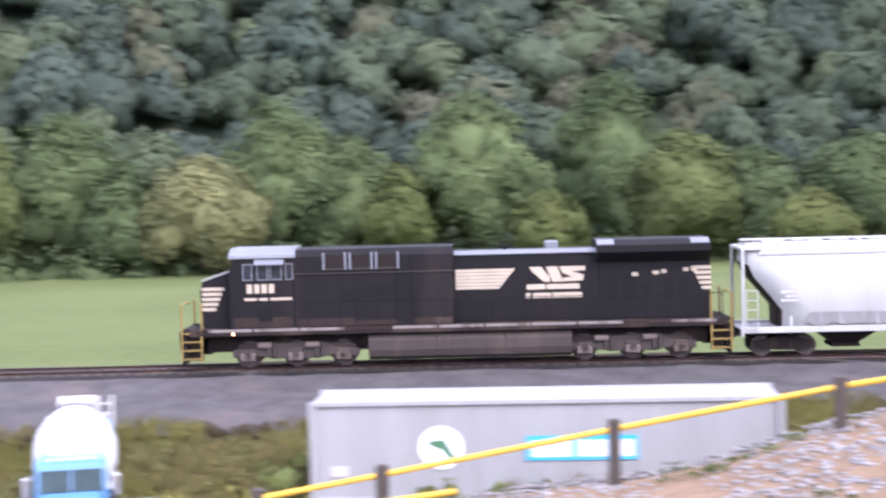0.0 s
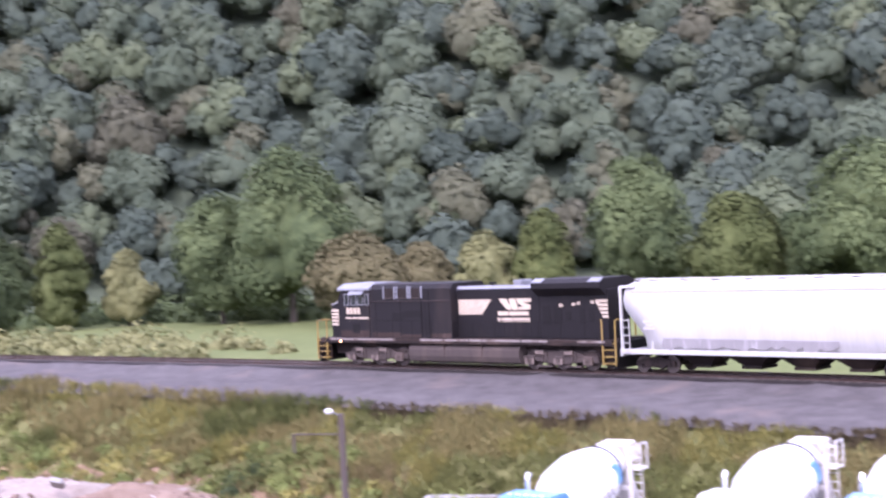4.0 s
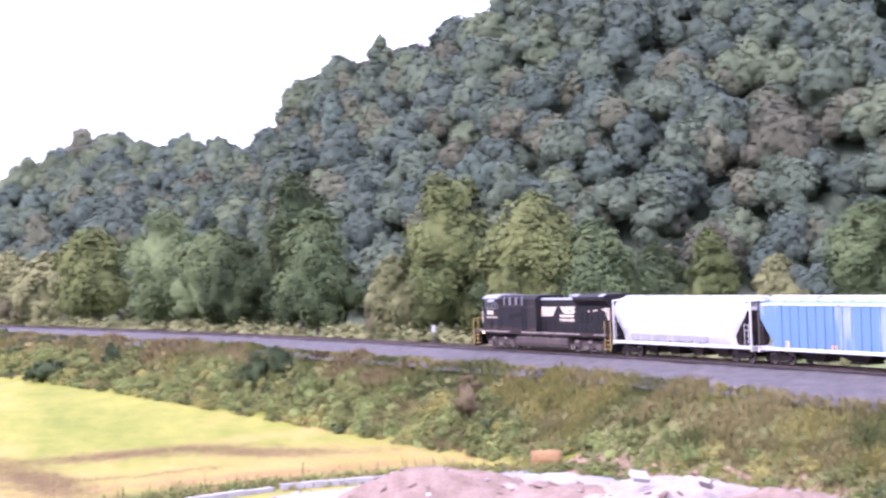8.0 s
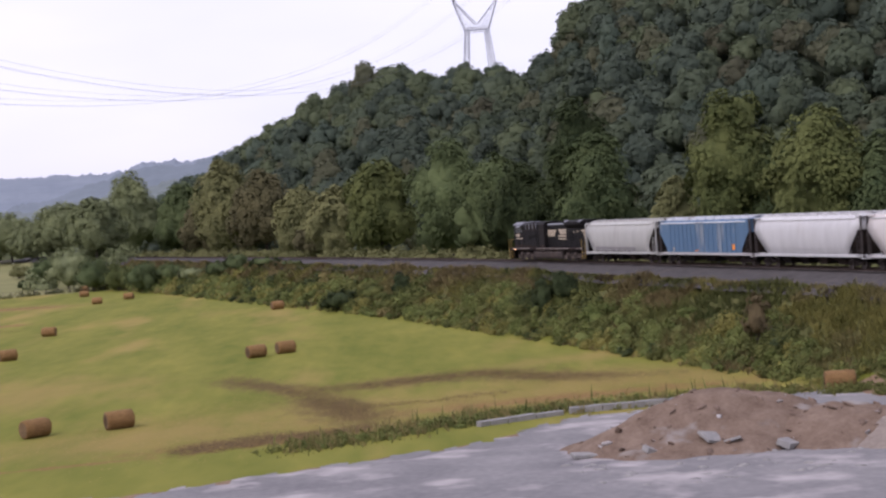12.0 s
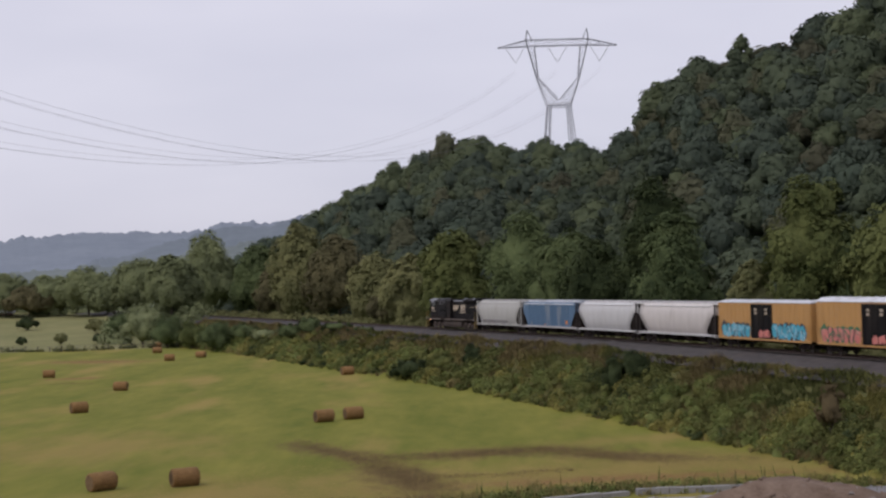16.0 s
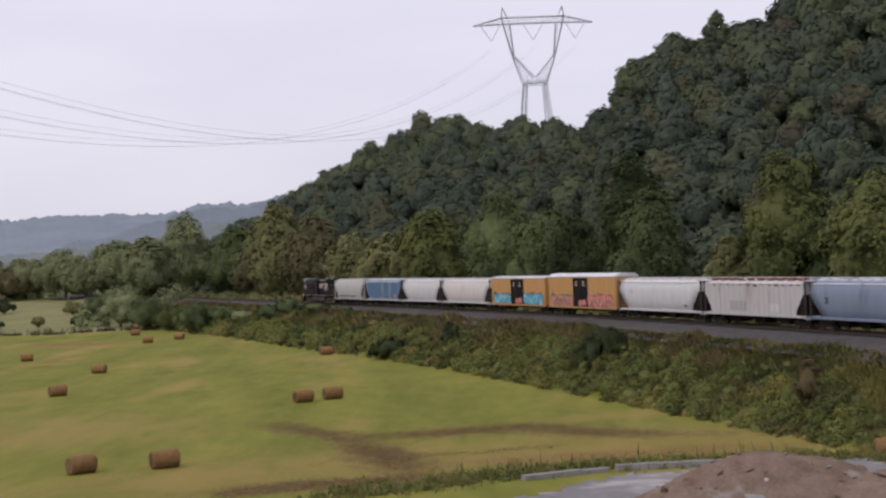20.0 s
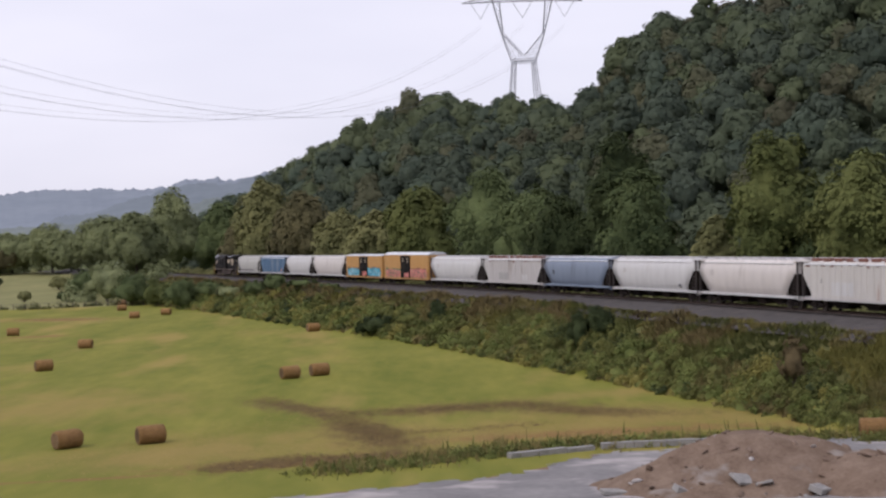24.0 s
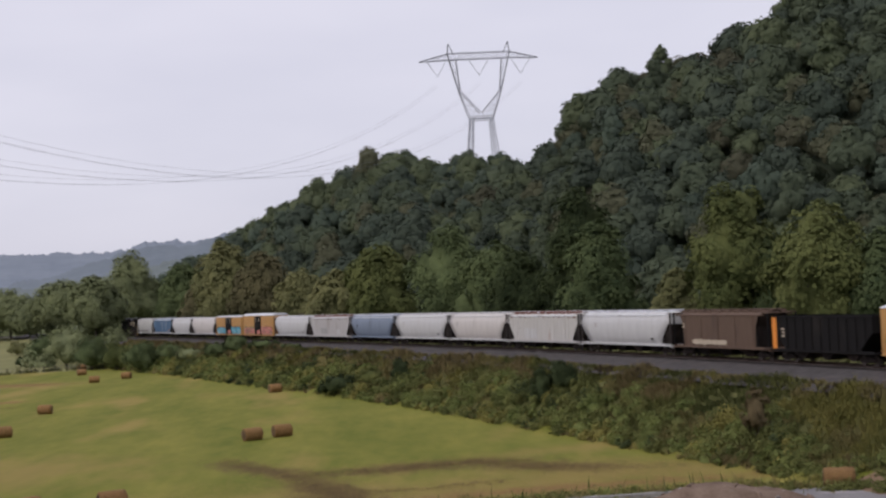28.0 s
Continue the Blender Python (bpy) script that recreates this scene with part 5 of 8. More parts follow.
def loco_truck(car, x):
    bm = B()
    for y in (-1.05, 1.05):
        prism(bm, [(-2.5, 0.42), (-2.5, 0.72), (-1.6, 0.80), (-1.2, 1.0), (1.2, 1.0), (1.6, 0.80), (2.5, 0.72), (2.5, 0.42), (1.5, 0.50), (0.9, 0.36), (-0.9, 0.36), (-1.5, 0.50)], y - 0.08, y + 0.08)
        o = 0.1 if y > 0 else -0.1
        for u in (-1.9, 0, 1.9):
            box(bm, u - 0.26, u + 0.26, y + o - 0.07, y + o + 0.07, 0.33, 0.75, 0.04)
            bar(bm, (u, y + o - 0.1, 0.53), (u, y + o + 0.12, 0.53), 0.15, 12)
        for u in (-0.95, 0.95):
            bar(bm, (u - 0.12, y + o, 0.45), (u - 0.12, y + o, 0.98), 0.09, 8)
            bar(bm, (u + 0.12, y + o, 0.45), (u + 0.12, y + o, 0.98), 0.09, 8)
            box(bm, u - 0.5, u + 0.5, y + o - 0.04, y + o + 0.04, 0.16, 0.27, 0.02)
    box(bm, -2.3, 2.3, -0.9, 0.9, 0.6, 0.95, 0.05)
    t = part("loco_truck", bm, P_TANK, car, "dusty six-wheel truck frame")
    t.location = (x, 0, 0)
    for u in (-1.9, 0, 1.9):
        for s in (1, -1):
            bm = B()
            box(bm, u - 0.30, u + 0.30, s * 1.2, s * 1.27, 0.30, 0.62, 0.05)
            part("axle_box", bm, P_DUST, t, "dusty grey axle box")
    for u in (-0.95, 0.95):
        bm = B()
        bar(bm, (u, 1.16, 0.90), (u + 0.55, 1.16, 0.90), 0.13, 12)
        part("brake_cylinder", bm, P_DUST, t)
    add_wheels(t, (-1.9, 0, 1.9), 0.53)


def rail_path(parent, pts, r, material, name="handrail"):
    """One bent tube through the points, closed at both ends."""
    p = [Vector(q) for q in pts]
    bm, rings, last = B(), [], None
    for i, c in enumerate(p):
        way = (p[min(i + 1, len(p) - 1)] - p[max(i - 1, 0)]).normalized()
        side = last if last is not None else way.orthogonal()
        side = (side - way * side.dot(way)).normalized()
        last, other = side, way.cross(side)
        rings.append([bm.verts.new(c + (side * math.cos(k * math.pi / 3) + other * math.sin(k * math.pi / 3)) * r) for k in range(6)])
    for one, two in zip(rings, rings[1:]):
        for k in range(6):
            bm.faces.new((one[k], one[(k + 1) % 6], two[(k + 1) % 6], two[k]))
    bm.faces.new(rings[0][::-1])
    bm.faces.new(rings[-1])
    return part(name, bm, material, parent)


def locomotive():
    """Runs along +x, its nose at +10.88."""
    car = thing("locomotive", "black wide-cab diesel freight locomotive with cream stripes", "locomotive")
    F = 10.88
    bm = B()
    box(bm, F - 21.6, F - 0.45, -1.52, 1.52, 1.32, 1.62, 0.03)
    deck = part("deck", bm, P_GRIME_SHADE, car, "walkway deck with worn pale edge")
    for i in range(11):
        bm = B()
        x0 = F - 1.2 - i * 1.82
        box(bm, x0 - 1.74, x0, 1.515, 1.535, 1.49, 1.60)
        part("edge_stripe", bm, P_EDGE if i not in (3, 9) else P_DIRTSIDE, deck)
    # nose
    bm = B()
    prism(bm, [(F - 0.95, 1.62), (F - 0.85, 3.05), (F - 0.95, 3.45), (F - 2.25, 3.85), (F - 2.25, 1.62)], -0.95, 0.95)
    nose = part("nose", bm, P_BLACK, car, "black low nose")
    # a pale sheet paints the sky's light on top of the nose
    bm = B()
    prism(bm, [(F - 0.90, 3.47), (F - 2.2, 3.87), (F - 2.2, 3.92), (F - 0.9, 3.52)], -0.93, 0.93)
    part("nose_top", bm, P_MARKING, nose, "top of the nose, painted pale as if sky-lit")
    for i in range(5):
        z = 2.30 + i * 0.20
        bm = B()
        box(bm, F - 1.0 - 0.85 + 0.09 * (4 - i), F - 0.92, 0.945, 0.965, z, z + 0.13)
        part("stripe", bm, P_CREAM, nose)
        bm = B()
        box(bm, F - 0.90, F - 0.872, -0.7, 0.9, z, z + 0.12)
        part("stripe", bm, P_CREAM, nose)
    # cab
    bm = B()
    prism(bm, [(F - 2.15, 1.62), (F - 2.15, 3.85), (F - 2.45, 4.50), (F - 4.75, 4.50), (F - 4.75, 1.62)], -1.53, 1.53)
    cab = part("cab", bm, P_BLACK, car)
    bm = B()
    prism(bm, [(-1.6, 4.38), (-1.56, 4.50), (-1.0, 4.74), (1.0, 4.74), (1.56, 4.50), (1.6, 4.38)], F - 4.85, F - 2.15, axis="x")
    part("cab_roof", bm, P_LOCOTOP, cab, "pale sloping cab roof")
    for side in (1, -1):
        for x0, x1 in ((3.30, 3.72), (3.84, 4.28), (2.72, 3.08), (4.46, 4.74)):
            bm = B()
            box(bm, F - x1, F - x0, side * 1.53, side * 1.55, 3.55, 4.12, 0.005)
            pane = part("cab_window", bm, P_GLASS, cab)
            bm = B()
            for z in (3.53, 4.14):
                box(bm, F - x1 - 0.03, F - x0 + 0.03, side * 1.535, side * 1.565, z - 0.02, z + 0.02)
            for x in (x0, x1):
                box(bm, F - x - 0.02, F - x + 0.02, side * 1.535, side * 1.565, 3.53, 4.14)
            part("window_frame", bm, P_LOCOTOP, pane, "bare metal window frame")
        bm = B()
        prism(bm, [(side * 1.53, 4.30), (side * 1.78, 4.12), (side * 1.78, 4.15), (side * 1.53, 4.34)], F - 4.4, F - 3.2, axis="x")
        part("sun_visor", bm, P_LOCOTOP, cab)
    for y in (-0.2, 0.2):
        bm = B()
        bar(bm, (F - 2.5, y, 4.62), (F - 2.2, y, 4.62), 0.1, 12)
        part("headlight", bm, T_LAMPGLASS, cab, "twin headlight at the roof's front")
    for y in (-0.75, 0.75):
        bm = B()
        prism(bm, [(F - 2.135, 3.92), (F - 2.13, 3.95), (F - 2.37, 4.45), (F - 2.39, 4.42)], y - 0.5, y + 0.5)
        part("windscreen", bm, P_GLASS, cab)
    for i in range(4):
        bm = B()
        box(bm, F - 3.08 - i * 0.30, F - 2.86 - i * 0.30, 1.53, 1.546, 3.0, 3.36, 0.02)
        part("marking", bm, P_CREAM, cab)
    for i, (a, w) in enumerate(((2.75, 0.5), (3.35, 0.35), (3.8, 0.9))):
        bm = B()
        box(bm, F - a - w, F - a, 1.53, 1.545, 2.72, 2.82)
        part("marking", bm, P_CREAM, cab)
    for x in (3.6,):
        bm = B()
        box(bm, F - x - 0.28, F - x + 0.28, 1.53, 1.56, 1.9, 2.45, 0.02)
        part("access_door", bm, P_COAL, cab)
    # forward hood
    bm = B()
    box(bm, F - 11.25, F - 4.75, -1.5, 1.5, 1.62, 4.42, 0.03)
    prism(bm, [(-1.45, 4.40), (-1.2, 4.66), (1.2, 4.66), (1.45, 4.40)], F - 11.25, F - 4.8, axis="x")
    hood = part("blower_hood", bm, P_BLACK, car, "black equipment hood")
    for k in range(3):
        x0 = F - 6.05 - k * 1.07
        bm = B()
        box(bm, x0 - 0.80, x0, 1.44, 1.515, 3.92, 4.44)
        grille = part("blower_grille", bm, P_GRIME_SHADE, hood, "brownish mesh of the blower opening")
        for x in (x0 + 0.04, x0 - 0.84):
            bm = B()
            box(bm, x - 0.045, x + 0.045, 1.44, 1.56, 3.86, 4.52, 0.01)
            part("grille_frame", bm, P_LOCOTOP, grille, "pale upright frame")
        bm = B()
        box(bm, x0 - 0.84, x0 + 0.04, 1.48, 1.55, 3.86, 3.91)
        part("grille_sill", bm, P_TANK, grille)
    bm = B()
    prism(bm, [(F - 6.55, 2.75), (F - 6.7, 3.1), (F - 7.2, 3.02), (F - 7.7, 3.15), (F - 8.9, 3.2), (F - 9.0, 2.85), (F - 7.8, 2.78), (F - 7.3, 2.62), (F - 6.8, 2.60)], 1.498, 1.508)
    part("patched_panel", bm, P_COAL, hood, "dark painted-out patch")
    for x in (8.95, 9.55):
        bm = B()
        box(bm, F - x - 0.03, F - x + 0.03, 1.5, 1.54, 1.65, 4.3)
        part("door_seam", bm, P_COAL, hood)
    for x0, x1, z1 in ((2.3, 4.7, 2.05), (4.9, 7.2, 1.95), (7.2, 9.0, 1.85), (9.6, 11.2, 1.9)):
        bm = B()
        box(bm, F - x1, F - x0, 1.49, 1.534 if x0 < 4 else 1.505, 1.66, z1, 0.003)
        part("dirty_panel", bm, P_DIRTSIDE, hood, "dusty brown lower panel")
    for k in range(3):
        bm = B()
        box(bm, F - 5.3 - k * 2.0, F - 5.25 - k * 2.0, 1.5, 1.512, 1.7, 3.8)
        part("panel_seam", bm, P_COAL, hood)
    bm = B()
    bar(bm, (F - 11.2, 1.53, 3.72), (F - 4.8, 1.53, 3.72), 0.018, 6)
    part("grab_rail", bm, P_TANK, hood)
    # engine hood
    bm = B()
    box(bm, F - 17.2, F - 11.2, -0.95, 0.95, 1.62, 4.30, 0.04)
    prism(bm, [(-0.98, 4.26), (-0.85, 4.42), (0.85, 4.42), (0.98, 4.26)], F - 17.2, F - 11.25, axis="x")
    eng = part("engine_hood", bm, P_BLACK, car)
    bm = B()
    prism(bm, [(0.80, 4.428), (1.0, 4.26), (1.03, 4.30), (0.83, 4.46)], F - 17.1, F - 11.3, axis="x")
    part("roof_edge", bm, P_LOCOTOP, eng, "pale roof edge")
    bm = B()
    box(bm, F - 15.6, F - 15.05, -0.5, 0.5, 4.4, 4.72, 0.04)
    part("exhaust_stack", bm, P_LOCOTOP, eng)
    bm = B()
    bar(bm, (F - 13.4, 0.3, 4.4), (F - 13.4, 0.3, 4.55), 0.06)
    bar(bm, (F - 13.65, 0.3, 4.57), (F - 13.15, 0.3, 4.57), 0.05)
    part("air_horn", bm, P_COAL, eng)
    for i in range(9):
        x = F - 11.5 - i * 0.64
        bm = B()
        box(bm, x - 0.6, x, 0.95, 0.965, 1.75, 2.5, 0.004)
        part("hood_door", bm, P_BLACK, eng)
    for i in range(6):
        z = 2.92 + i * 0.135
        bm = B()
        prism(bm, [(F - 11.35, z), (F - 11.35, z + 0.115), (F - 13.1 - 0.12 * i - 0.1, z + 0.115), (F - 13.1 - 0.12 * i, z)], 0.953, 0.972)
        part("stripe", bm, P_CREAM, eng)
    bm = B()
    prism(bm, [(F - 14.35, 3.75), (F - 14.85, 3.75), (F - 15.2, 3.35), (F - 15.2, 3.15), (F - 14.95, 3.15), (F - 14.5, 3.55)], 0.953, 0.975)
    prism(bm, [(F - 15.05, 3.75), (F - 15.5, 3.75), (F - 15.75, 3.15), (F - 15.3, 3.15)], 0.953, 0.978)
    prism(bm, [(F - 15.6, 3.75), (F - 16.65, 3.75), (F - 16.65, 3.58), (F - 16.1, 3.55), (F - 16.6, 3.4), (F - 16.55, 3.18), (F - 15.75, 3.15), (F - 15.75, 3.3), (F - 16.1, 3.33), (F - 15.7, 3.5)], 0.953, 0.981)
    part("emblem", bm, P_CREAM, eng, "cream painted emblem shapes")
    for z, segs in ((2.86, ((14.25, 15.0), (15.06, 16.4))), (2.52, ((14.2, 14.4), (14.5, 15.25), (15.3, 16.5)))):
        for a, b in segs:
            bm = B()
            box(bm, F - b, F - a, 0.95, 0.968, z, z + 0.2)
            part("marking", bm, P_CREAM, eng)
    # radiator section with flared wings
    bm = B()
    box(bm, F - 21.75, F - 17.2, -0.95, 0.95, 1.62, 4.2, 0.04)
    rad = part("radiator_hood", bm, P_BLACK, car)
    bm = B()
    prism(bm, [(-0.95, 3.85), (-1.5, 4.28), (-1.5, 4.55), (-1.1, 4.75), (1.1, 4.75), (1.5, 4.55), (1.5, 4.28), (0.95, 3.85)], F - 21.7, F - 17.1, axis="x")
    wing = part("radiator_wing", bm, P_BLACK, rad, "flared radiator housing over the rear hood")
    for x0, x1 in ((17.1, 17.8), (20.9, 21.65)):
        bm = B()
        prism(bm, [(1.08, 4.755), (1.49, 4.565), (1.51, 4.60), (1.1, 4.79)], F - x1, F - x0, axis="x")
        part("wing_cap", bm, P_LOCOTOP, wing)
    for k, (x0, x1, z0, z1) in enumerate(((17.4, 17.95, 2.4, 3.35), (18.15, 18.7, 2.4, 3.35), (18.95, 19.3, 2.55, 3.05), (19.9, 20.25, 2.4, 3.2), (20.5, 20.85, 2.5, 3.2))):
        bm = B()
        box(bm, F - x1, F - x0, 0.95, 0.97, z0, z1, 0.006)
        part("louvre_panel", bm, P_COAL, rad)
    for x0, x1, z in ((18.55, 18.8, 3.3), (19.4, 19.65, 3.35), (19.75, 19.95, 3.4), (20.65, 20.85, 3.45), (20.95, 21.2, 3.45)):
        bm = B()
        box(bm, F - x1, F - x0, 0.953, 0.972, z, z + 0.14)
        part("marking", bm, P_CREAM, rad)
    for i in range(5):
        z = 2.72 + i * 0.2
        bm = B()
        prism(bm, [(F - 21.76, z), (F - 21.76, z + 0.13), (F - 20.95 - 0.1 * (4 - i), z + 0.13), (F - 21.02 - 0.1 * (4 - i), z)], 0.953, 0.972)
        part("stripe", bm, P_CREAM, rad)
    # tank, air reservoirs, trucks, steps, rails
    bm = B()
    box(bm, F - 20.9, F - 1.0, -0.75, 0.75, 0.62, 1.33, 0.03)
    for i in range(9):
        bar(bm, (F - 2.0 - i * 2.1, 0.86, 1.12 + 0.06 * (i % 3)), (F - 3.9 - i * 2.1, 0.86, 1.12 + 0.06 * (i % 3)), 0.05, 6)
    part("underframe", bm, P_GRIME_SHADE, car, "grimy underframe with piping")
    bm = B()
    prism(bm, [(-1.1, 0.24), (-1.36, 0.38), (-1.45, 0.65), (-1.45, 1.02), (-1.3, 1.24), (1.3, 1.24), (1.45, 1.02), (1.45, 0.65), (1.36, 0.38), (1.1, 0.24)], F - 15.5, F - 7.5, axis="x")
    tank = part("fuel_tank", bm, P_TANK, car, "dusty grey fuel tank")
    for x in (10.2, 12.9):
        bm = B()
        box(bm, F - x - 0.02, F - x + 0.02, -1.46, 1.465, 0.6, 1.29)
        part("tank_strap", bm, P_GRIME_SHADE, tank)
    for x in (4.6, 17.9):
        loco_truck(car, F - x)
    for e, edge in ((1, F - 0.05), (-1, F - 21.85)):
        for side in (1, -1):
            bm = B()
            box(bm, edge - e * 0.88, edge - e * 0.1, side * 1.05, side * 1.14, 0.35, 1.62)
            well = part("step_well", bm, P_DIRTSIDE, car, "brown boarding step well")
            for k in range(4):
                z = 0.42 + k * 0.34
                bm = B()
                box(bm, edge - e * 0.85, edge - e * 0.12, side * 1.15, side * 1.5, z, z + 0.05)
                part("step", bm, P_YELLOW, well, "worn yellow step")
            for u in (0.1, 0.88):
                bm = B()
                box(bm, edge - e * u - 0.03, edge - e * u + 0.03, side * 1.44, side * 1.52, 0.35, 1.62)
                part("stringer", bm, P_YELLOW, well)
            rail_path(car, [(edge - e * 0.1, side * 1.45, 0.5), (edge - e * 0.1, side * 1.45, 2.6), (edge - e * 0.25, side * 1.0, 2.65), (edge - e * 0.25, side * 0.5, 2.6)], 0.045, P_YELLOW)
            rail_path(car, [(edge - e * 0.9, side * 1.47, 1.0), (edge - e * 0.9, side * 1.47, 2.7)], 0.045, P_YELLOW)
        bm = B()
        prism(bm, [(edge, 0.95), (edge, 1.55), (edge - e * 0.3, 1.55), (edge - e * 0.3, 0.3), (edge - e * 0.12, 0.18)], -1.4, 1.4)
        part("pilot", bm, P_BLACK, car)
    pts = [(F - 4.9 - 1.5 * i, 1.5, 2.62) for i in range(12)]
    rail_path(car, pts, 0.018, P_COAL)
    for p in pts:
        rail_path(car, [(p[0], 1.5, 1.62), p], 0.016, P_COAL, "stanchion")
    for y in (-1.0, 1.0):
        bm = B()
        bar(bm, (F - 0.35, y, 1.25), (F - 0.02, y, 1.25), 0.075, 12)
        part("ditch_light", bm, P_LAMP, car, "lit amber-white ditch light")
    bm = B()
    bar(bm, (F - 2.2, 1.53, 1.42), (F - 2.2, 1.60, 1.42), 0.045, 12)
    part("marker_light", bm, P_LAMP, car, "lit side marker light")
    couplers(car, 10.88)
    # the hoods and cab stand a little shorter than the deck
    for body in (nose, cab, hood, eng, rad):
        for ob in [body] + list(body.children_recursive):
            for v in ob.data.vertices:
                v.co.x = F - 0.6 - (F - 0.6 - v.co.x) * 0.966
    return car


LENGTHS = [21.76, 17.57, 18.69, 17.53, 19.44, 19.54, 20.93, 20.61, 20.56, 19.64, 20.9, 19.78, 20.78, 21.73, 18.74, 16.2, 18.5, 18.5]


def build_train():
    L = LENGTHS
    cars = [locomotive()]
    hw = "curved-side covered hopper car"
    c1 = hopper_car(L[1], "curved", P_DULLW, P_DULLW, P_DULLW, f"white {hw} with grey sprayed scrawl", 4, [(6.2, 6.9, 2.2, 2.7, P_GREY, 3)], end_paint=P_DULLW)
    tag_shapes(c1, -3.5, 5.8, 1.25, 2.0, 1.50, P_SCRAWL, 11, 4)
    c2 = hopper_car(L[2], "ribbed", P_BLUE, P_GREY, P_ROOFW, "faded blue ribbed covered hopper with pale roof", 3, [(5.6, 6.1, 1.3, 1.7, P_CREAM, 3), (-6.2, -5.7, 1.5, 2.0, P_OREND, 0), (1.0, 1.5, 1.3, 1.5, P_OREND, 0)])
    c3 = hopper_car(L[3], "curved", P_WHITE, P_WHITE, P_WHITE, f"plain white {hw}", 4)
    c4 = hopper_car(L[4], "curved", P_CREAMW, P_WHITE, P_WHITE, f"cream-white {hw}", 4)
    c5 = boxcar(L[5], "yellow boxcar with black doors and teal sprayed lettering", P_TEAL, P_TEAL)
    c6 = boxcar(L[6], "yellow high-roofed boxcar with black doors and pink sprayed lettering", P_PINK, P_PINK, 4.72, 0.42)
    mk = [(6.2, 6.9, 2.9, 3.4, P_GREY, 3), (-7.0, -6.4, 1.6, 1.8, P_SPBLACK, 0)]
    c7 = hopper_car(L[7], "curved", P_WHITE, P_WHITE, P_WHITE, f"white {hw} with small grey lettering", 4, mk)
    c8 = hopper_car(L[8], "ribbed", P_GREY, P_GREY, P_ROOFW, "light grey ribbed covered hopper with rusty hatches", 3, [(1.0, 4.4, 1.45, 2.4, P_MARKING, 0), (-5.4, -3.6, 1.45, 2.2, P_WHITE, 0)], hatch=P_RUSTRED)
    c9 = hopper_car(L[9], "curved", P_SLATE, P_SLATE, P_ROOFW, f"slate blue {hw}", 4, [(6.0, 6.6, 2.4, 3.0, P_COAL, 3)])
    c10 = hopper_car(L[10], "curved", P_WHITE, P_WHITE, P_WHITE, f"clean white {hw}", 4, mk)
    c11 = hopper_car(L[11], "curved", P_CREAMW, P_WHITE, P_WHITE, f"off-white {hw}", 4, mk[:1])
    c12 = hopper_car(L[12], "ribbed", P_RUSTY, P_GREY, P_ROOFW, "dirty white ribbed hopper with rust-red roof edge", 3, [(1.5, 5.0, 1.45, 2.6, P_WHITE, 0), (6.4, 6.7, 2.5, 2.8, P_SPBLACK, 0)], hatch=P_RUSTRED)
    c13 = hopper_car(L[13], "curved", P_WHITE, P_WHITE, P_ROOFW, f"long bright white {hw}", 4, mk)
    c14 = hopper_car(L[14], "plain", P_BROWN, P_BROWN, P_BROWN, "brown covered hopper with white sprayed scrawl", 3, [(6.5, 7.1, 2.9, 3.4, P_CREAM, 2)], end_paint=P_COAL)
    tag_shapes(c14, -1.6, 4.8, 1.25, 1.85, 1.565, P_CREAM, 7, 9)
    c15 = coal_car(L[15], "black open hopper car with an orange end panel", P_COAL, P_OREND)
    c16 = boxcar(L[16], "yellow boxcar with black doors near the end of view", P_TEAL, P_PINK, 4.6)
    c17 = hopper_car(L[17], "curved", P_WHITE, P_WHITE, P_WHITE, f"white {hw} behind the last boxcar", 4)
    return cars + [c1, c2, c3, c4, c5, c6, c7, c8, c9, c10, c11, c12, c13, c14, c15, c16, c17]


TRAIN = build_train()


def train_front(t):
    """How far the locomotive's nose has come along the track at t seconds."""
    u = t / 28.0
    return -20.19 + 14.912 * t - 6.5 * u * u + 4.13 * u**3


def car_pose(s):
    x0, y0, _ = on_track(s - 6.5, CENTRE)
    x1, y1, _ = on_track(s + 6.5, CENTRE)
    return pose((x0 + x1) / 2, (y0 + y1) / 2, 0, 0, 0, math.degrees(math.atan2(y1 - y0, x1 - x0)))


def motions():
    back = 0.0
    for car, length in zip(TRAIN, LENGTHS):
        walk(car, [(t, car_pose(train_front(t) - back - length / 2)) for t in np.arange(0, 28.01, 1.0).tolist()])
        back += length
    times = np.arange(0, 28.001, 0.04).tolist()
    for w, x, radius in WHEELS:
        walk(w, [(t, pose(x, 0, radius, 0, math.degrees(train_front(t) / radius), 0)) for t in times])


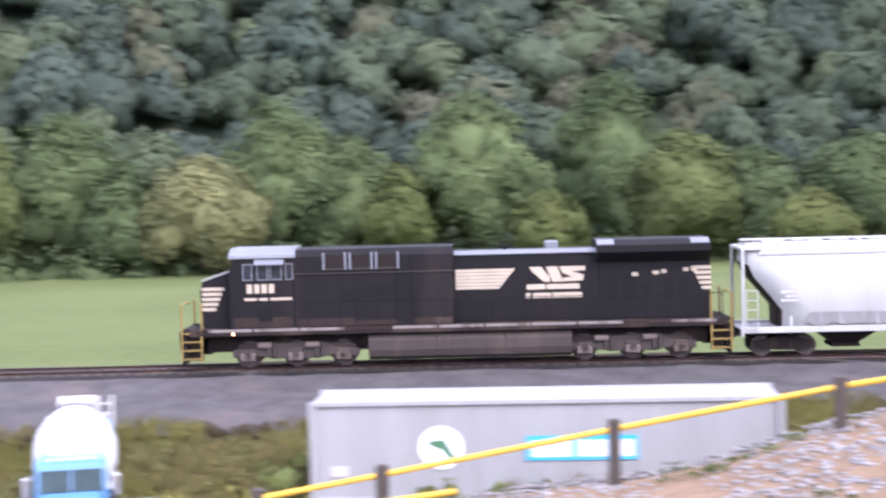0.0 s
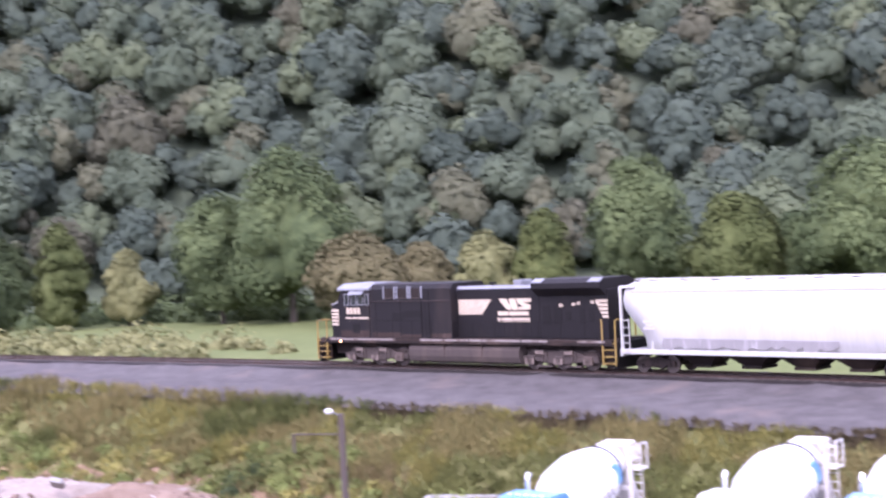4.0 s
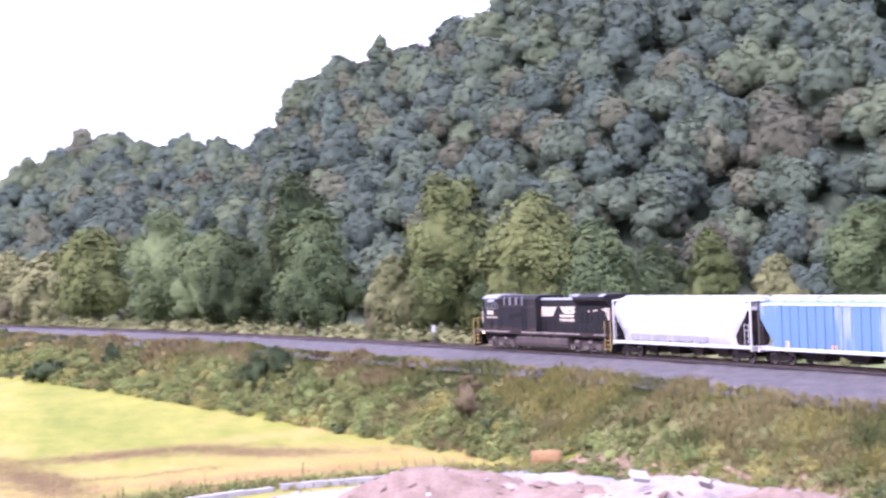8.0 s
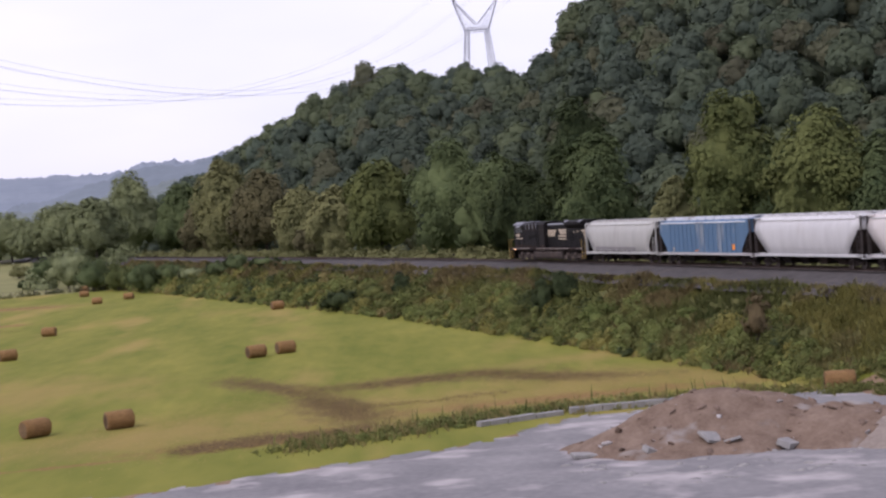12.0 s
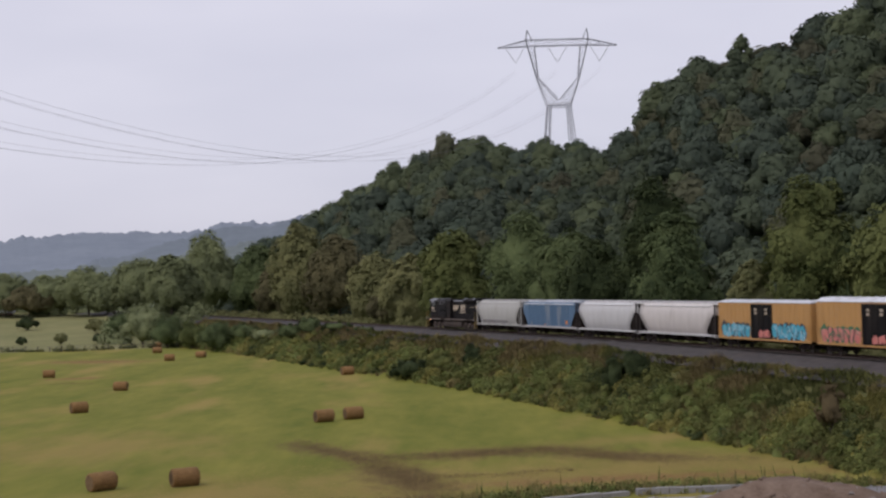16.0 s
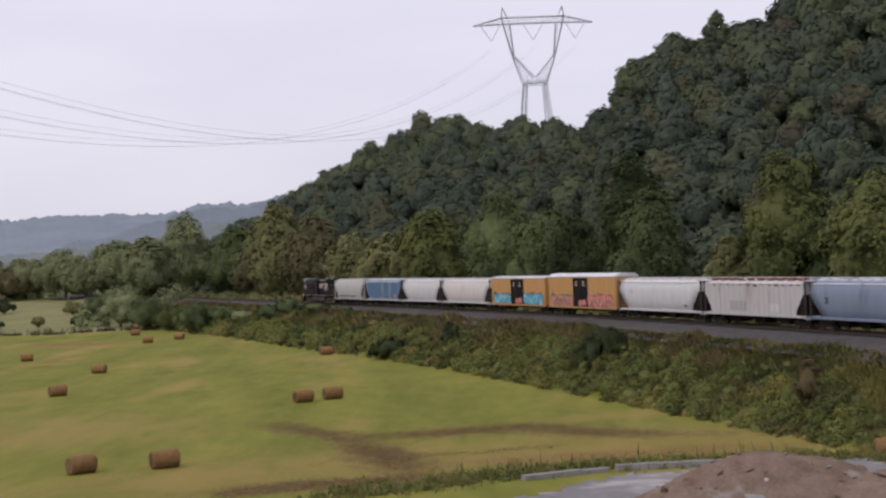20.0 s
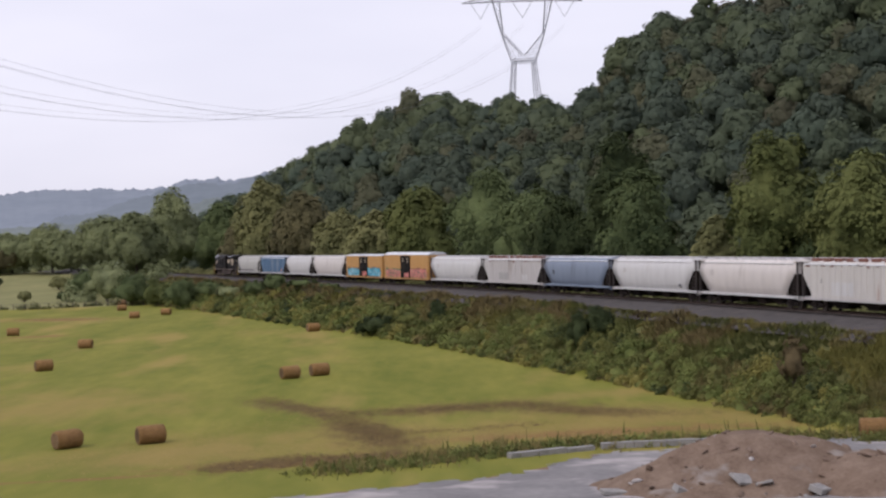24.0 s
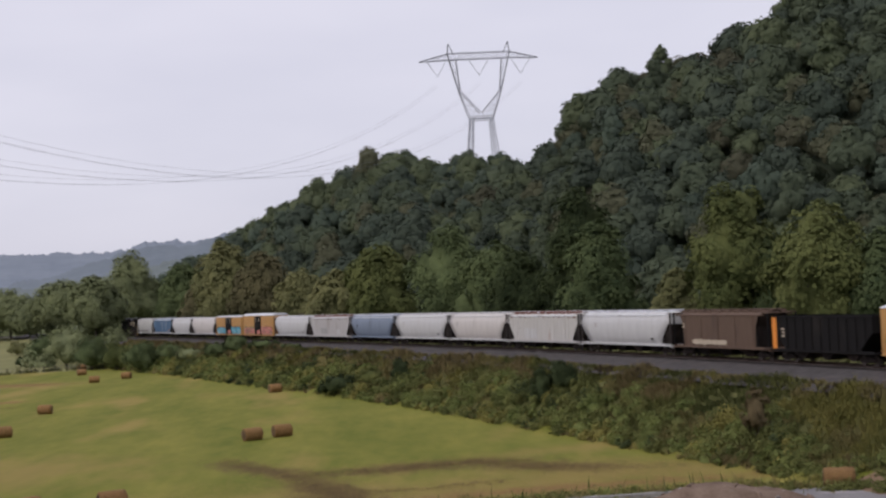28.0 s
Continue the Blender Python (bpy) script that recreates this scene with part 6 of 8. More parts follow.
# ---- the yard before the bank ----
def build_lot():
    gx, gy = np.arange(-70, 52, 0.7), np.arange(-34, 93, 0.7)
    X, Y = np.meshgrid(gx, gy)
    Z = ground_z(X, Y) + 0.05
    nx = len(gx)
    i = (np.arange(len(gy) - 1)[:, None] * nx + np.arange(nx - 1)[None]).ravel()
    tris = np.concatenate([np.stack([i, i + 1, i + nx + 1], 1), np.stack([i, i + nx + 1, i + nx], 1)])
    c = np.stack([X, Y], -1).reshape(-1, 2)[tris].mean(1)
    s, off = track_frame(c[:, 0], c[:, 1])
    keep = (c[:, 1] < np.interp(c[:, 0], EDGE_X, EDGE_Y) + 0.5 * np.sin(c[:, 0] * 1.7) + 0.4 * np.sin(c[:, 0] * 4.3 + 1)) & (off < -17.0) & (np.hypot(c[:, 0], c[:, 1]) > 27) & ~((c[:, 1] < 9) & (c[:, 0] > 4) & (np.hypot(c[:, 0], c[:, 1]) < 42.5))
    tagged(tri_mesh("yard_pavement", np.stack([X, Y, Z], -1).reshape(-1, 3), tris[keep], M_LOT), "grey gravel yard with wet and dusty patches", "yard", kind="structure")


build_lot()


def fractal(n, rg, cells=(4, 8, 16, 32), fall=0.55):
    """Uneven ground, -1 to 1: random swellings at several sizes."""
    out, amp = np.zeros((n, n)), 1.0
    for c in cells:
        g = rg.uniform(-1, 1, (c + 2, c + 2))
        u = np.linspace(0, c, n, endpoint=False)
        i = u.astype(int)
        a = (u - i) ** 2 * (3 - 2 * (u - i))
        row = g[i] * (1 - a)[:, None] + g[i + 1] * a[:, None]
        out += amp * (row[:, i] * (1 - a) + row[:, i + 1] * a)
        amp *= fall
    return out


CLODS = []


def pile(name, cx, cy, rx, ry, high, material, label, turn=0.0, seed=1, rough=0.5, n=96):
    """A heap of dug earth: a tipped mound with slumps, clods and broken lumps on it."""
    rg = np.random.default_rng(seed)
    u = np.linspace(-1.15, 1.15, n)
    U, V = np.meshgrid(u, u)
    warp = fractal(n, rg, (3, 6, 12)) * 0.16
    r = np.hypot(U, V) * (1 + warp)
    Z = high * np.clip(1.02 - r**1.5, -0.2, 0.9) * (1 + 0.16 * fractal(n, rg, (4, 8))) + fractal(n, rg, (10, 20, 40), 0.6) * rough * 0.30 * np.clip(1.25 - r, 0, 1)
    c, s = math.cos(radians(turn)), math.sin(radians(turn))
    X, Y = cx + U * rx * c - V * ry * s, cy + U * rx * s + V * ry * c
    Z = Z + ground_z(X, Y) - 0.05
    i = (np.arange(n - 1)[:, None] * n + np.arange(n - 1)[None]).ravel()
    tris = np.concatenate([np.stack([i, i + 1, i + n + 1], 1), np.stack([i, i + n + 1, i + n], 1)])
    ob = tri_mesh(name, np.stack([X, Y, Z], -1).reshape(-1, 3), tris, material)
    ob.data.polygons.foreach_set("use_smooth", [True] * len(ob.data.polygons))
    k = rg.choice(np.flatnonzero((r < 0.98).ravel()), int(26 * rx))
    CLODS.append(np.stack([X.ravel()[k], Y.ravel()[k], Z.ravel()[k]], 1))
    return tagged(ob, label, "earth mound", "earth mounds of the yard")


pile("spoil_mound", 16.4, 74.5, 7.8, 5.4, 2.5, M_EARTH, "brown heap of dug earth at the yard's edge", 12, 3)
pile("spoil_mound", 21.5, 72.5, 6.5, 5.0, 1.8, M_EARTH, "brown heap of dug earth beside a larger one", -15, 4)
M_PALE = shader("pale_spoil", (0.155, 0.122, 0.098), (0.300, 0.255, 0.215), scale=0.8, rough=1.0, bump=1.0, dirt=(0.40, 0.37, 0.34), dirt_at=0.6, dirt_scale=0.7)
pile("spoil_mound", 26.8, 71.0, 6.5, 5.0, 1.8, M_PALE, "pale heap of earth and broken concrete", 10, 5)
pile("spoil_mound", 30.5, 66.0, 5.6, 4.2, 1.3, M_EARTH, "brown heap of earth sloping towards the bank", -35, 6)
pile("spoil_mound", 32.0, 59.5, 2.8, 2.2, 0.8, M_EARTH, "low heap of spoil near the bank", -35, 7)


def rubble(n, x0, x1, y0, y1, size, seed, name, label, material, lift=0.0):
    rg = np.random.default_rng(seed)
    bv, bt = ball(1)
    low = bt
    vs, ts = [], []
    for i in range(n):
        x, y = rg.uniform(x0, x1), rg.uniform(y0, y1)
        r = size * rg.uniform(0.4, 1.3)
        w = bv * rg.uniform(0.6, 1.2, (len(bv), 1)) * r * [1.2, 0.9, 0.45]
        a = rg.uniform(0, 6.3)
        c, s = math.cos(a), math.sin(a)
        vs.append(np.stack([w[:, 0] * c - w[:, 1] * s + x, w[:, 0] * s + w[:, 1] * c + y, w[:, 2] + float(ground_z(x, y)) + lift], 1))
        ts.append(low + i * len(bv))
    return tagged(tri_mesh(name, np.concatenate(vs), np.concatenate(ts), material), label, "rubble", kind="stuff")


M_RUBBLE = shader("grey_rubble", (0.15, 0.138, 0.130), (0.32, 0.30, 0.285), scale=2.0, rough=0.95, island=0.5)
rubble(2300, 32, 41.8, -12, 6, 0.13, 5, "terrace_rubble", "broken grey concrete and stones on the terrace", M_RUBBLE)
rubble(120, 8, 27, 62, 71, 0.26, 6, "yard_rubble", "scattered concrete lumps at the foot of the earth piles", M_CONC)
rubble(90, 30, 37, 48, 60, 0.3, 8, "bank_rubble", "stones and lumps along the foot of the bank", M_EARTH)


def strew(name, spots, s0, s1, material, label, seed, flat=0.6):
    """Clods and broken pieces lying on the heaps, each with its own tilt."""
    rg = np.random.default_rng(seed)
    bv, bt = ball(1)
    k = len(spots)
    w = bv[None] * rg.uniform(0.6, 1.25, (k, len(bv), 1)) * (s0 + (s1 - s0) * rg.uniform(0, 1, k) ** 3)[:, None, None] * np.stack([rg.uniform(0.8, 1.7, k), rg.uniform(0.6, 1.1, k), flat * rg.uniform(0.6, 1.3, k)], 1)[:, None]
    a = rg.uniform(0, 6.3, k)[:, None]
    x, y = w[..., 0] * np.cos(a) - w[..., 1] * np.sin(a), w[..., 0] * np.sin(a) + w[..., 1] * np.cos(a)
    tilt = rg.uniform(-0.7, 0.7, (k, 2, 1))
    v = np.stack([x, y, w[..., 2] + x * tilt[:, 0] + y * tilt[:, 1]], -1) + spots[:, None]
    return tagged(tri_mesh(name, v.reshape(-1, 3), (bt[None] + (np.arange(k) * len(bv))[:, None, None]).reshape(-1, 3), material), label, "rubble", kind="stuff")


spots = np.concatenate(CLODS)
strew("earth_clods", spots[::2], 0.05, 0.30, shader("clod_earth", (0.07, 0.047, 0.034), (0.22, 0.155, 0.115), scale=1.5, rough=1.0, island=0.7), "brown clods of earth lying on the heaps", 11)
strew("broken_concrete", spots[1::5], 0.04, 0.30, shader("broken_concrete", (0.20, 0.185, 0.175), (0.46, 0.43, 0.41), scale=2, rough=0.95, island=0.6), "pale broken concrete pieces on the heaps", 12, 0.4)


def slab(x, y, z, sx, sy, sz, rx, ry, rz):
    bm = B()
    box(bm, -sx / 2, sx / 2, -sy / 2, sy / 2, -sz / 2, sz / 2, 0.04)
    ob = part("concrete_slab", bm, M_CONC)
    ob.matrix_basis = pose(x, y, z, rx, ry, rz)
    tagged(ob, "tilted broken concrete slab lying on the earth pile", "slab", "broken slabs")


for p in ((15.2, 70.4, -4.2, 1.5, 0.9, 0.16, 25, 10, 30), (16.0, 70.0, -4.4, 1.2, 0.8, 0.14, -15, 20, 70), (14.6, 70.8, -4.55, 1.1, 0.8, 0.15, 12, -18, 10), (18.3, 69.2, -4.55, 1.0, 0.7, 0.3, 20, 5, 50), (12.2, 70.2, -4.6, 0.9, 0.6, 0.3, 10, 25, 20), (9.2, 71.5, -4.75, 1.3, 0.7, 0.2, 5, 5, 15), (25.5, 69.0, -2.9, 0.9, 0.7, 0.25, 30, 10, 5), (28.2, 67.4, -3.2, 1.0, 0.6, 0.25, 15, 25, 60)):
    slab(*p)


def low_wall(x0, y0, x1, y1, n, high, thick, label, z_off=0.0):
    """A run of concrete blocks, each lifted a little unevenly."""
    ang = math.degrees(math.atan2(y1 - y0, x1 - x0))
    long = math.hypot(x1 - x0, y1 - y0) / n
    w = thing("block_wall", label, "wall")
    for i in range(n):
        u = (i + 0.5) / n
        x, y = x0 + (x1 - x0) * u, y0 + (y1 - y0) * u
        bm = B()
        box(bm, -long / 2 + 0.02, long / 2 - 0.02, -thick / 2, thick / 2, -0.15, high, 0.03)
        ob = part("block", bm, M_CONC, w)
        ob.matrix_basis = pose(x, y, float(ground_z(x, y)) + z_off + RNG.uniform(-0.03, 0.03), 0, RNG.uniform(-1, 1), ang + RNG.uniform(-1.2, 1.2))


low_wall(10.9, 90.6, 18.8, 91.2, 4, 0.30, 0.45, "low weathered concrete wall between yard and field", 0.1)
low_wall(5.2, 87.6, 10.4, 90.3, 3, 0.30, 0.5, "sunken concrete kerb overgrown with weeds")
low_wall(38.6, 42.5, 44.0, 14.5, 18, 0.72, 0.6, "row of grey concrete blocks behind the parked trucks")



def terrace_weeds():
    n = 130
    x, y = RNG.uniform(28, 41, n), RNG.uniform(-13, 6, n)
    keep = (np.sin(x * 0.9 + 1) * np.sin(y * 0.7) > 0.1)
    x, y = x[keep], y[keep]
    n = len(x)
    r = RNG.uniform(0.12, 0.42, n)
    c = np.stack([x, y, ground_z(x, y)], 1)
    per = 60
    pick = np.repeat(np.arange(n), per)
    q = RNG.normal(0, 1, (n * per, 3))
    q[:, 2] = np.abs(q[:, 2]) + 0.1
    q /= np.linalg.norm(q, axis=1, keepdims=True)
    p = c[pick] + q * (r[pick] * RNG.uniform(0.3, 1.15, n * per))[:, None] * [1.5, 1.5, 0.8]
    joined("terrace_weeds", [leaf_quads(p, q, 0.10, 0.5)], "yel", "low yellow-green weeds on the rubble terrace")


terrace_weeds()
M_WATER = shader("pale_washout_water", (0.36, 0.42, 0.34), (0.46, 0.50, 0.42), scale=0.8, rough=0.25)


def build_basin():
    t = thing("washout_basin", "concrete washout basin with pale green settled water", "basin")
    corners = [(31.0, 45.5), (37.2, 50.5), (41.0, 45.2), (34.8, 40.0)]
    bm = B()
    vs = [bm.verts.new((x, y, -3.42)) for x, y in corners]
    bm.faces.new(vs)
    bmesh.ops.extrude_face_region(bm, geom=bm.faces[:])
    bmesh.ops.translate(bm, verts=bm.verts[:4], vec=(0, 0, -0.2))
    bmesh.ops.recalc_face_normals(bm, faces=bm.faces)
    part("water", bm, M_WATER, t)
    for (x0, y0), (x1, y1) in zip(corners, corners[1:] + corners[:1]):
        bm = B()
        half = math.hypot(x1 - x0, y1 - y0) / 2
        box(bm, -half, half, -0.16, 0.16, -0.8, 0.5, 0.03)
        ob = part("basin_wall", bm, M_CONC, t)
        ob.matrix_basis = pose((x0 + x1) / 2, (y0 + y1) / 2, -3.8, 0, 0, math.degrees(math.atan2(y1 - y0, x1 - x0)))


build_basin()


def lamp_pole():
    t = thing("lamp_pole", "dark wooden pole with a small white yard lamp", "lamp pole")
    x, y = 30.4, 46.5
    z0 = float(ground_z(x, y))
    t.location = (x, y, z0)
    top = H - 55.5 * math.tan(radians(6.62)) - z0
    bm = B()
    bar(bm, (0, 0, -0.3), (0, 0, top), 0.15, 12, 0.11)
    part("pole", bm, M_WOODPOLE, t)
    bm = B()
    bar(bm, (0, 0, top - 0.75), (-1.35, 1.15, top - 0.68), 0.03, 8)
    bar(bm, (-1.35, 1.15, top - 0.68), (-1.35, 1.15, top - 1.35), 0.05, 8)
    part("side_bracket", bm, M_WOODPOLE, t, "thin bracket with a hanging rod")
    bm = B()
    bar(bm, (0, 0, top - 0.1), (-0.3, 0.25, top + 0.1), 0.025, 8)
    part("lamp_arm", bm, M_STEEL, t)
    bm = B()
    bmesh.ops.create_uvsphere(bm, u_segments=12, v_segments=8, radius=0.16, matrix=Matrix.Translation((-0.34, 0.28, top + 0.1)) @ Matrix.Diagonal((1, 1, 0.7, 1)))
    soft_part("lamp_head", bm, P_WHITE, t, "white lamp head")
    bm = B()
    box(bm, -0.12, 0.12, 0.1, 0.22, 1.0, 1.5, 0.02)
    part("meter_box", bm, M_STEEL, t)


lamp_pole()

# ---- mixer trucks ----
T_BLUE = paint("truck_blue", (0.10, 0.24, 0.42), 0.35, (0.18, 0.25, 0.34), 0.68, 1.0)
T_WHITE = paint("truck_white", (0.66, 0.66, 0.65), 0.3, (0.5, 0.46, 0.4), 0.7, 1.0)
T_DRUM = paint("drum_white", (0.66, 0.66, 0.65), 0.45, (0.56, 0.53, 0.48), 0.68, 1.2, (1, 1, 1))
T_BOX = paint("container_grey_white", (0.30, 0.30, 0.295), 0.6, (0.25, 0.235, 0.22), 0.68, 0.8)
T_GREYW = paint("dusty_rear_frame", (0.55, 0.53, 0.50), 0.6, (0.36, 0.32, 0.28), 0.58, 1.5)
T_TYRE = shader("tyre_rubber", (0.018, 0.017, 0.017), (0.05, 0.047, 0.045), scale=4, rough=0.9)
T_CHROME = shader("chrome", (0.55, 0.56, 0.58), (0.75, 0.76, 0.78), rough=0.2, metal=1.0)
T_GRILLE = shader("dark_grille", (0.03, 0.03, 0.032), (0.08, 0.08, 0.082), rough=0.5)
T_SCREEN = shader("truck_windscreen", (0.020, 0.034, 0.036), (0.050, 0.075, 0.078), scale=1.6, rough=0.12)
T_SCREEN.node_tree.nodes["Principled BSDF"].inputs["Specular IOR Level"].default_value = 0.2
T_LENS = shader("lamp_lens", (0.6, 0.62, 0.64), (0.8, 0.8, 0.8), rough=0.15)


def turned(bm, rings, n=28):
    """A body of revolution about x: rings of (x, radius)."""
    loops = [[bm.verts.new((x, r * math.cos(k * 2 * math.pi / n), r * math.sin(k * 2 * math.pi / n))) for k in range(n)] for x, r in rings]
    for a, b in zip(loops, loops[1:]):
        for k in range(n):
            bm.faces.new((a[k], a[(k + 1) % n], b[(k + 1) % n], b[k]))
    bm.faces.new(loops[0][::-1])
    bm.faces.new(loops[-1])
    bmesh.ops.recalc_face_normals(bm, faces=bm.faces)
    return bm


def mixer_truck(colour, label):
    t = thing("mixer_truck", label, "truck", "mixer trucks parked in a row")
    bm = B()
    for y in (-0.42, 0.42):
        box(bm, -4.0, 4.3, y - 0.06, y + 0.06, 0.72, 1.0, 0.01)
    for x in (-3.6, -1.6, 0.4, 2.4):
        box(bm, x - 0.06, x + 0.06, -0.42, 0.42, 0.78, 0.94)
    part("frame", bm, T_GRILLE, t)
    bm = B()
    prism(bm, [(1.55, 0.95), (1.55, 2.55), (1.75, 2.74), (2.85, 2.74), (2.98, 2.62), (3.25, 1.95), (3.3, 0.95)], -0.97, 0.97)
    bmesh.ops.bevel(bm, geom=bm.edges[:], offset=0.05, segments=2, affect="EDGES")
    cab = part("cab", bm, colour, t)
    bm = B()
    prism(bm, [(3.05, 2.50), (3.27, 1.93), (3.29, 1.95), (3.07, 2.52)], -0.86, -0.03)
    part("windscreen", bm, T_SCREEN, cab)
    bm = B()
    prism(bm, [(3.05, 2.50), (3.27, 1.93), (3.29, 1.95), (3.07, 2.52)], 0.03, 0.86)
    part("windscreen", bm, T_SCREEN, cab)
    for s in (1, -1):
        bm = B()
        prism(bm, [(1.95, 1.90), (1.95, 2.48), (2.75, 2.48), (3.02, 1.90)], s * 0.965, s * 0.98)
        part("side_window", bm, T_SCREEN, cab)
        bm = B()
        box(bm, 3.0, 3.12, s * 1.12, s * 1.34, 1.75, 2.35, 0.03)
        mir = part("mirror", bm, T_CHROME, cab)
        bm = B()
        bar(bm, (3.0, s * 0.95, 2.35), (3.05, s * 1.22, 2.38), 0.015, 6)
        part("mirror_arm", bm, T_CHROME, mir)
        bm = B()
        bar(bm, (3.0, s * 0.95, 1.75), (3.05, s * 1.22, 1.72), 0.015, 6)
        part("mirror_arm", bm, T_CHROME, mir)
        bm = B()
        box(bm, 1.65, 2.7, s * 0.965, s * 0.978, 1.05, 1.85, 0.005)
        part("door", bm, colour, cab)
    for y in (-0.6, -0.3, 0, 0.3, 0.6):
        bm = B()
        box(bm, 2.72, 2.85, y - 0.05, y + 0.05, 2.74, 2.79, 0.01)
        part("roof_marker", bm, T_LENS, cab)
    bm = B()
    prism(bm, [(3.2, 0.95), (3.2, 1.93), (3.35, 1.93), (4.45, 1.66), (4.58, 1.5), (4.6, 0.95)], -0.78, 0.78)
    bmesh.ops.bevel(bm, geom=bm.edges[:], offset=0.06, segments=2, affect="EDGES")
    hood = part("hood", bm, colour, t)
    bm = B()
    box(bm, 4.58, 4.64, -0.42, 0.42, 0.9, 1.52, 0.03)
    grille = part("grille", bm, T_GRILLE, hood)
    for i in range(6):
        bm = B()
        box(bm, 4.635, 4.65, -0.36 + i * 0.13, -0.30 + i * 0.13, 0.95, 1.47)
        part("grille_bar", bm, T_CHROME, grille)
    for s in (1, -1):
        bm = B()
        prism(bm, [(3.0, 0.95), (3.15, 1.28), (3.5, 1.42), (4.1, 1.42), (4.5, 1.22), (4.62, 0.8), (4.45, 0.8), (4.3, 1.05), (3.45, 1.1), (3.2, 0.9)], s * 0.76, s * 1.18)
        part("fender", bm, colour, hood)
        bm = B()
        box(bm, 4.55, 4.66, s * 0.8, s * 1.08, 0.95, 1.2, 0.04)
        part("headlight", bm, T_LENS, hood)
        bm = B()
        bar(bm, (1.4, s * 0.75 if s > 0 else -0.8, 1.0), (1.4, s * 0.8, 3.0), 0.08, 12)
        bar(bm, (1.4, s * 0.8, 2.98), (1.25, s * 0.8, 3.2), 0.08, 12)
        if s < 0:
            part("exhaust_pipe", bm, T_CHROME, t, "bright upright exhaust pipe")
        else:
            bm.free()
        bm = B()
        turned(bm, [(-0.62, 0.28), (-0.6, 0.33), (0.6, 0.33), (0.62, 0.28)], 18)
        tank = soft_part("fuel_tank", bm, T_WHITE, t)
        tank.location = (0.9, s * 0.95, 0.75)
    bm = B()
    box(bm, 4.62, 4.85, -1.15, 1.15, 0.5, 0.85, 0.05)
    part("bumper", bm, T_CHROME, t)

    def wheel(x, y, w):
        bm = B()
        turned(bm, [(-w / 2, 0.40), (-w / 2 + 0.04, 0.50), (w / 2 - 0.04, 0.50), (w / 2, 0.40), (w / 2 - 0.03, 0.30), (-w / 2 + 0.03, 0.30)], 22)
        o = part("wheel", bm, T_TYRE, t)
        o.matrix_basis = pose(x, y, 0.5, 0, 0, 90)
        bm = B()
        turned(bm, [(-w / 2 + 0.06, 0.29), (-0.05, 0.2), (0.05, 0.2), (w / 2 - 0.06, 0.29)], 16)
        part("rim", bm, T_WHITE, o)
    for s in (1, -1):
        wheel(3.85, s * 1.0, 0.3)
        for x in (-1.75, -3.1):
            wheel(x, s * 0.92, 0.56)
        bm = B()
        box(bm, -3.8, -0.9, s * 0.64, s * 1.2, 1.10, 1.17, 0.02)
        part("rear_fender", bm, T_GREYW, t)
    bm = B()
    turned(bm, [(0, 0.35), (0.06, 0.72), (0.5, 1.0), (1.15, 1.2), (2.25, 1.22), (3.1, 1.02), (4.0, 0.72), (4.35, 0.62), (4.4, 0.5)], 36)
    drum = soft_part("drum", bm, T_DRUM, t, "white mixing drum with faint mud streaks")
    drum.matrix_basis = Matrix.Translation((1.2, 0, 1.86)) @ pose(0, 0, 0, 0, -15, 180)
    bm = B()
    turned(bm, [(3.42, 0.94), (3.42, 0.97), (3.56, 0.92), (3.56, 0.89)], 30)
    part("drum_ring", bm, T_GRILLE, drum)
    for u, w, h in ((1.55, 0.08, 0.15), (1.82, 0.10, 0.15), (2.08, 0.08, 0.15)):
        bm = B()
        prism(bm, [(u - w, -h), (u - w * 0.2, -h), (u + w * 0.4, 0.0), (u + w, h), (u - w * 0.1, h)], 1.19, 1.242)
        o = part("drum_marking", bm, P_SCRAWL, drum, "dark painted shape")
        o.matrix_basis = pose(0, 0, 0, 184, 0, 0)
    bm = B()
    prism(bm, [(2.62, -0.30), (2.95, -0.34), (3.12, -0.05), (2.98, 0.30), (2.72, 0.36), (2.86, 0.1), (2.84, -0.12)], 1.02, 1.125)
    o = part("drum_emblem", bm, T_BLUE, drum, "teal-blue painted swirl")
    o.matrix_basis = pose(0, 0, 0, 166, 0, 0)
    bm = B()
    for s in (1, -1):
        box(bm, -2.95, -2.75, s * 0.85 - 0.07, s * 0.85 + 0.07, 1.0, 3.15, 0.02)
        bar(bm, (-3.9, s * 0.8, 1.0), (-2.9, s * 0.8, 2.6), 0.06, 8)
    box(bm, -2.97, -2.73, -0.9, 0.9, 2.0, 2.15, 0.02)
    part("rear_pedestal", bm, T_GREYW, t, "dusty rear drum frame")
    bm = B()
    prism(bm, [(-3.3, 2.95), (-3.0, 3.55), (-3.9, 3.62), (-3.8, 2.9)], -0.55, 0.55)
    part("charge_hopper", bm, T_GREYW, t)
    bm = B()
    prism(bm, [(-3.6, 2.6), (-3.9, 2.6), (-4.3, 1.2), (-4.1, 1.2)], -0.3, 0.3)
    part("chute", bm, T_GREYW, t)
    bm = B()
    for y in (0.68, 1.05):
        bar(bm, (-3.35, y, 1.1), (-3.35, y, 3.55), 0.03, 6)
    for i in range(8):
        bar(bm, (-3.35, 0.68, 1.3 + i * 0.3), (-3.35, 1.05, 1.3 + i * 0.3), 0.025, 6)
    part("ladder", bm, T_GREYW, t)
    bm = B()
    box(bm, -3.75, -3.0, 0.6, 1.12, 2.68, 2.74)
    deck = part("platform", bm, T_GREYW, t)
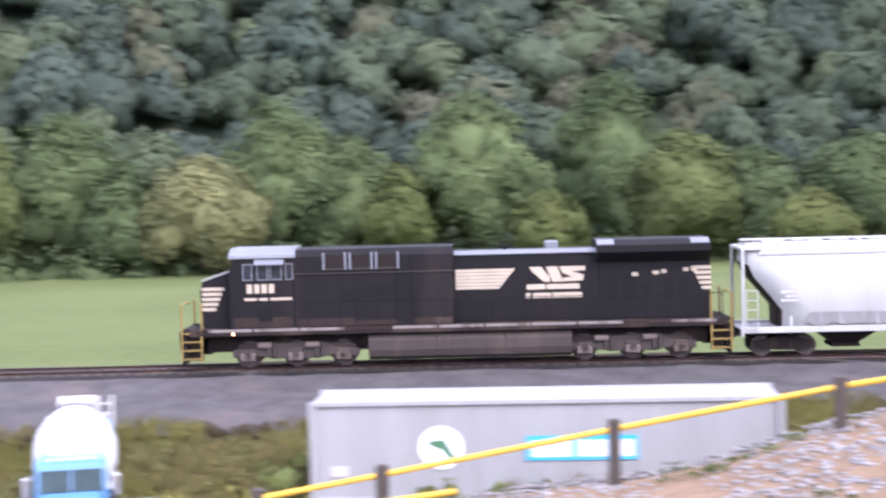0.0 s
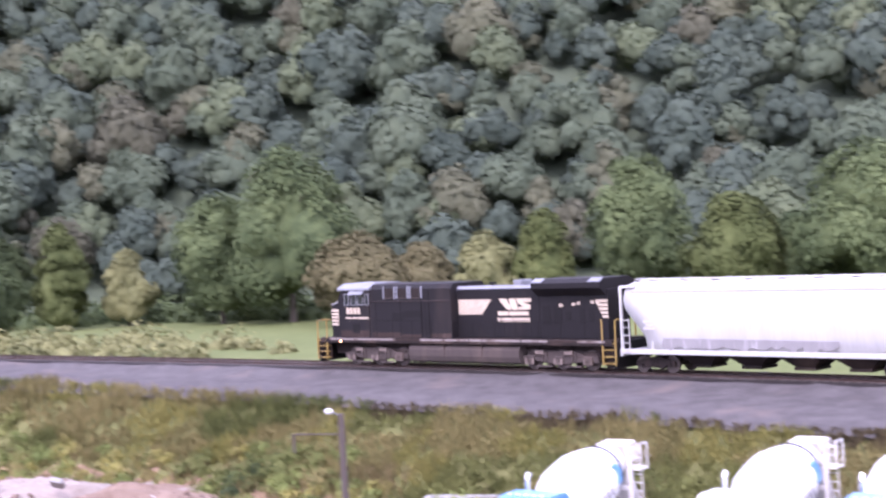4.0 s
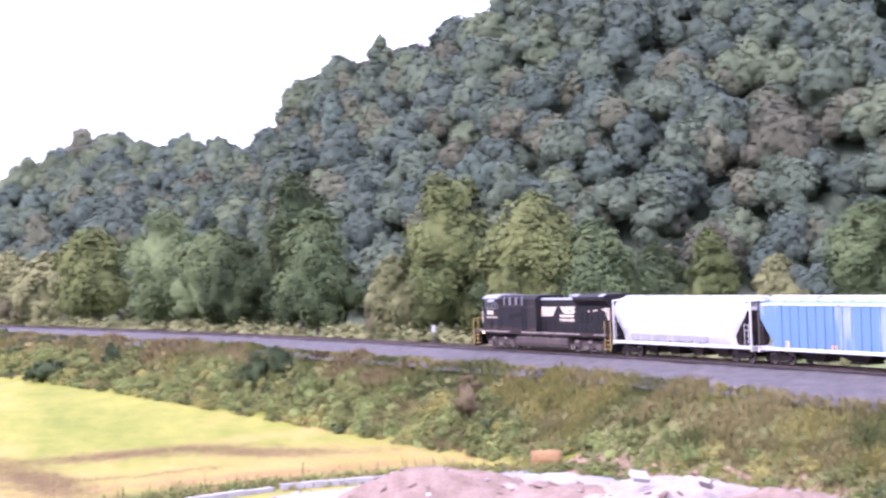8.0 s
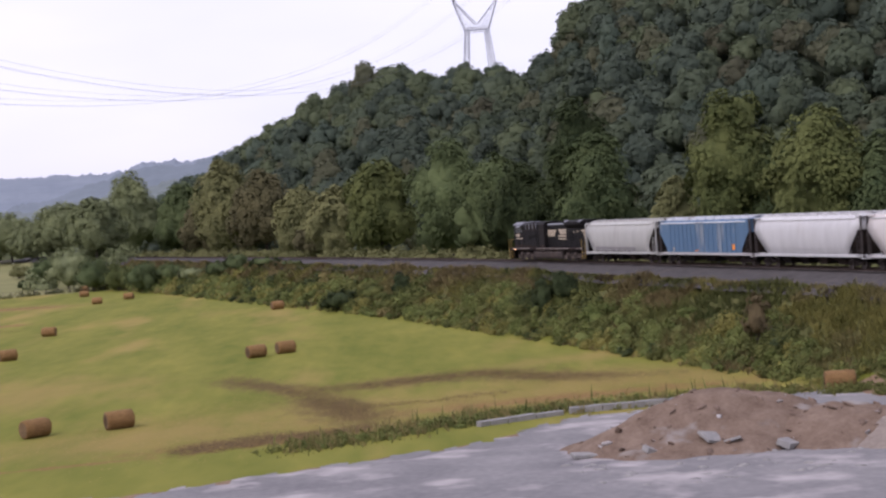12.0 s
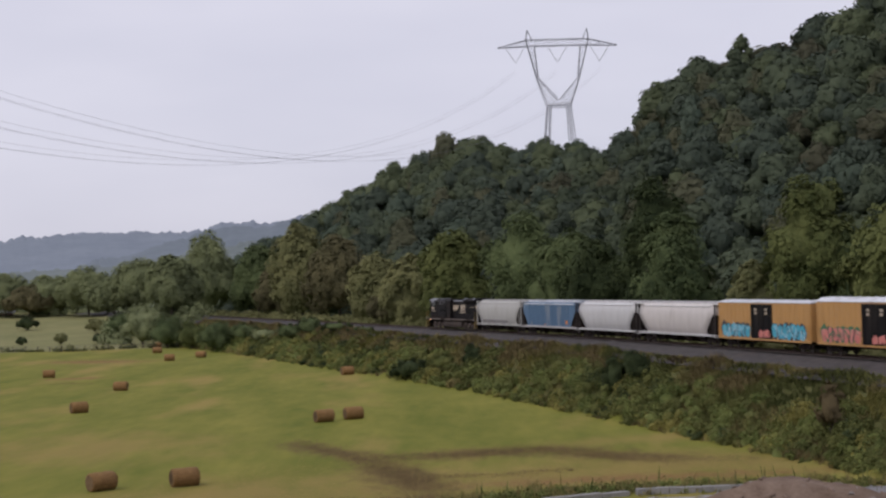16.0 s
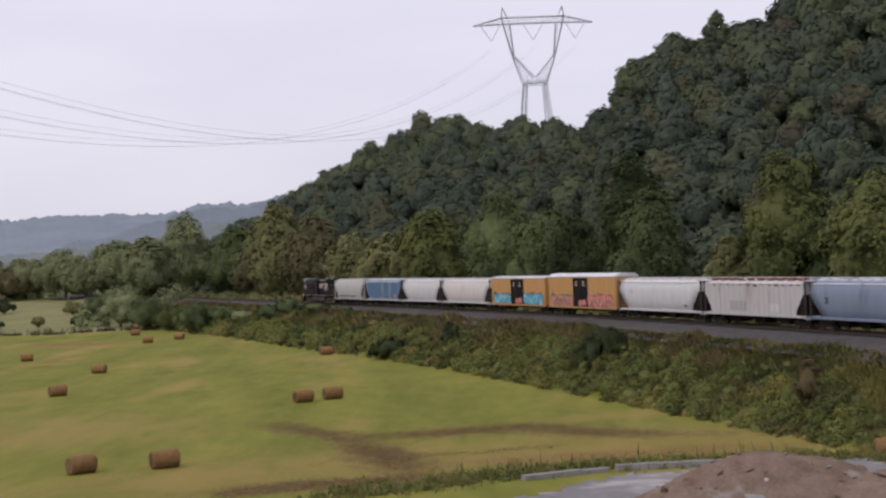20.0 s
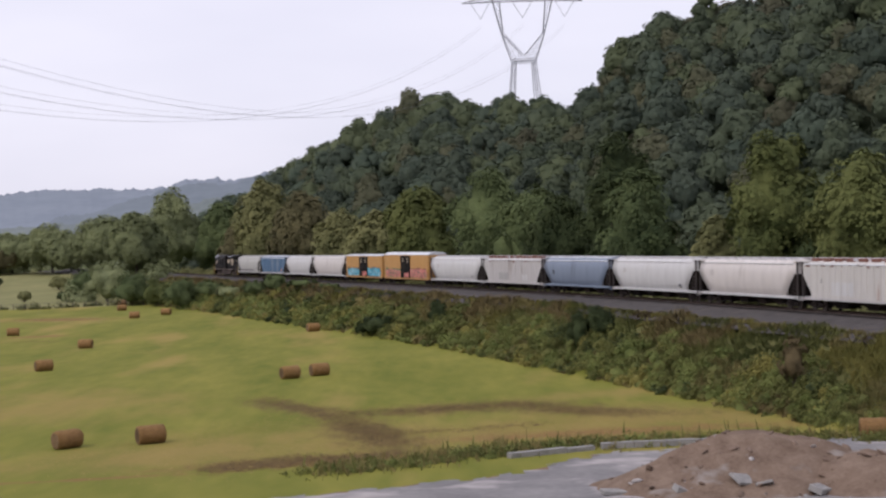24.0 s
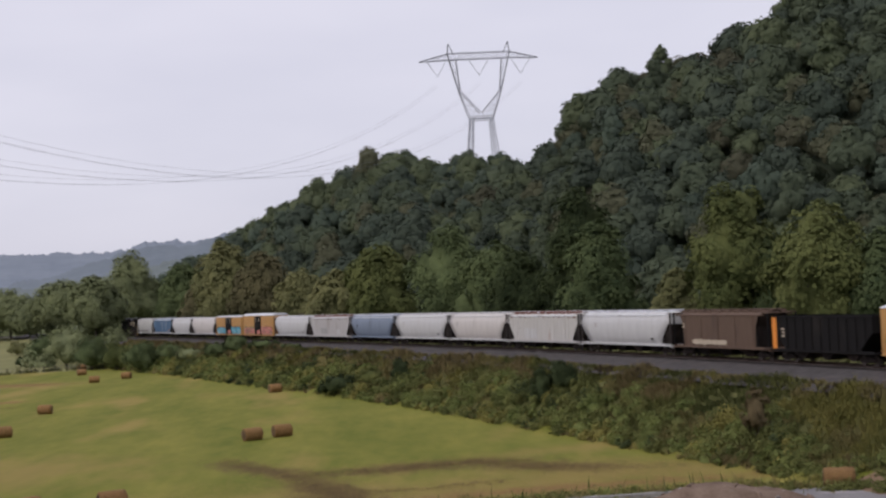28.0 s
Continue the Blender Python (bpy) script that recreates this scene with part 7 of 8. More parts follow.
    for y in (0.65, 1.1):
        for x in (-3.7, -3.05):
            bm = B()
            bar(bm, (x, y, 2.72), (x, y, 3.6), 0.03, 6)
            part("rail_post", bm, T_GREYW, deck)
        bm = B()
        bar(bm, (-3.7, y, 3.6), (-3.05, y, 3.6), 0.03, 6)
        part("top_rail", bm, T_GREYW, deck)
    bm = B()
    turned(bm, [(-0.42, 0.2), (-0.4, 0.25), (0.4, 0.25), (0.42, 0.2)], 16)
    wt = soft_part("water_tank", bm, T_WHITE, t)
    wt.matrix_basis = pose(1.15, 0, 1.35, 0, 0, 90)
    return t


def park_trucks():
    b = mixer_truck(T_BLUE, "blue-cabbed mixer truck with a white drum, parked")
    w = mixer_truck(T_WHITE, "white mixer truck with a white drum, parked")
    first = {T_BLUE.name: b, T_WHITE.name: w}
    used = set()
    for az, d, m, rz in ((-40.25, 50.0, T_BLUE, 198), (-47.7, 48.0, T_WHITE, 196), (-52.9, 46.5, T_BLUE, 201.8), (-61.6, 45.0, T_WHITE, 196.5), (-68.75, 44.0, T_BLUE, 199)):
        a = radians(az)
        c, s = math.cos(radians(rz)), math.sin(radians(rz))
        x, y = -math.sin(a) * d - 2.3 * c, math.cos(a) * d - 2.3 * s
        p = pose(x, y, float(ground_z(x, y)) + 0.05, 0, 0, rz)
        if m.name in used:
            copy_thing(first[m.name], p)
        else:
            first[m.name].matrix_basis = p
            used.add(m.name)


park_trucks()


# ---- container, pipe rail ----
def container():
    t = thing("shipping_container", "long white corrugated shipping container with a round badge", "container")
    L2, Wd, Ht = 6.6, 2.44, 2.9
    bm = B()
    box(bm, -L2, L2, -Wd / 2 + 0.05, Wd / 2 - 0.05, 0.05, Ht - 0.05)
    body = part("body", bm, T_BOX, t)
    for s in (1, -1):
        for i in range(46):
            x = -L2 + 0.3 + i * (2 * L2 - 0.6) / 45
            bm = B()
            box(bm, x - 0.09, x + 0.09, s * (Wd / 2 - 0.055), s * (Wd / 2 - 0.02), 0.15, Ht - 0.15, 0.015)
            part("corrugation", bm, T_BOX, body)
    bm = B()
    for s in (1, -1):
        box(bm, -L2, L2, s * Wd / 2 - 0.06, s * Wd / 2 + 0.06, Ht - 0.14, Ht, 0.02)
        box(bm, -L2, L2, s * Wd / 2 - 0.06, s * Wd / 2 + 0.06, 0, 0.16, 0.02)
        for e in (1, -1):
            box(bm, e * L2 - 0.09, e * L2 + 0.09, s * Wd / 2 - 0.08, s * Wd / 2 + 0.08, 0, Ht, 0.02)
    part("edge_frame", bm, T_BOX, t)
    y = Wd / 2
    bm = B()
    n = 32
    prism(bm, [(2.95 + 0.62 * math.cos(k * 2 * math.pi / n), 1.55 + 0.62 * math.sin(k * 2 * math.pi / n)) for k in range(n)], y, y + 0.012)
    badge = part("round_badge", bm, paint("badge_white", (0.85, 0.86, 0.84), 0.5), t, "round white badge with a dark green shape")
    bm = B()
    prism(bm, [(3.35, 1.72), (2.85, 1.78), (2.55, 1.3), (2.7, 1.2), (2.95, 1.5), (3.2, 1.58)], y + 0.012, y + 0.02)
    part("badge_shape", bm, P_SPGREEN, badge)
    bm = B()
    box(bm, -2.6, 0.55, y, y + 0.012, 1.15, 1.85)
    panel = part("blue_panel", bm, paint("panel_blue", (0.05, 0.38, 0.58), 0.5), t, "blue sign panel with plain white shapes")
    for x0, x1 in ((-0.75, 0.4), (-1.75, -0.9), (-2.5, -1.85)):
        bm = B()
        box(bm, x0, x1, y + 0.012, y + 0.018, 1.25, 1.72, 0.002)
        part("panel_shape", bm, T_WHITE, panel)
    bm = B()
    box(bm, 5.6, 6.1, y, y + 0.012, 0.75, 1.05)
    part("data_plate", bm, P_GREY, t)
    a, b = Vector((44.5 * math.sin(radians(78.0)), 44.5 * math.cos(radians(78.0)), 0)), Vector((44.5 * math.sin(radians(94.8)), 44.5 * math.cos(radians(94.8)), 0))
    m = (a + b) / 2
    rz = math.degrees(math.atan2(a.y - b.y, a.x - b.x))
    t.matrix_basis = pose(m.x, m.y, -1.78, 0, 0, rz)
    for e in (1, -1):
        bm = B()
        box(bm, e * 6.0 - 0.4, e * 6.0 + 0.4, -1.2, 1.2, -0.35, 0.0, 0.03)
        part("timber_sleeper", bm, M_TIE, t)


container()


def pipe_rail():
    t = thing("pipe_barrier", "yellow pipe barrier on dark posts along the terrace edge", "barrier")
    pts = []
    for az, el in ((-70.0, -12.85), (-75.5, -11.88), (-80.2, -11.2), (-89.0, -9.68), (-97.3, -8.1), (-104.0, -6.9), (-112.0, -5.6)):
        a = radians(az)
        d = 39.6
        pts.append((-math.sin(a) * d, math.cos(a) * d, H + d * math.tan(radians(el))))
    pm = paint("pipe_yellow", (0.60, 0.37, 0.03), 0.5, (0.5, 0.3, 0.05), 0.68)
    for p, q in zip(pts, pts[1:]):
        bm = B()
        bar(bm, p, q, 0.08, 12)
        part("pipe", bm, pm, t)
    for i in (1, 2, 3, 4, 5, 6):
        x, y, z = pts[i]
        g = float(ground_z(x, y))
        bm = B()
        box(bm, x - 0.14, x + 0.14, y - 0.16, y + 0.16, min(g - 0.3, z - 0.9), z + 0.26, 0.03)
        part("post", bm, M_WOODPOLE, t, "square dark timber post")
    a = radians(-81.5)
    bm = B()
    bar(bm, (-math.sin(radians(-79)) * 38, math.cos(radians(-79)) * 38, H - 38 * 0.2185), (-math.sin(radians(-83)) * 38, math.cos(radians(-83)) * 38, H - 38 * 0.2105), 0.08, 10)
    part("lower_pipe", bm, pm, t)


pipe_rail()


# ---- hay bales ----
def bale():
    t = thing("hay_bale", "brown round hay bale lying on the mown field", "hay bale", "round hay bales")
    bm = B()
    turned(bm, [(-0.86, 0.0), (-0.90, 0.25), (-0.93, 0.48), (-0.87, 0.60), (-0.5, 0.63), (0, 0.62), (0.5, 0.635), (0.87, 0.60), (0.93, 0.48), (0.90, 0.25), (0.86, 0.0)], 32)
    for v in bm.verts:
        v.co *= 1 + random.uniform(-0.025, 0.025)
    soft_part("rolled_hay", bm, M_HAY, t)
    for e in (1, -1):
        for r0, r1 in ((0.06, 0.17), (0.24, 0.33), (0.40, 0.48)):
            bm = B()
            turned(bm, [(e * 0.925 - 0.02, r0), (e * 0.925 + 0.02, r0 + 0.02), (e * 0.925 + 0.02, r1 - 0.02), (e * 0.925 - 0.02, r1)], 24)
            part("straw_ring", bm, M_HAYEND, t)
    return t


def place_bales():
    first = bale()
    done = False
    for x, y, rz in ((-23.1, 101.1, 44), (-17.8, 102.2, 27), (-12.1, 147.4, 31), (-9.4, 149.7, 28), (-14.7, 222.7, 25), (-40.4, 166.8, 30), (-43.7, 203.6, -6), (-61.8, 236.4, 12), (-60.5, 318, 20), (-66.4, 350, -5), (-50.8, 278.7, 8), (-46.7, 289.1, -12), (-106.8, 325.9, 4), (27.7, 91.6, -12)):
        p = pose(x, y, float(ground_z(x, y)) + 0.6, RNG.uniform(0, 300), 0, rz)
        if not done:
            first.matrix_basis = p
            done = True
        else:
            copy_thing(first, p)


place_bales()


# ---- field marks: ruts, dry swaths, weeds at the yard's edge ----
def swath(name, paths, material, label, category, size, flat=0.22, lift=0.02):
    vs, ts, off = [], [], 0
    for pts, width, n in paths:
        pts = np.array(pts, float)
        seg = np.hypot(*np.diff(pts, axis=0).T)
        at = np.concatenate([[0], np.cumsum(seg)])
        u = RNG.uniform(0, at[-1], n)
        x = np.interp(u, at, pts[:, 0]) + RNG.normal(0, width * 0.5, n)
        y = np.interp(u, at, pts[:, 1]) + RNG.normal(0, width, n)
        p = np.stack([x, y, ground_z(x, y) + RNG.uniform(lift, lift + 0.02, n)], 1)
        v, t = leaf_quads(p, np.tile([0, 0, 1.0], (n, 1)), size, flat)
        vs.append(v)
        ts.append(t + off)
        off += len(v)
    return tagged(tri_mesh(name, np.concatenate(vs), np.concatenate(ts), material), label, category, kind="stuff")


RUT_A = [(-13.3, 129.8), (-10.1, 122.9), (-7.1, 117.1), (-3.7, 107.2), (-1.6, 96.6), (1.5, 94.6)]
RUT_B = [(-6.1, 116.0), (2.0, 116.6), (7.4, 120.1), (12.4, 112.6), (16.2, 110.1)]
RUT_C = [(-11.9, 87.4), (-7.6, 90.4), (-2.9, 90.1), (-0.9, 92.8)]
M_CLOD = shader("turned_clods", (0.085, 0.056, 0.026), (0.205, 0.142, 0.060), scale=1.5, rough=1.0, island=0.6)
M_STRAW = shader("dry_stubble", (0.24, 0.180, 0.054), (0.35, 0.260, 0.096), scale=0.8, rough=1.0, island=0.5)
for m in (M_CLOD, M_STRAW):
    m.node_tree.nodes["Principled BSDF"].inputs["Specular IOR Level"].default_value = 0.1
swath("rut_clods", [(RUT_A, 1.7, 1500), ([(-7.1, 117.1), (-3.7, 107.2), (-1.6, 97.5)], 2.2, 1500), (RUT_B, 1.4, 1500), ([(-1, 116.4), (7.4, 119.6), (13, 112.6)], 1.6, 1200), ([(-3, 103), (4, 104), (9, 106)], 0.9, 400), (RUT_C, 1.3, 2600), ([(-11.9, 86.4), (-4, 89)], 0.8, 700), ([(-74, 290), (-57, 280)], 2.6, 900), ([(-57.5, 221), (-51, 219.5)], 0.5, 300)], M_CLOD, "turned brown soil in wheel ruts across the field", "ruts", 0.2, 0.05)
swath("dry_swaths", [(RUT_B, 3.4, 2500), ([(-16, 88), (-8, 96), (4, 101), (20, 108)], 4.6, 4750), ([(-6, 93), (8, 97), (20, 100)], 3.0, 1750), ([(8, 112), (20, 112), (28, 104)], 3.4, 1250), ([(15.7, 106.8), (20.3, 110.3), (22, 99.7)], 2.2, 750), ([(-24, 92), (-14, 104), (-10, 112)], 3.5, 1250), ([(-76.6, 288), (-56.4, 274)], 2.5, 750)], M_STRAW, "dry tan stubble in swaths on the field", "stubble", 0.15, 0.03)


def edge_weeds():
    jobs = []
    pts = np.array([(-6.1, 83.6), (-0.2, 86.5), (4.0, 90.5), (7.7, 92.6), (12.2, 92.8), (19.2, 92.6), (27, 93)])
    at = np.concatenate([[0], np.cumsum(np.hypot(*np.diff(pts, axis=0).T))])
    for n, w, h0, h1, wide in ((1500, 1.5, 0.12, 0.4, 0.04), (380, 1.3, 0.25, 0.6, 0.04), (45, 1.0, 0.7, 1.5, 0.045)):
        u = RNG.uniform(0, at[-1], n)
        u = np.clip(u + 1.6 * np.sin(u * 1.9) + RNG.normal(0, 0.5, n), 0, at[-1])
        x, y = np.interp(u, at, pts[:, 0]) + RNG.normal(0, 0.8, n), np.interp(u, at, pts[:, 1]) + RNG.normal(0, w, n)
        z, h, a = ground_z(x, y), RNG.uniform(h0, h1, n), RNG.uniform(0, math.pi, n)
        base = np.stack([x, y, z - 0.05], 1)
        dx = np.stack([np.cos(a) * wide, np.sin(a) * wide, 0 * a], 1)
        lean = RNG.normal(0, 0.2, (n, 2)) * h[:, None]
        tip = base + np.stack([lean[:, 0], lean[:, 1], h], 1)
        mid = (base + tip) / 2
        v = np.stack([base - dx * 0.5, base + dx * 0.5, mid + dx * 1.3, tip, mid - dx * 1.3], 1).reshape(-1, 3)
        v = facing(v, np.repeat(np.stack([np.sin(a), -np.cos(a), 0 * a], 1), 5, 0))
        i = np.arange(n)[:, None] * 5
        jobs.append((v, np.concatenate([i + [0, 1, 2], i + [0, 2, 4], i + [4, 2, 3]], 1).reshape(-1, 3)))
    n = 190
    u = RNG.uniform(0, at[-1], n)
    u = np.clip(u + 1.6 * np.sin(u * 1.9), 0, at[-1])
    c = np.stack([np.interp(u, at, pts[:, 0]) + RNG.normal(0, 0.8, n), np.interp(u, at, pts[:, 1]) + RNG.normal(0, 1.2, n), 0 * u], 1)
    c[:26, 0], c[:26, 1] = RNG.uniform(25.8, 28.8, 26), RNG.uniform(89.3, 90.5, 26)
    c[:, 2] = ground_z(c[:, 0], c[:, 1])
    r = RNG.uniform(0.15, 0.55, n)
    r[:26] = RNG.uniform(0.35, 0.7, 26)
    pick = np.repeat(np.arange(n), 60)
    q = RNG.normal(0, 1, (n * 60, 3))
    q[:, 2] = np.abs(q[:, 2]) + 0.1
    q /= np.linalg.norm(q, axis=1, keepdims=True)
    p = c[pick] + q * (r[pick] * RNG.uniform(0.4, 1.2, n * 60))[:, None]
    jobs.append(leaf_quads(p, q, 0.14, 0.5))
    joined("edge_weeds", jobs, "weedgreen", "ragged green weeds between yard and field")
    dry, low = [], []
    for k, (n, wide, h0, h1) in enumerate(((420, 1.5, 0.25, 0.6), (90, 1.1, 0.6, 1.15))):
        u = RNG.uniform(0, at[-1], n)
        u = np.clip(u + 1.8 * np.sin(u * 1.1 + k), 0, at[-1])
        x, y = np.interp(u, at, pts[:, 0]) + RNG.normal(0, 0.8, n), np.interp(u, at, pts[:, 1]) + RNG.normal(0, wide, n)
        dry.append(tufts(x, y, RNG.uniform(h0, h1, n), 9, 0.03, 0.25, (0.0, -1.0)))
    n = 120
    u = RNG.uniform(0, at[-1] * 0.8, n)
    x, y = np.interp(u, at, pts[:, 0]) + RNG.normal(0, 0.7, n), np.interp(u, at, pts[:, 1]) + RNG.normal(0, 1.1, n)
    low.append(mounds(np.stack([x, y, ground_z(x, y)], 1), RNG.uniform(0.18, 0.5, n), 90, 0.12))
    joined("edge_grass", dry, "weed", "tall olive grass between yard and field", "grass")
    joined("edge_bush", low, "vine", "low leafy weeds between yard and field")


edge_weeds()


# ---- transmission tower and conductors ----
TOWER = (37.1, 479.0)
ARM_Z = 80.5


def tower():
    t = thing("transmission_tower", "tall grey lattice transmission tower on the ridge", "tower")
    t.location = (TOWER[0], TOWER[1], 0)

    def lattice(name, a0, a1, b0, b1, n, r, rb):
        """A braced panel between two chords."""
        bm = B()
        a0, a1, b0, b1 = (Vector(v) for v in (a0, a1, b0, b1))
        bar(bm, a0, a1, r, 6)
        bar(bm, b0, b1, r, 6)
        for i in range(n):
            p, q = a0.lerp(a1, i / n), a0.lerp(a1, (i + 1) / n)
            u, v = b0.lerp(b1, i / n), b0.lerp(b1, (i + 1) / n)
            bar(bm, p, v, rb, 5)
            bar(bm, u, q, rb, 5)
            bar(bm, q, v, rb, 5)
        part(name, bm, M_STEEL, t)
    Z = ARM_Z
    for s in (1, -1):
        for y in (-1, 1):
            lattice("upper_column", (s * 9.9, y * 0.8, Z + 2), (s * 6.6, y * 1.4, Z - 10.6), (s * 7.2, y * 0.8, Z), (s * 6.3, y * 1.4, Z - 10.0), 6, 0.11, 0.02)
            lattice("window_column", (s * 6.6, y * 1.4, Z - 10.6), (s * 3.6, y * 2.6, Z - 19.2), (s * 6.2, y * 1.4, Z - 10.2), (s * 0.3, y * 2.2, Z - 17.0), 6, 0.11, 0.02)
            lattice("leg", (s * 3.6, y * 2.8, Z - 19.2), (s * 6.6, y * 6.0, Z - 48), (s * 2.6, y * 2.8, Z - 19.2), (s * 4.4, y * 6.0, Z - 48), 10, 0.12, 0.02)
        bm = B()
        bar(bm, (s * 9.9, 0, Z + 1.8), (s * 9.4, 0, Z + 5.2), 0.16, 6)
        bar(bm, (s * 7.9, 0, Z + 1.8), (s * 9.4, 0, Z + 5.2), 0.12, 6)
        part("shield_peak", bm, M_STEEL, t)
        for y in (-0.9, 0.9):
            lattice("arm_tip", (s * 9.6, y, Z + 2), (s * 18.8, y * 0.1, Z - 0.2), (s * 9.6, y, Z), (s * 18.8, y * 0.1, Z - 0.35), 5, 0.09, 0.022)
        lattice("waist", (s * 3.6, 2.8 * s, Z - 19.2), (-s * 3.6, 2.8 * s, Z - 19.2), (s * 3.4, 2.8 * s, Z - 18.4), (-s * 3.4, 2.8 * s, Z - 18.4), 6, 0.09, 0.022)
    for y in (-0.9, 0.9):
        lattice("bridge", (-9.6, y, Z + 2), (9.6, y, Z + 2), (-9.6, y, Z), (9.6, y, Z), 12, 0.09, 0.022)
    for x0, x1, xm in ((-16.5, -10.2, -13.2), (-3.2, 3.2, 0), (10.2, 16.5, 13.2)):
        bm = B()
        bar(bm, (x0, 0, Z), (xm, 0, Z - 5.2), 0.09, 6)
        bar(bm, (x1, 0, Z), (xm, 0, Z - 5.2), 0.09, 6)
        part("insulator_string", bm, M_GLASSY, t, "V-shaped insulator string")


M_GLASSY = shader("insulator_glass", (0.30, 0.32, 0.34), (0.42, 0.44, 0.46), rough=0.3)
tower()


def conductors():
    for xm in (-13.2, 0, 13.2):
        for dx, dz in ((-0.3, 0.0), (0.3, 0.0), (0.0, 0.9)):
            cu = bpy.data.curves.new("conductor", "CURVE")
            cu.dimensions, cu.bevel_depth, cu.bevel_resolution = "3D", 0.015, 1
            sp = cu.splines.new("POLY")
            n = 60
            sp.points.add(n - 1)
            for i in range(n):
                u = i / (n - 1) * 0.86
                x, y = TOWER[0] + xm + dx - 187 * u, TOWER[1] - 528 * u
                z = ARM_Z - 5.2 - 3.0 + dz + 21 * u - 4 * 53.4 * u * (1 - u)
                sp.points[i].co = (x, y, z, 1)
            cu.materials.append(M_WIRE)
            tmp = bpy.data.objects.new("tmp", cu)
            me = bpy.data.meshes.new_from_object(tmp)
            bpy.data.objects.remove(tmp)
            ob = new("conductor", me)
            tagged(ob, "thin grey sagging power line conductor", "power line", "power line conductors")


conductors()


# ---- distance ----
def far_ridge(name, dist, az0, az1, profile, seed, material, label):
    """A wooded ridge far off: a low crest with an uneven outline of crowns and a slope before it."""
    rg = np.random.default_rng(seed)
    az = np.arange(az0, az1, 0.06 if az1 <= 60 and az0 >= 0 else 0.2)
    el = np.interp(az, profile[0], profile[1])
    bumps = np.convolve(rg.uniform(-1, 1, len(az)), np.ones(5) / 5, "same") * 0.10 + np.convolve(rg.uniform(-1, 1, len(az)), np.ones(11) / 11, "same") * 0.38 + 0.05 * np.sin(az * 1.3 + seed)
    rows = []
    steps = (0.0, 0.12, 0.24, 0.36, 0.48, 0.6, 0.72, 0.84, 0.93, 1.0, 1.1)
    lumps = rg.uniform(-1, 1, (len(steps) + 2, len(az)))
    lumps = np.stack([np.convolve(q, np.hanning(9) / 4, "same") for q in lumps])
    lumps = (lumps[:-2] + lumps[1:-1] + lumps[2:]) * 0.022
    for k, u in enumerate(steps):
        d = dist * (0.78 + 0.22 * u)
        e = (el - 0.08) * (u if u <= 1 else 0.9) + (bumps if u == 1.0 else lumps[k])
        z = H + d * np.tan(np.radians(e)) if u > 0 else np.full(len(az), -4.0)
        a = np.radians(az)
        rows.append(np.stack([-np.sin(a) * d, np.cos(a) * d, z], 1))
    n = len(az)
    v = np.concatenate(rows)
    i = (np.arange(len(rows) - 1)[:, None] * n + np.arange(n - 1)[None]).ravel()
    tris = np.concatenate([np.stack([i, i + 1, i + n + 1], 1), np.stack([i, i + n + 1, i + n], 1)])
    ob = tagged(tri_mesh(name, v, tris, material), label, "ridge", kind="structure")
    ob.data.polygons.foreach_set("use_smooth", [True] * len(ob.data.polygons))


# Blue-grey base colours paint in the haze over the far ridges.
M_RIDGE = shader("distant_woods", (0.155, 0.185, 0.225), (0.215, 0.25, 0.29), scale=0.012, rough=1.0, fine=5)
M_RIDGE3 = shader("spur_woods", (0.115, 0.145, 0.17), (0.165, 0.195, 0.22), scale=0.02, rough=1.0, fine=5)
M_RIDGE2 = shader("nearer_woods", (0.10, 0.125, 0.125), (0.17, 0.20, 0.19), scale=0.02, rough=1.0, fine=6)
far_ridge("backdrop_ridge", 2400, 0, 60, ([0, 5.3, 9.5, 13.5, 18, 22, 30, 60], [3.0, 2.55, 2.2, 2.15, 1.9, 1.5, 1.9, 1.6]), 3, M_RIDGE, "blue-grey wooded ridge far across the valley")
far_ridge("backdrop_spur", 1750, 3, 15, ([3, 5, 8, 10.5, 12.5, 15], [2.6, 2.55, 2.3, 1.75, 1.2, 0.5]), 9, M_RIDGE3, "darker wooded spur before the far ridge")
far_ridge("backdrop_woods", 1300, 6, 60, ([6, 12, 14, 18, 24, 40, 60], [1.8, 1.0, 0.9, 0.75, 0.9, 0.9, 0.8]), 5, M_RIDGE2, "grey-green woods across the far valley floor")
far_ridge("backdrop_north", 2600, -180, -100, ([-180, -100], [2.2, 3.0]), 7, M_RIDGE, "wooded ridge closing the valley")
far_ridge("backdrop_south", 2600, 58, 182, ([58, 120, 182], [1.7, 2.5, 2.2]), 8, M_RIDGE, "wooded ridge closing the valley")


def farmhouse():
    t = thing("farm_building", "long low pale building with a white metal roof", "building")
    d, az = 560, 17.6
    a = radians(az)
    x, y = -math.sin(a) * d, math.cos(a) * d
    z0 = H - d * math.tan(radians(1.05))
    t.matrix_basis = pose(x, y, z0, 0, 0, az)
    bm = B()
    box(bm, -17, 17, -4, 4, -2.5, 3.2)
    part("wall", bm, paint("pink_wall", (0.40, 0.26, 0.23), 0.8), t, "pinkish walls")
    bm = B()
    prism(bm, [(-4.6, 3.1), (0, 4.2), (4.6, 3.1)], -17.6, 17.6, axis="x")
    part("roof", bm, P_ROOFW, t, "white metal roof")
    for i in range(6):
        bm = B()
        box(bm, -11.5 + i * 4.2, -10.0 + i * 4.2, -4.06, -3.95, 0.6, 1.9)
        part("window", bm, P_GLASS, t)


farmhouse()


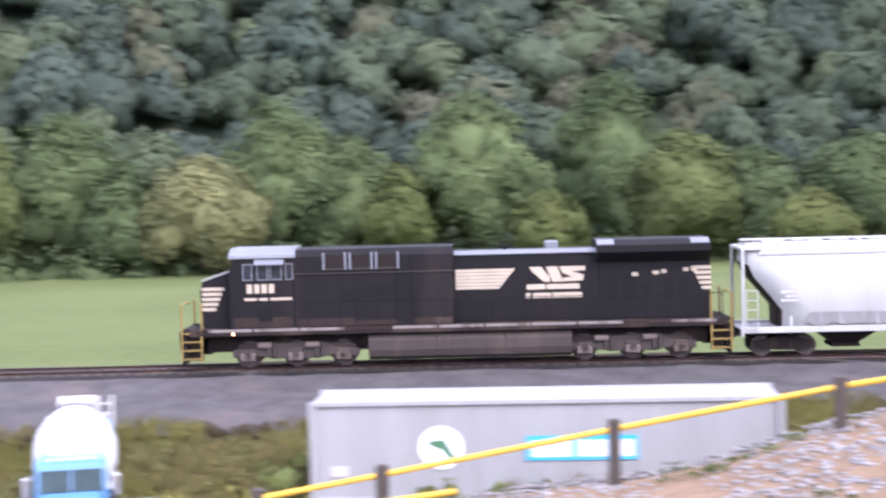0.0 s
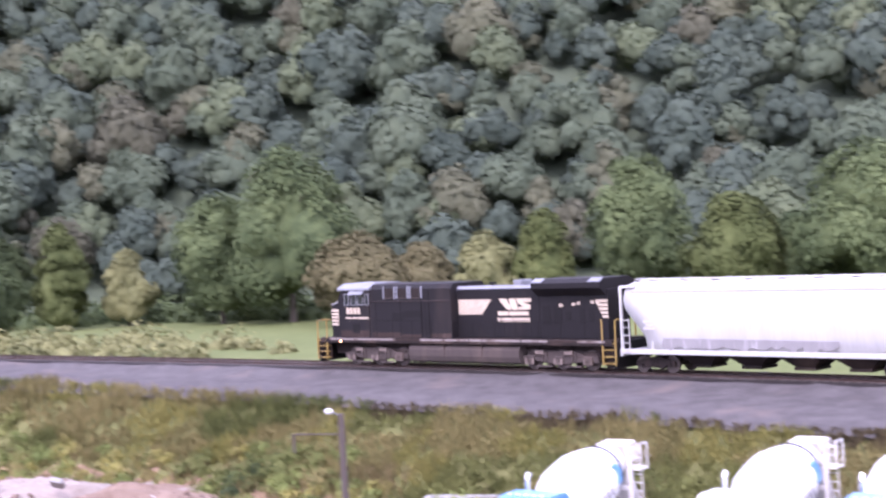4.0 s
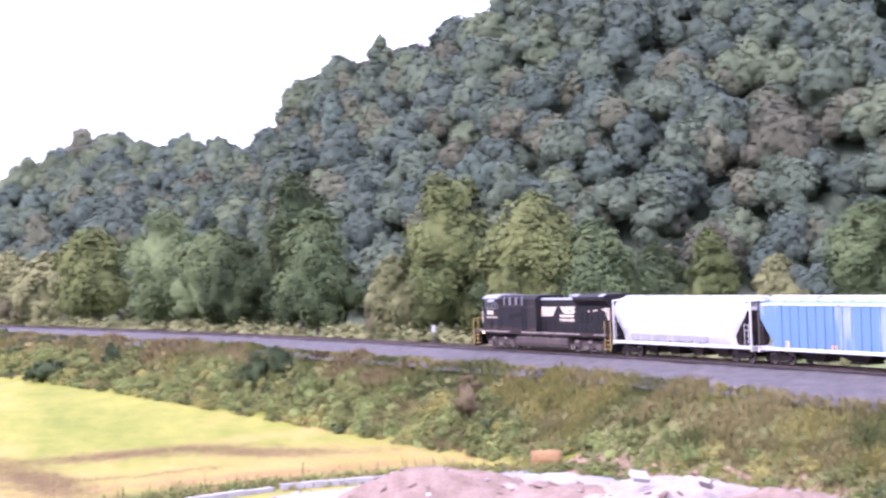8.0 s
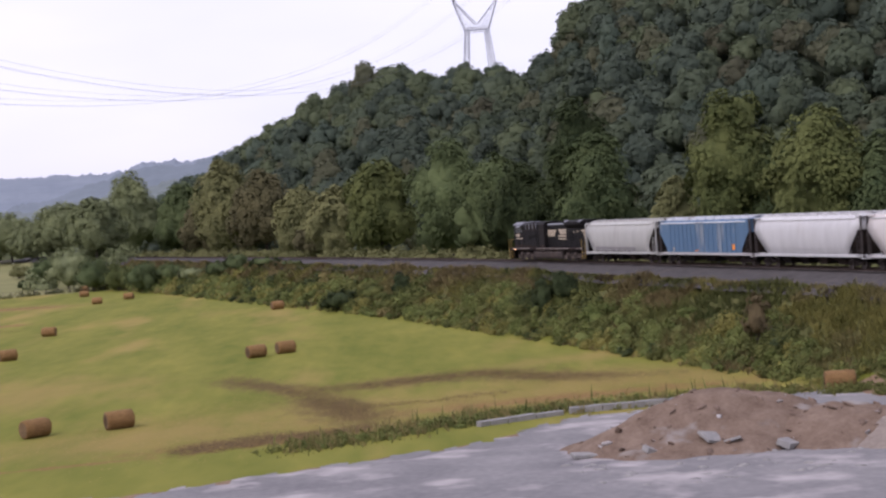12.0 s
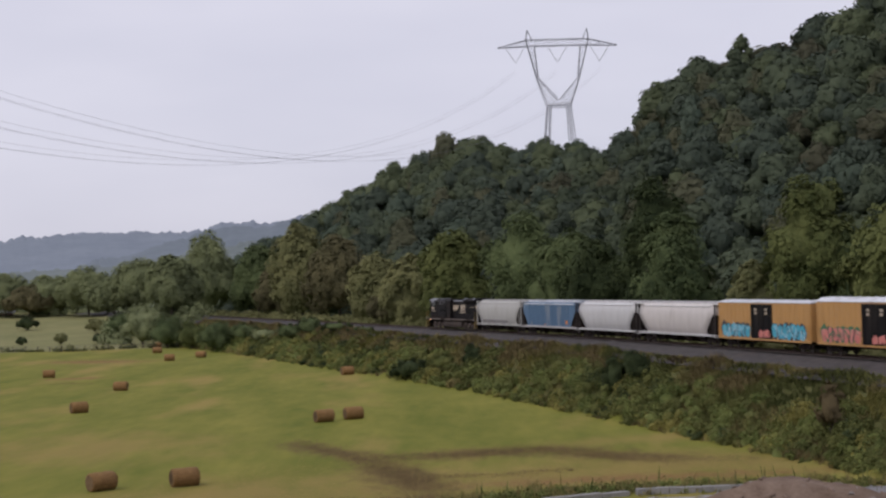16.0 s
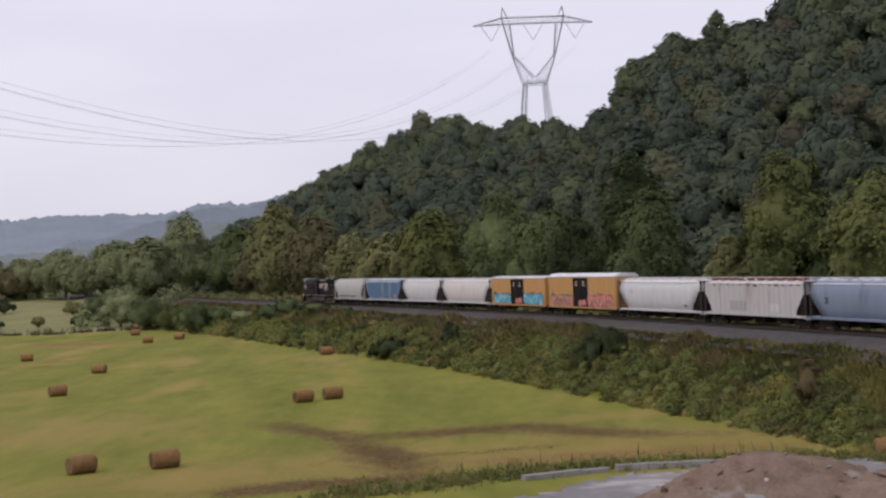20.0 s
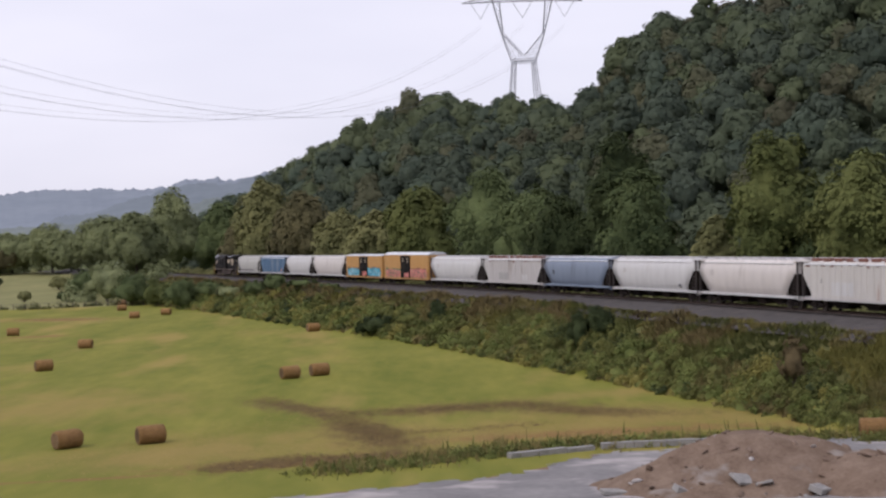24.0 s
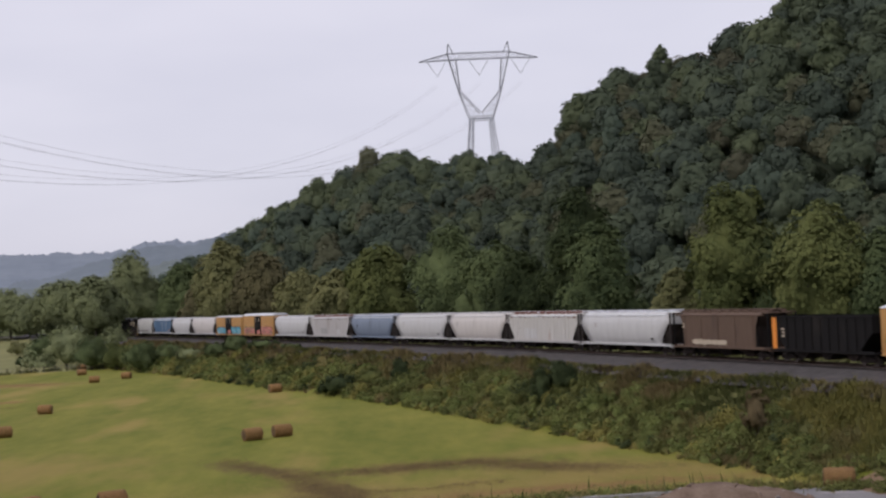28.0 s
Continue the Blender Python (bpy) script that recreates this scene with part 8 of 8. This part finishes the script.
def field_fence():
    """A wire fence on posts across the far end of the hay field."""
    t = thing("wire_fence", "wire fence on weathered posts at the field's far end", "fence")
    spots = []
    for i in range(34):
        a = radians(10.0 + i * 0.42)
        d = 352 + 4 * math.sin(i * 0.5)
        x, y = -math.sin(a) * d, math.cos(a) * d
        spots.append((x, y, float(ground_z(x, y))))
        bm = B()
        bar(bm, (x, y, spots[-1][2] - 0.3), (x + RNG.uniform(-0.1, 0.1), y, spots[-1][2] + 1.3), 0.08, 7)
        part("post", bm, M_WOODPOLE, t)
    for z in (0.5, 0.85, 1.2):
        bm = B()
        for p, q in zip(spots, spots[1:]):
            bar(bm, (p[0], p[1], p[2] + z), (q[0], q[1], q[2] + z), 0.02, 4)
        part("wire", bm, M_STEEL, t)


field_fence()


def hedge_line():
    """Low scrub grown up along the fence."""
    n = 150
    a = np.radians(10.0 + 13.8 * RNG.uniform(0, 1, n))
    d = 353 + 4 * np.sin((np.degrees(a) - 10.0) / 0.42 * 0.5) + RNG.normal(0, 0.8, n)
    x, y = -np.sin(a) * d, np.cos(a) * d
    r = RNG.uniform(0.35, 0.8, n) + 0.9 * RNG.uniform(0, 1, n) ** 5
    joined("fence_hedge", [mounds(np.stack([x, y, ground_z(x, y)], 1), r, 70, 0.3)], "olive", "low olive scrub along the field fence", "hedge")


hedge_line()


def track_sign():
    t = thing("trackside_sign", "small white sign on a post beside the rails", "sign")
    x, y, h = on_track(112, 3.0)
    t.matrix_basis = pose(x, y, -0.6, 0, 0, math.degrees(h) + 20)
    bm = B()
    bar(bm, (0, 0, -0.3), (0, 0, 2.1), 0.04, 8)
    part("post", bm, M_STEEL, t)
    bm = B()
    box(bm, -0.3, 0.3, -0.06, -0.04, 1.5, 2.2, 0.01)
    part("plate", bm, P_WHITE, t)


track_sign()


def warning_sign():
    t = thing("warning_sign", "faded white notice boards with red bands on a dark post", "sign")
    d, a = 5.4, radians(18.35)
    x, y = -math.sin(a) * d, math.cos(a) * d
    z0 = float(ground_z(x, y))
    t.matrix_basis = pose(x, y, 0, 0, 0, 18.35)
    top = H - d * math.tan(radians(5.65))
    faded = paint("board_faded", (0.60, 0.52, 0.49), 0.6, (0.44, 0.30, 0.28), 0.5)
    bm = B()
    box(bm, -0.085, 0.055, 0.0, 0.06, z0 - 0.3, top - 0.02, 0.006)
    part("post", bm, M_WOODPOLE, t)
    bm = B()
    box(bm, -0.24, 0.048, -0.02, -0.003, top - 0.145, top, 0.004)
    board = part("board", bm, faded, t)
    red = paint("board_red", (0.46, 0.06, 0.06), 0.6, (0.40, 0.20, 0.18), 0.55)
    worn = paint("board_worn_red", (0.45, 0.22, 0.21), 0.6)
    bm = B()
    box(bm, -0.22, 0.025, -0.024, -0.0195, top - 0.046, top - 0.032)
    part("red_band", bm, worn, board)
    for z, w in ((0.066, 0.2), (0.09, 0.16), (0.114, 0.2)):
        bm = B()
        box(bm, -0.225, -0.225 + w, -0.024, -0.0195, top - z - 0.009, top - z)
        part("text_bar", bm, worn, board)
    bm = B()
    box(bm, -0.24, 0.022, -0.022, -0.003, top - 0.262, top - 0.149, 0.004)
    lower = part("lower_board", bm, faded, t)
    bm = B()
    box(bm, -0.225, 0.012, -0.026, -0.0215, top - 0.196, top - 0.168)
    part("red_band", bm, red, lower)
    bm = B()
    bmesh.ops.create_uvsphere(bm, u_segments=14, v_segments=8, radius=0.05, matrix=Matrix.Translation((-0.135, 0.02, top + 0.012)) @ Matrix.Diagonal((1.0, 0.8, 0.5, 1)))
    soft_part("post_cap", bm, P_COAL, t)


warning_sign()


def meadow_pipe():
    t = thing("pipe_string", "long line of rust-brown pipe lying in the meadow", "pipe")
    m = paint("pipe_rust", (0.30, 0.17, 0.115), 0.8, (0.20, 0.11, 0.075), 0.55)
    a, b = Vector((95.5, 81.0, 0)), Vector((109.5, 63.5, 0))
    for i in range(4):
        p, q = a.lerp(b, i / 4), a.lerp(b, (i + 0.985) / 4)
        bm = B()
        bar(bm, (p.x, p.y, float(ground_z(p.x, p.y)) + 0.17), (q.x, q.y, float(ground_z(q.x, q.y)) + 0.17), 0.19, 12)
        part("pipe", bm, m, t)


meadow_pipe()
build_ties()


motions()
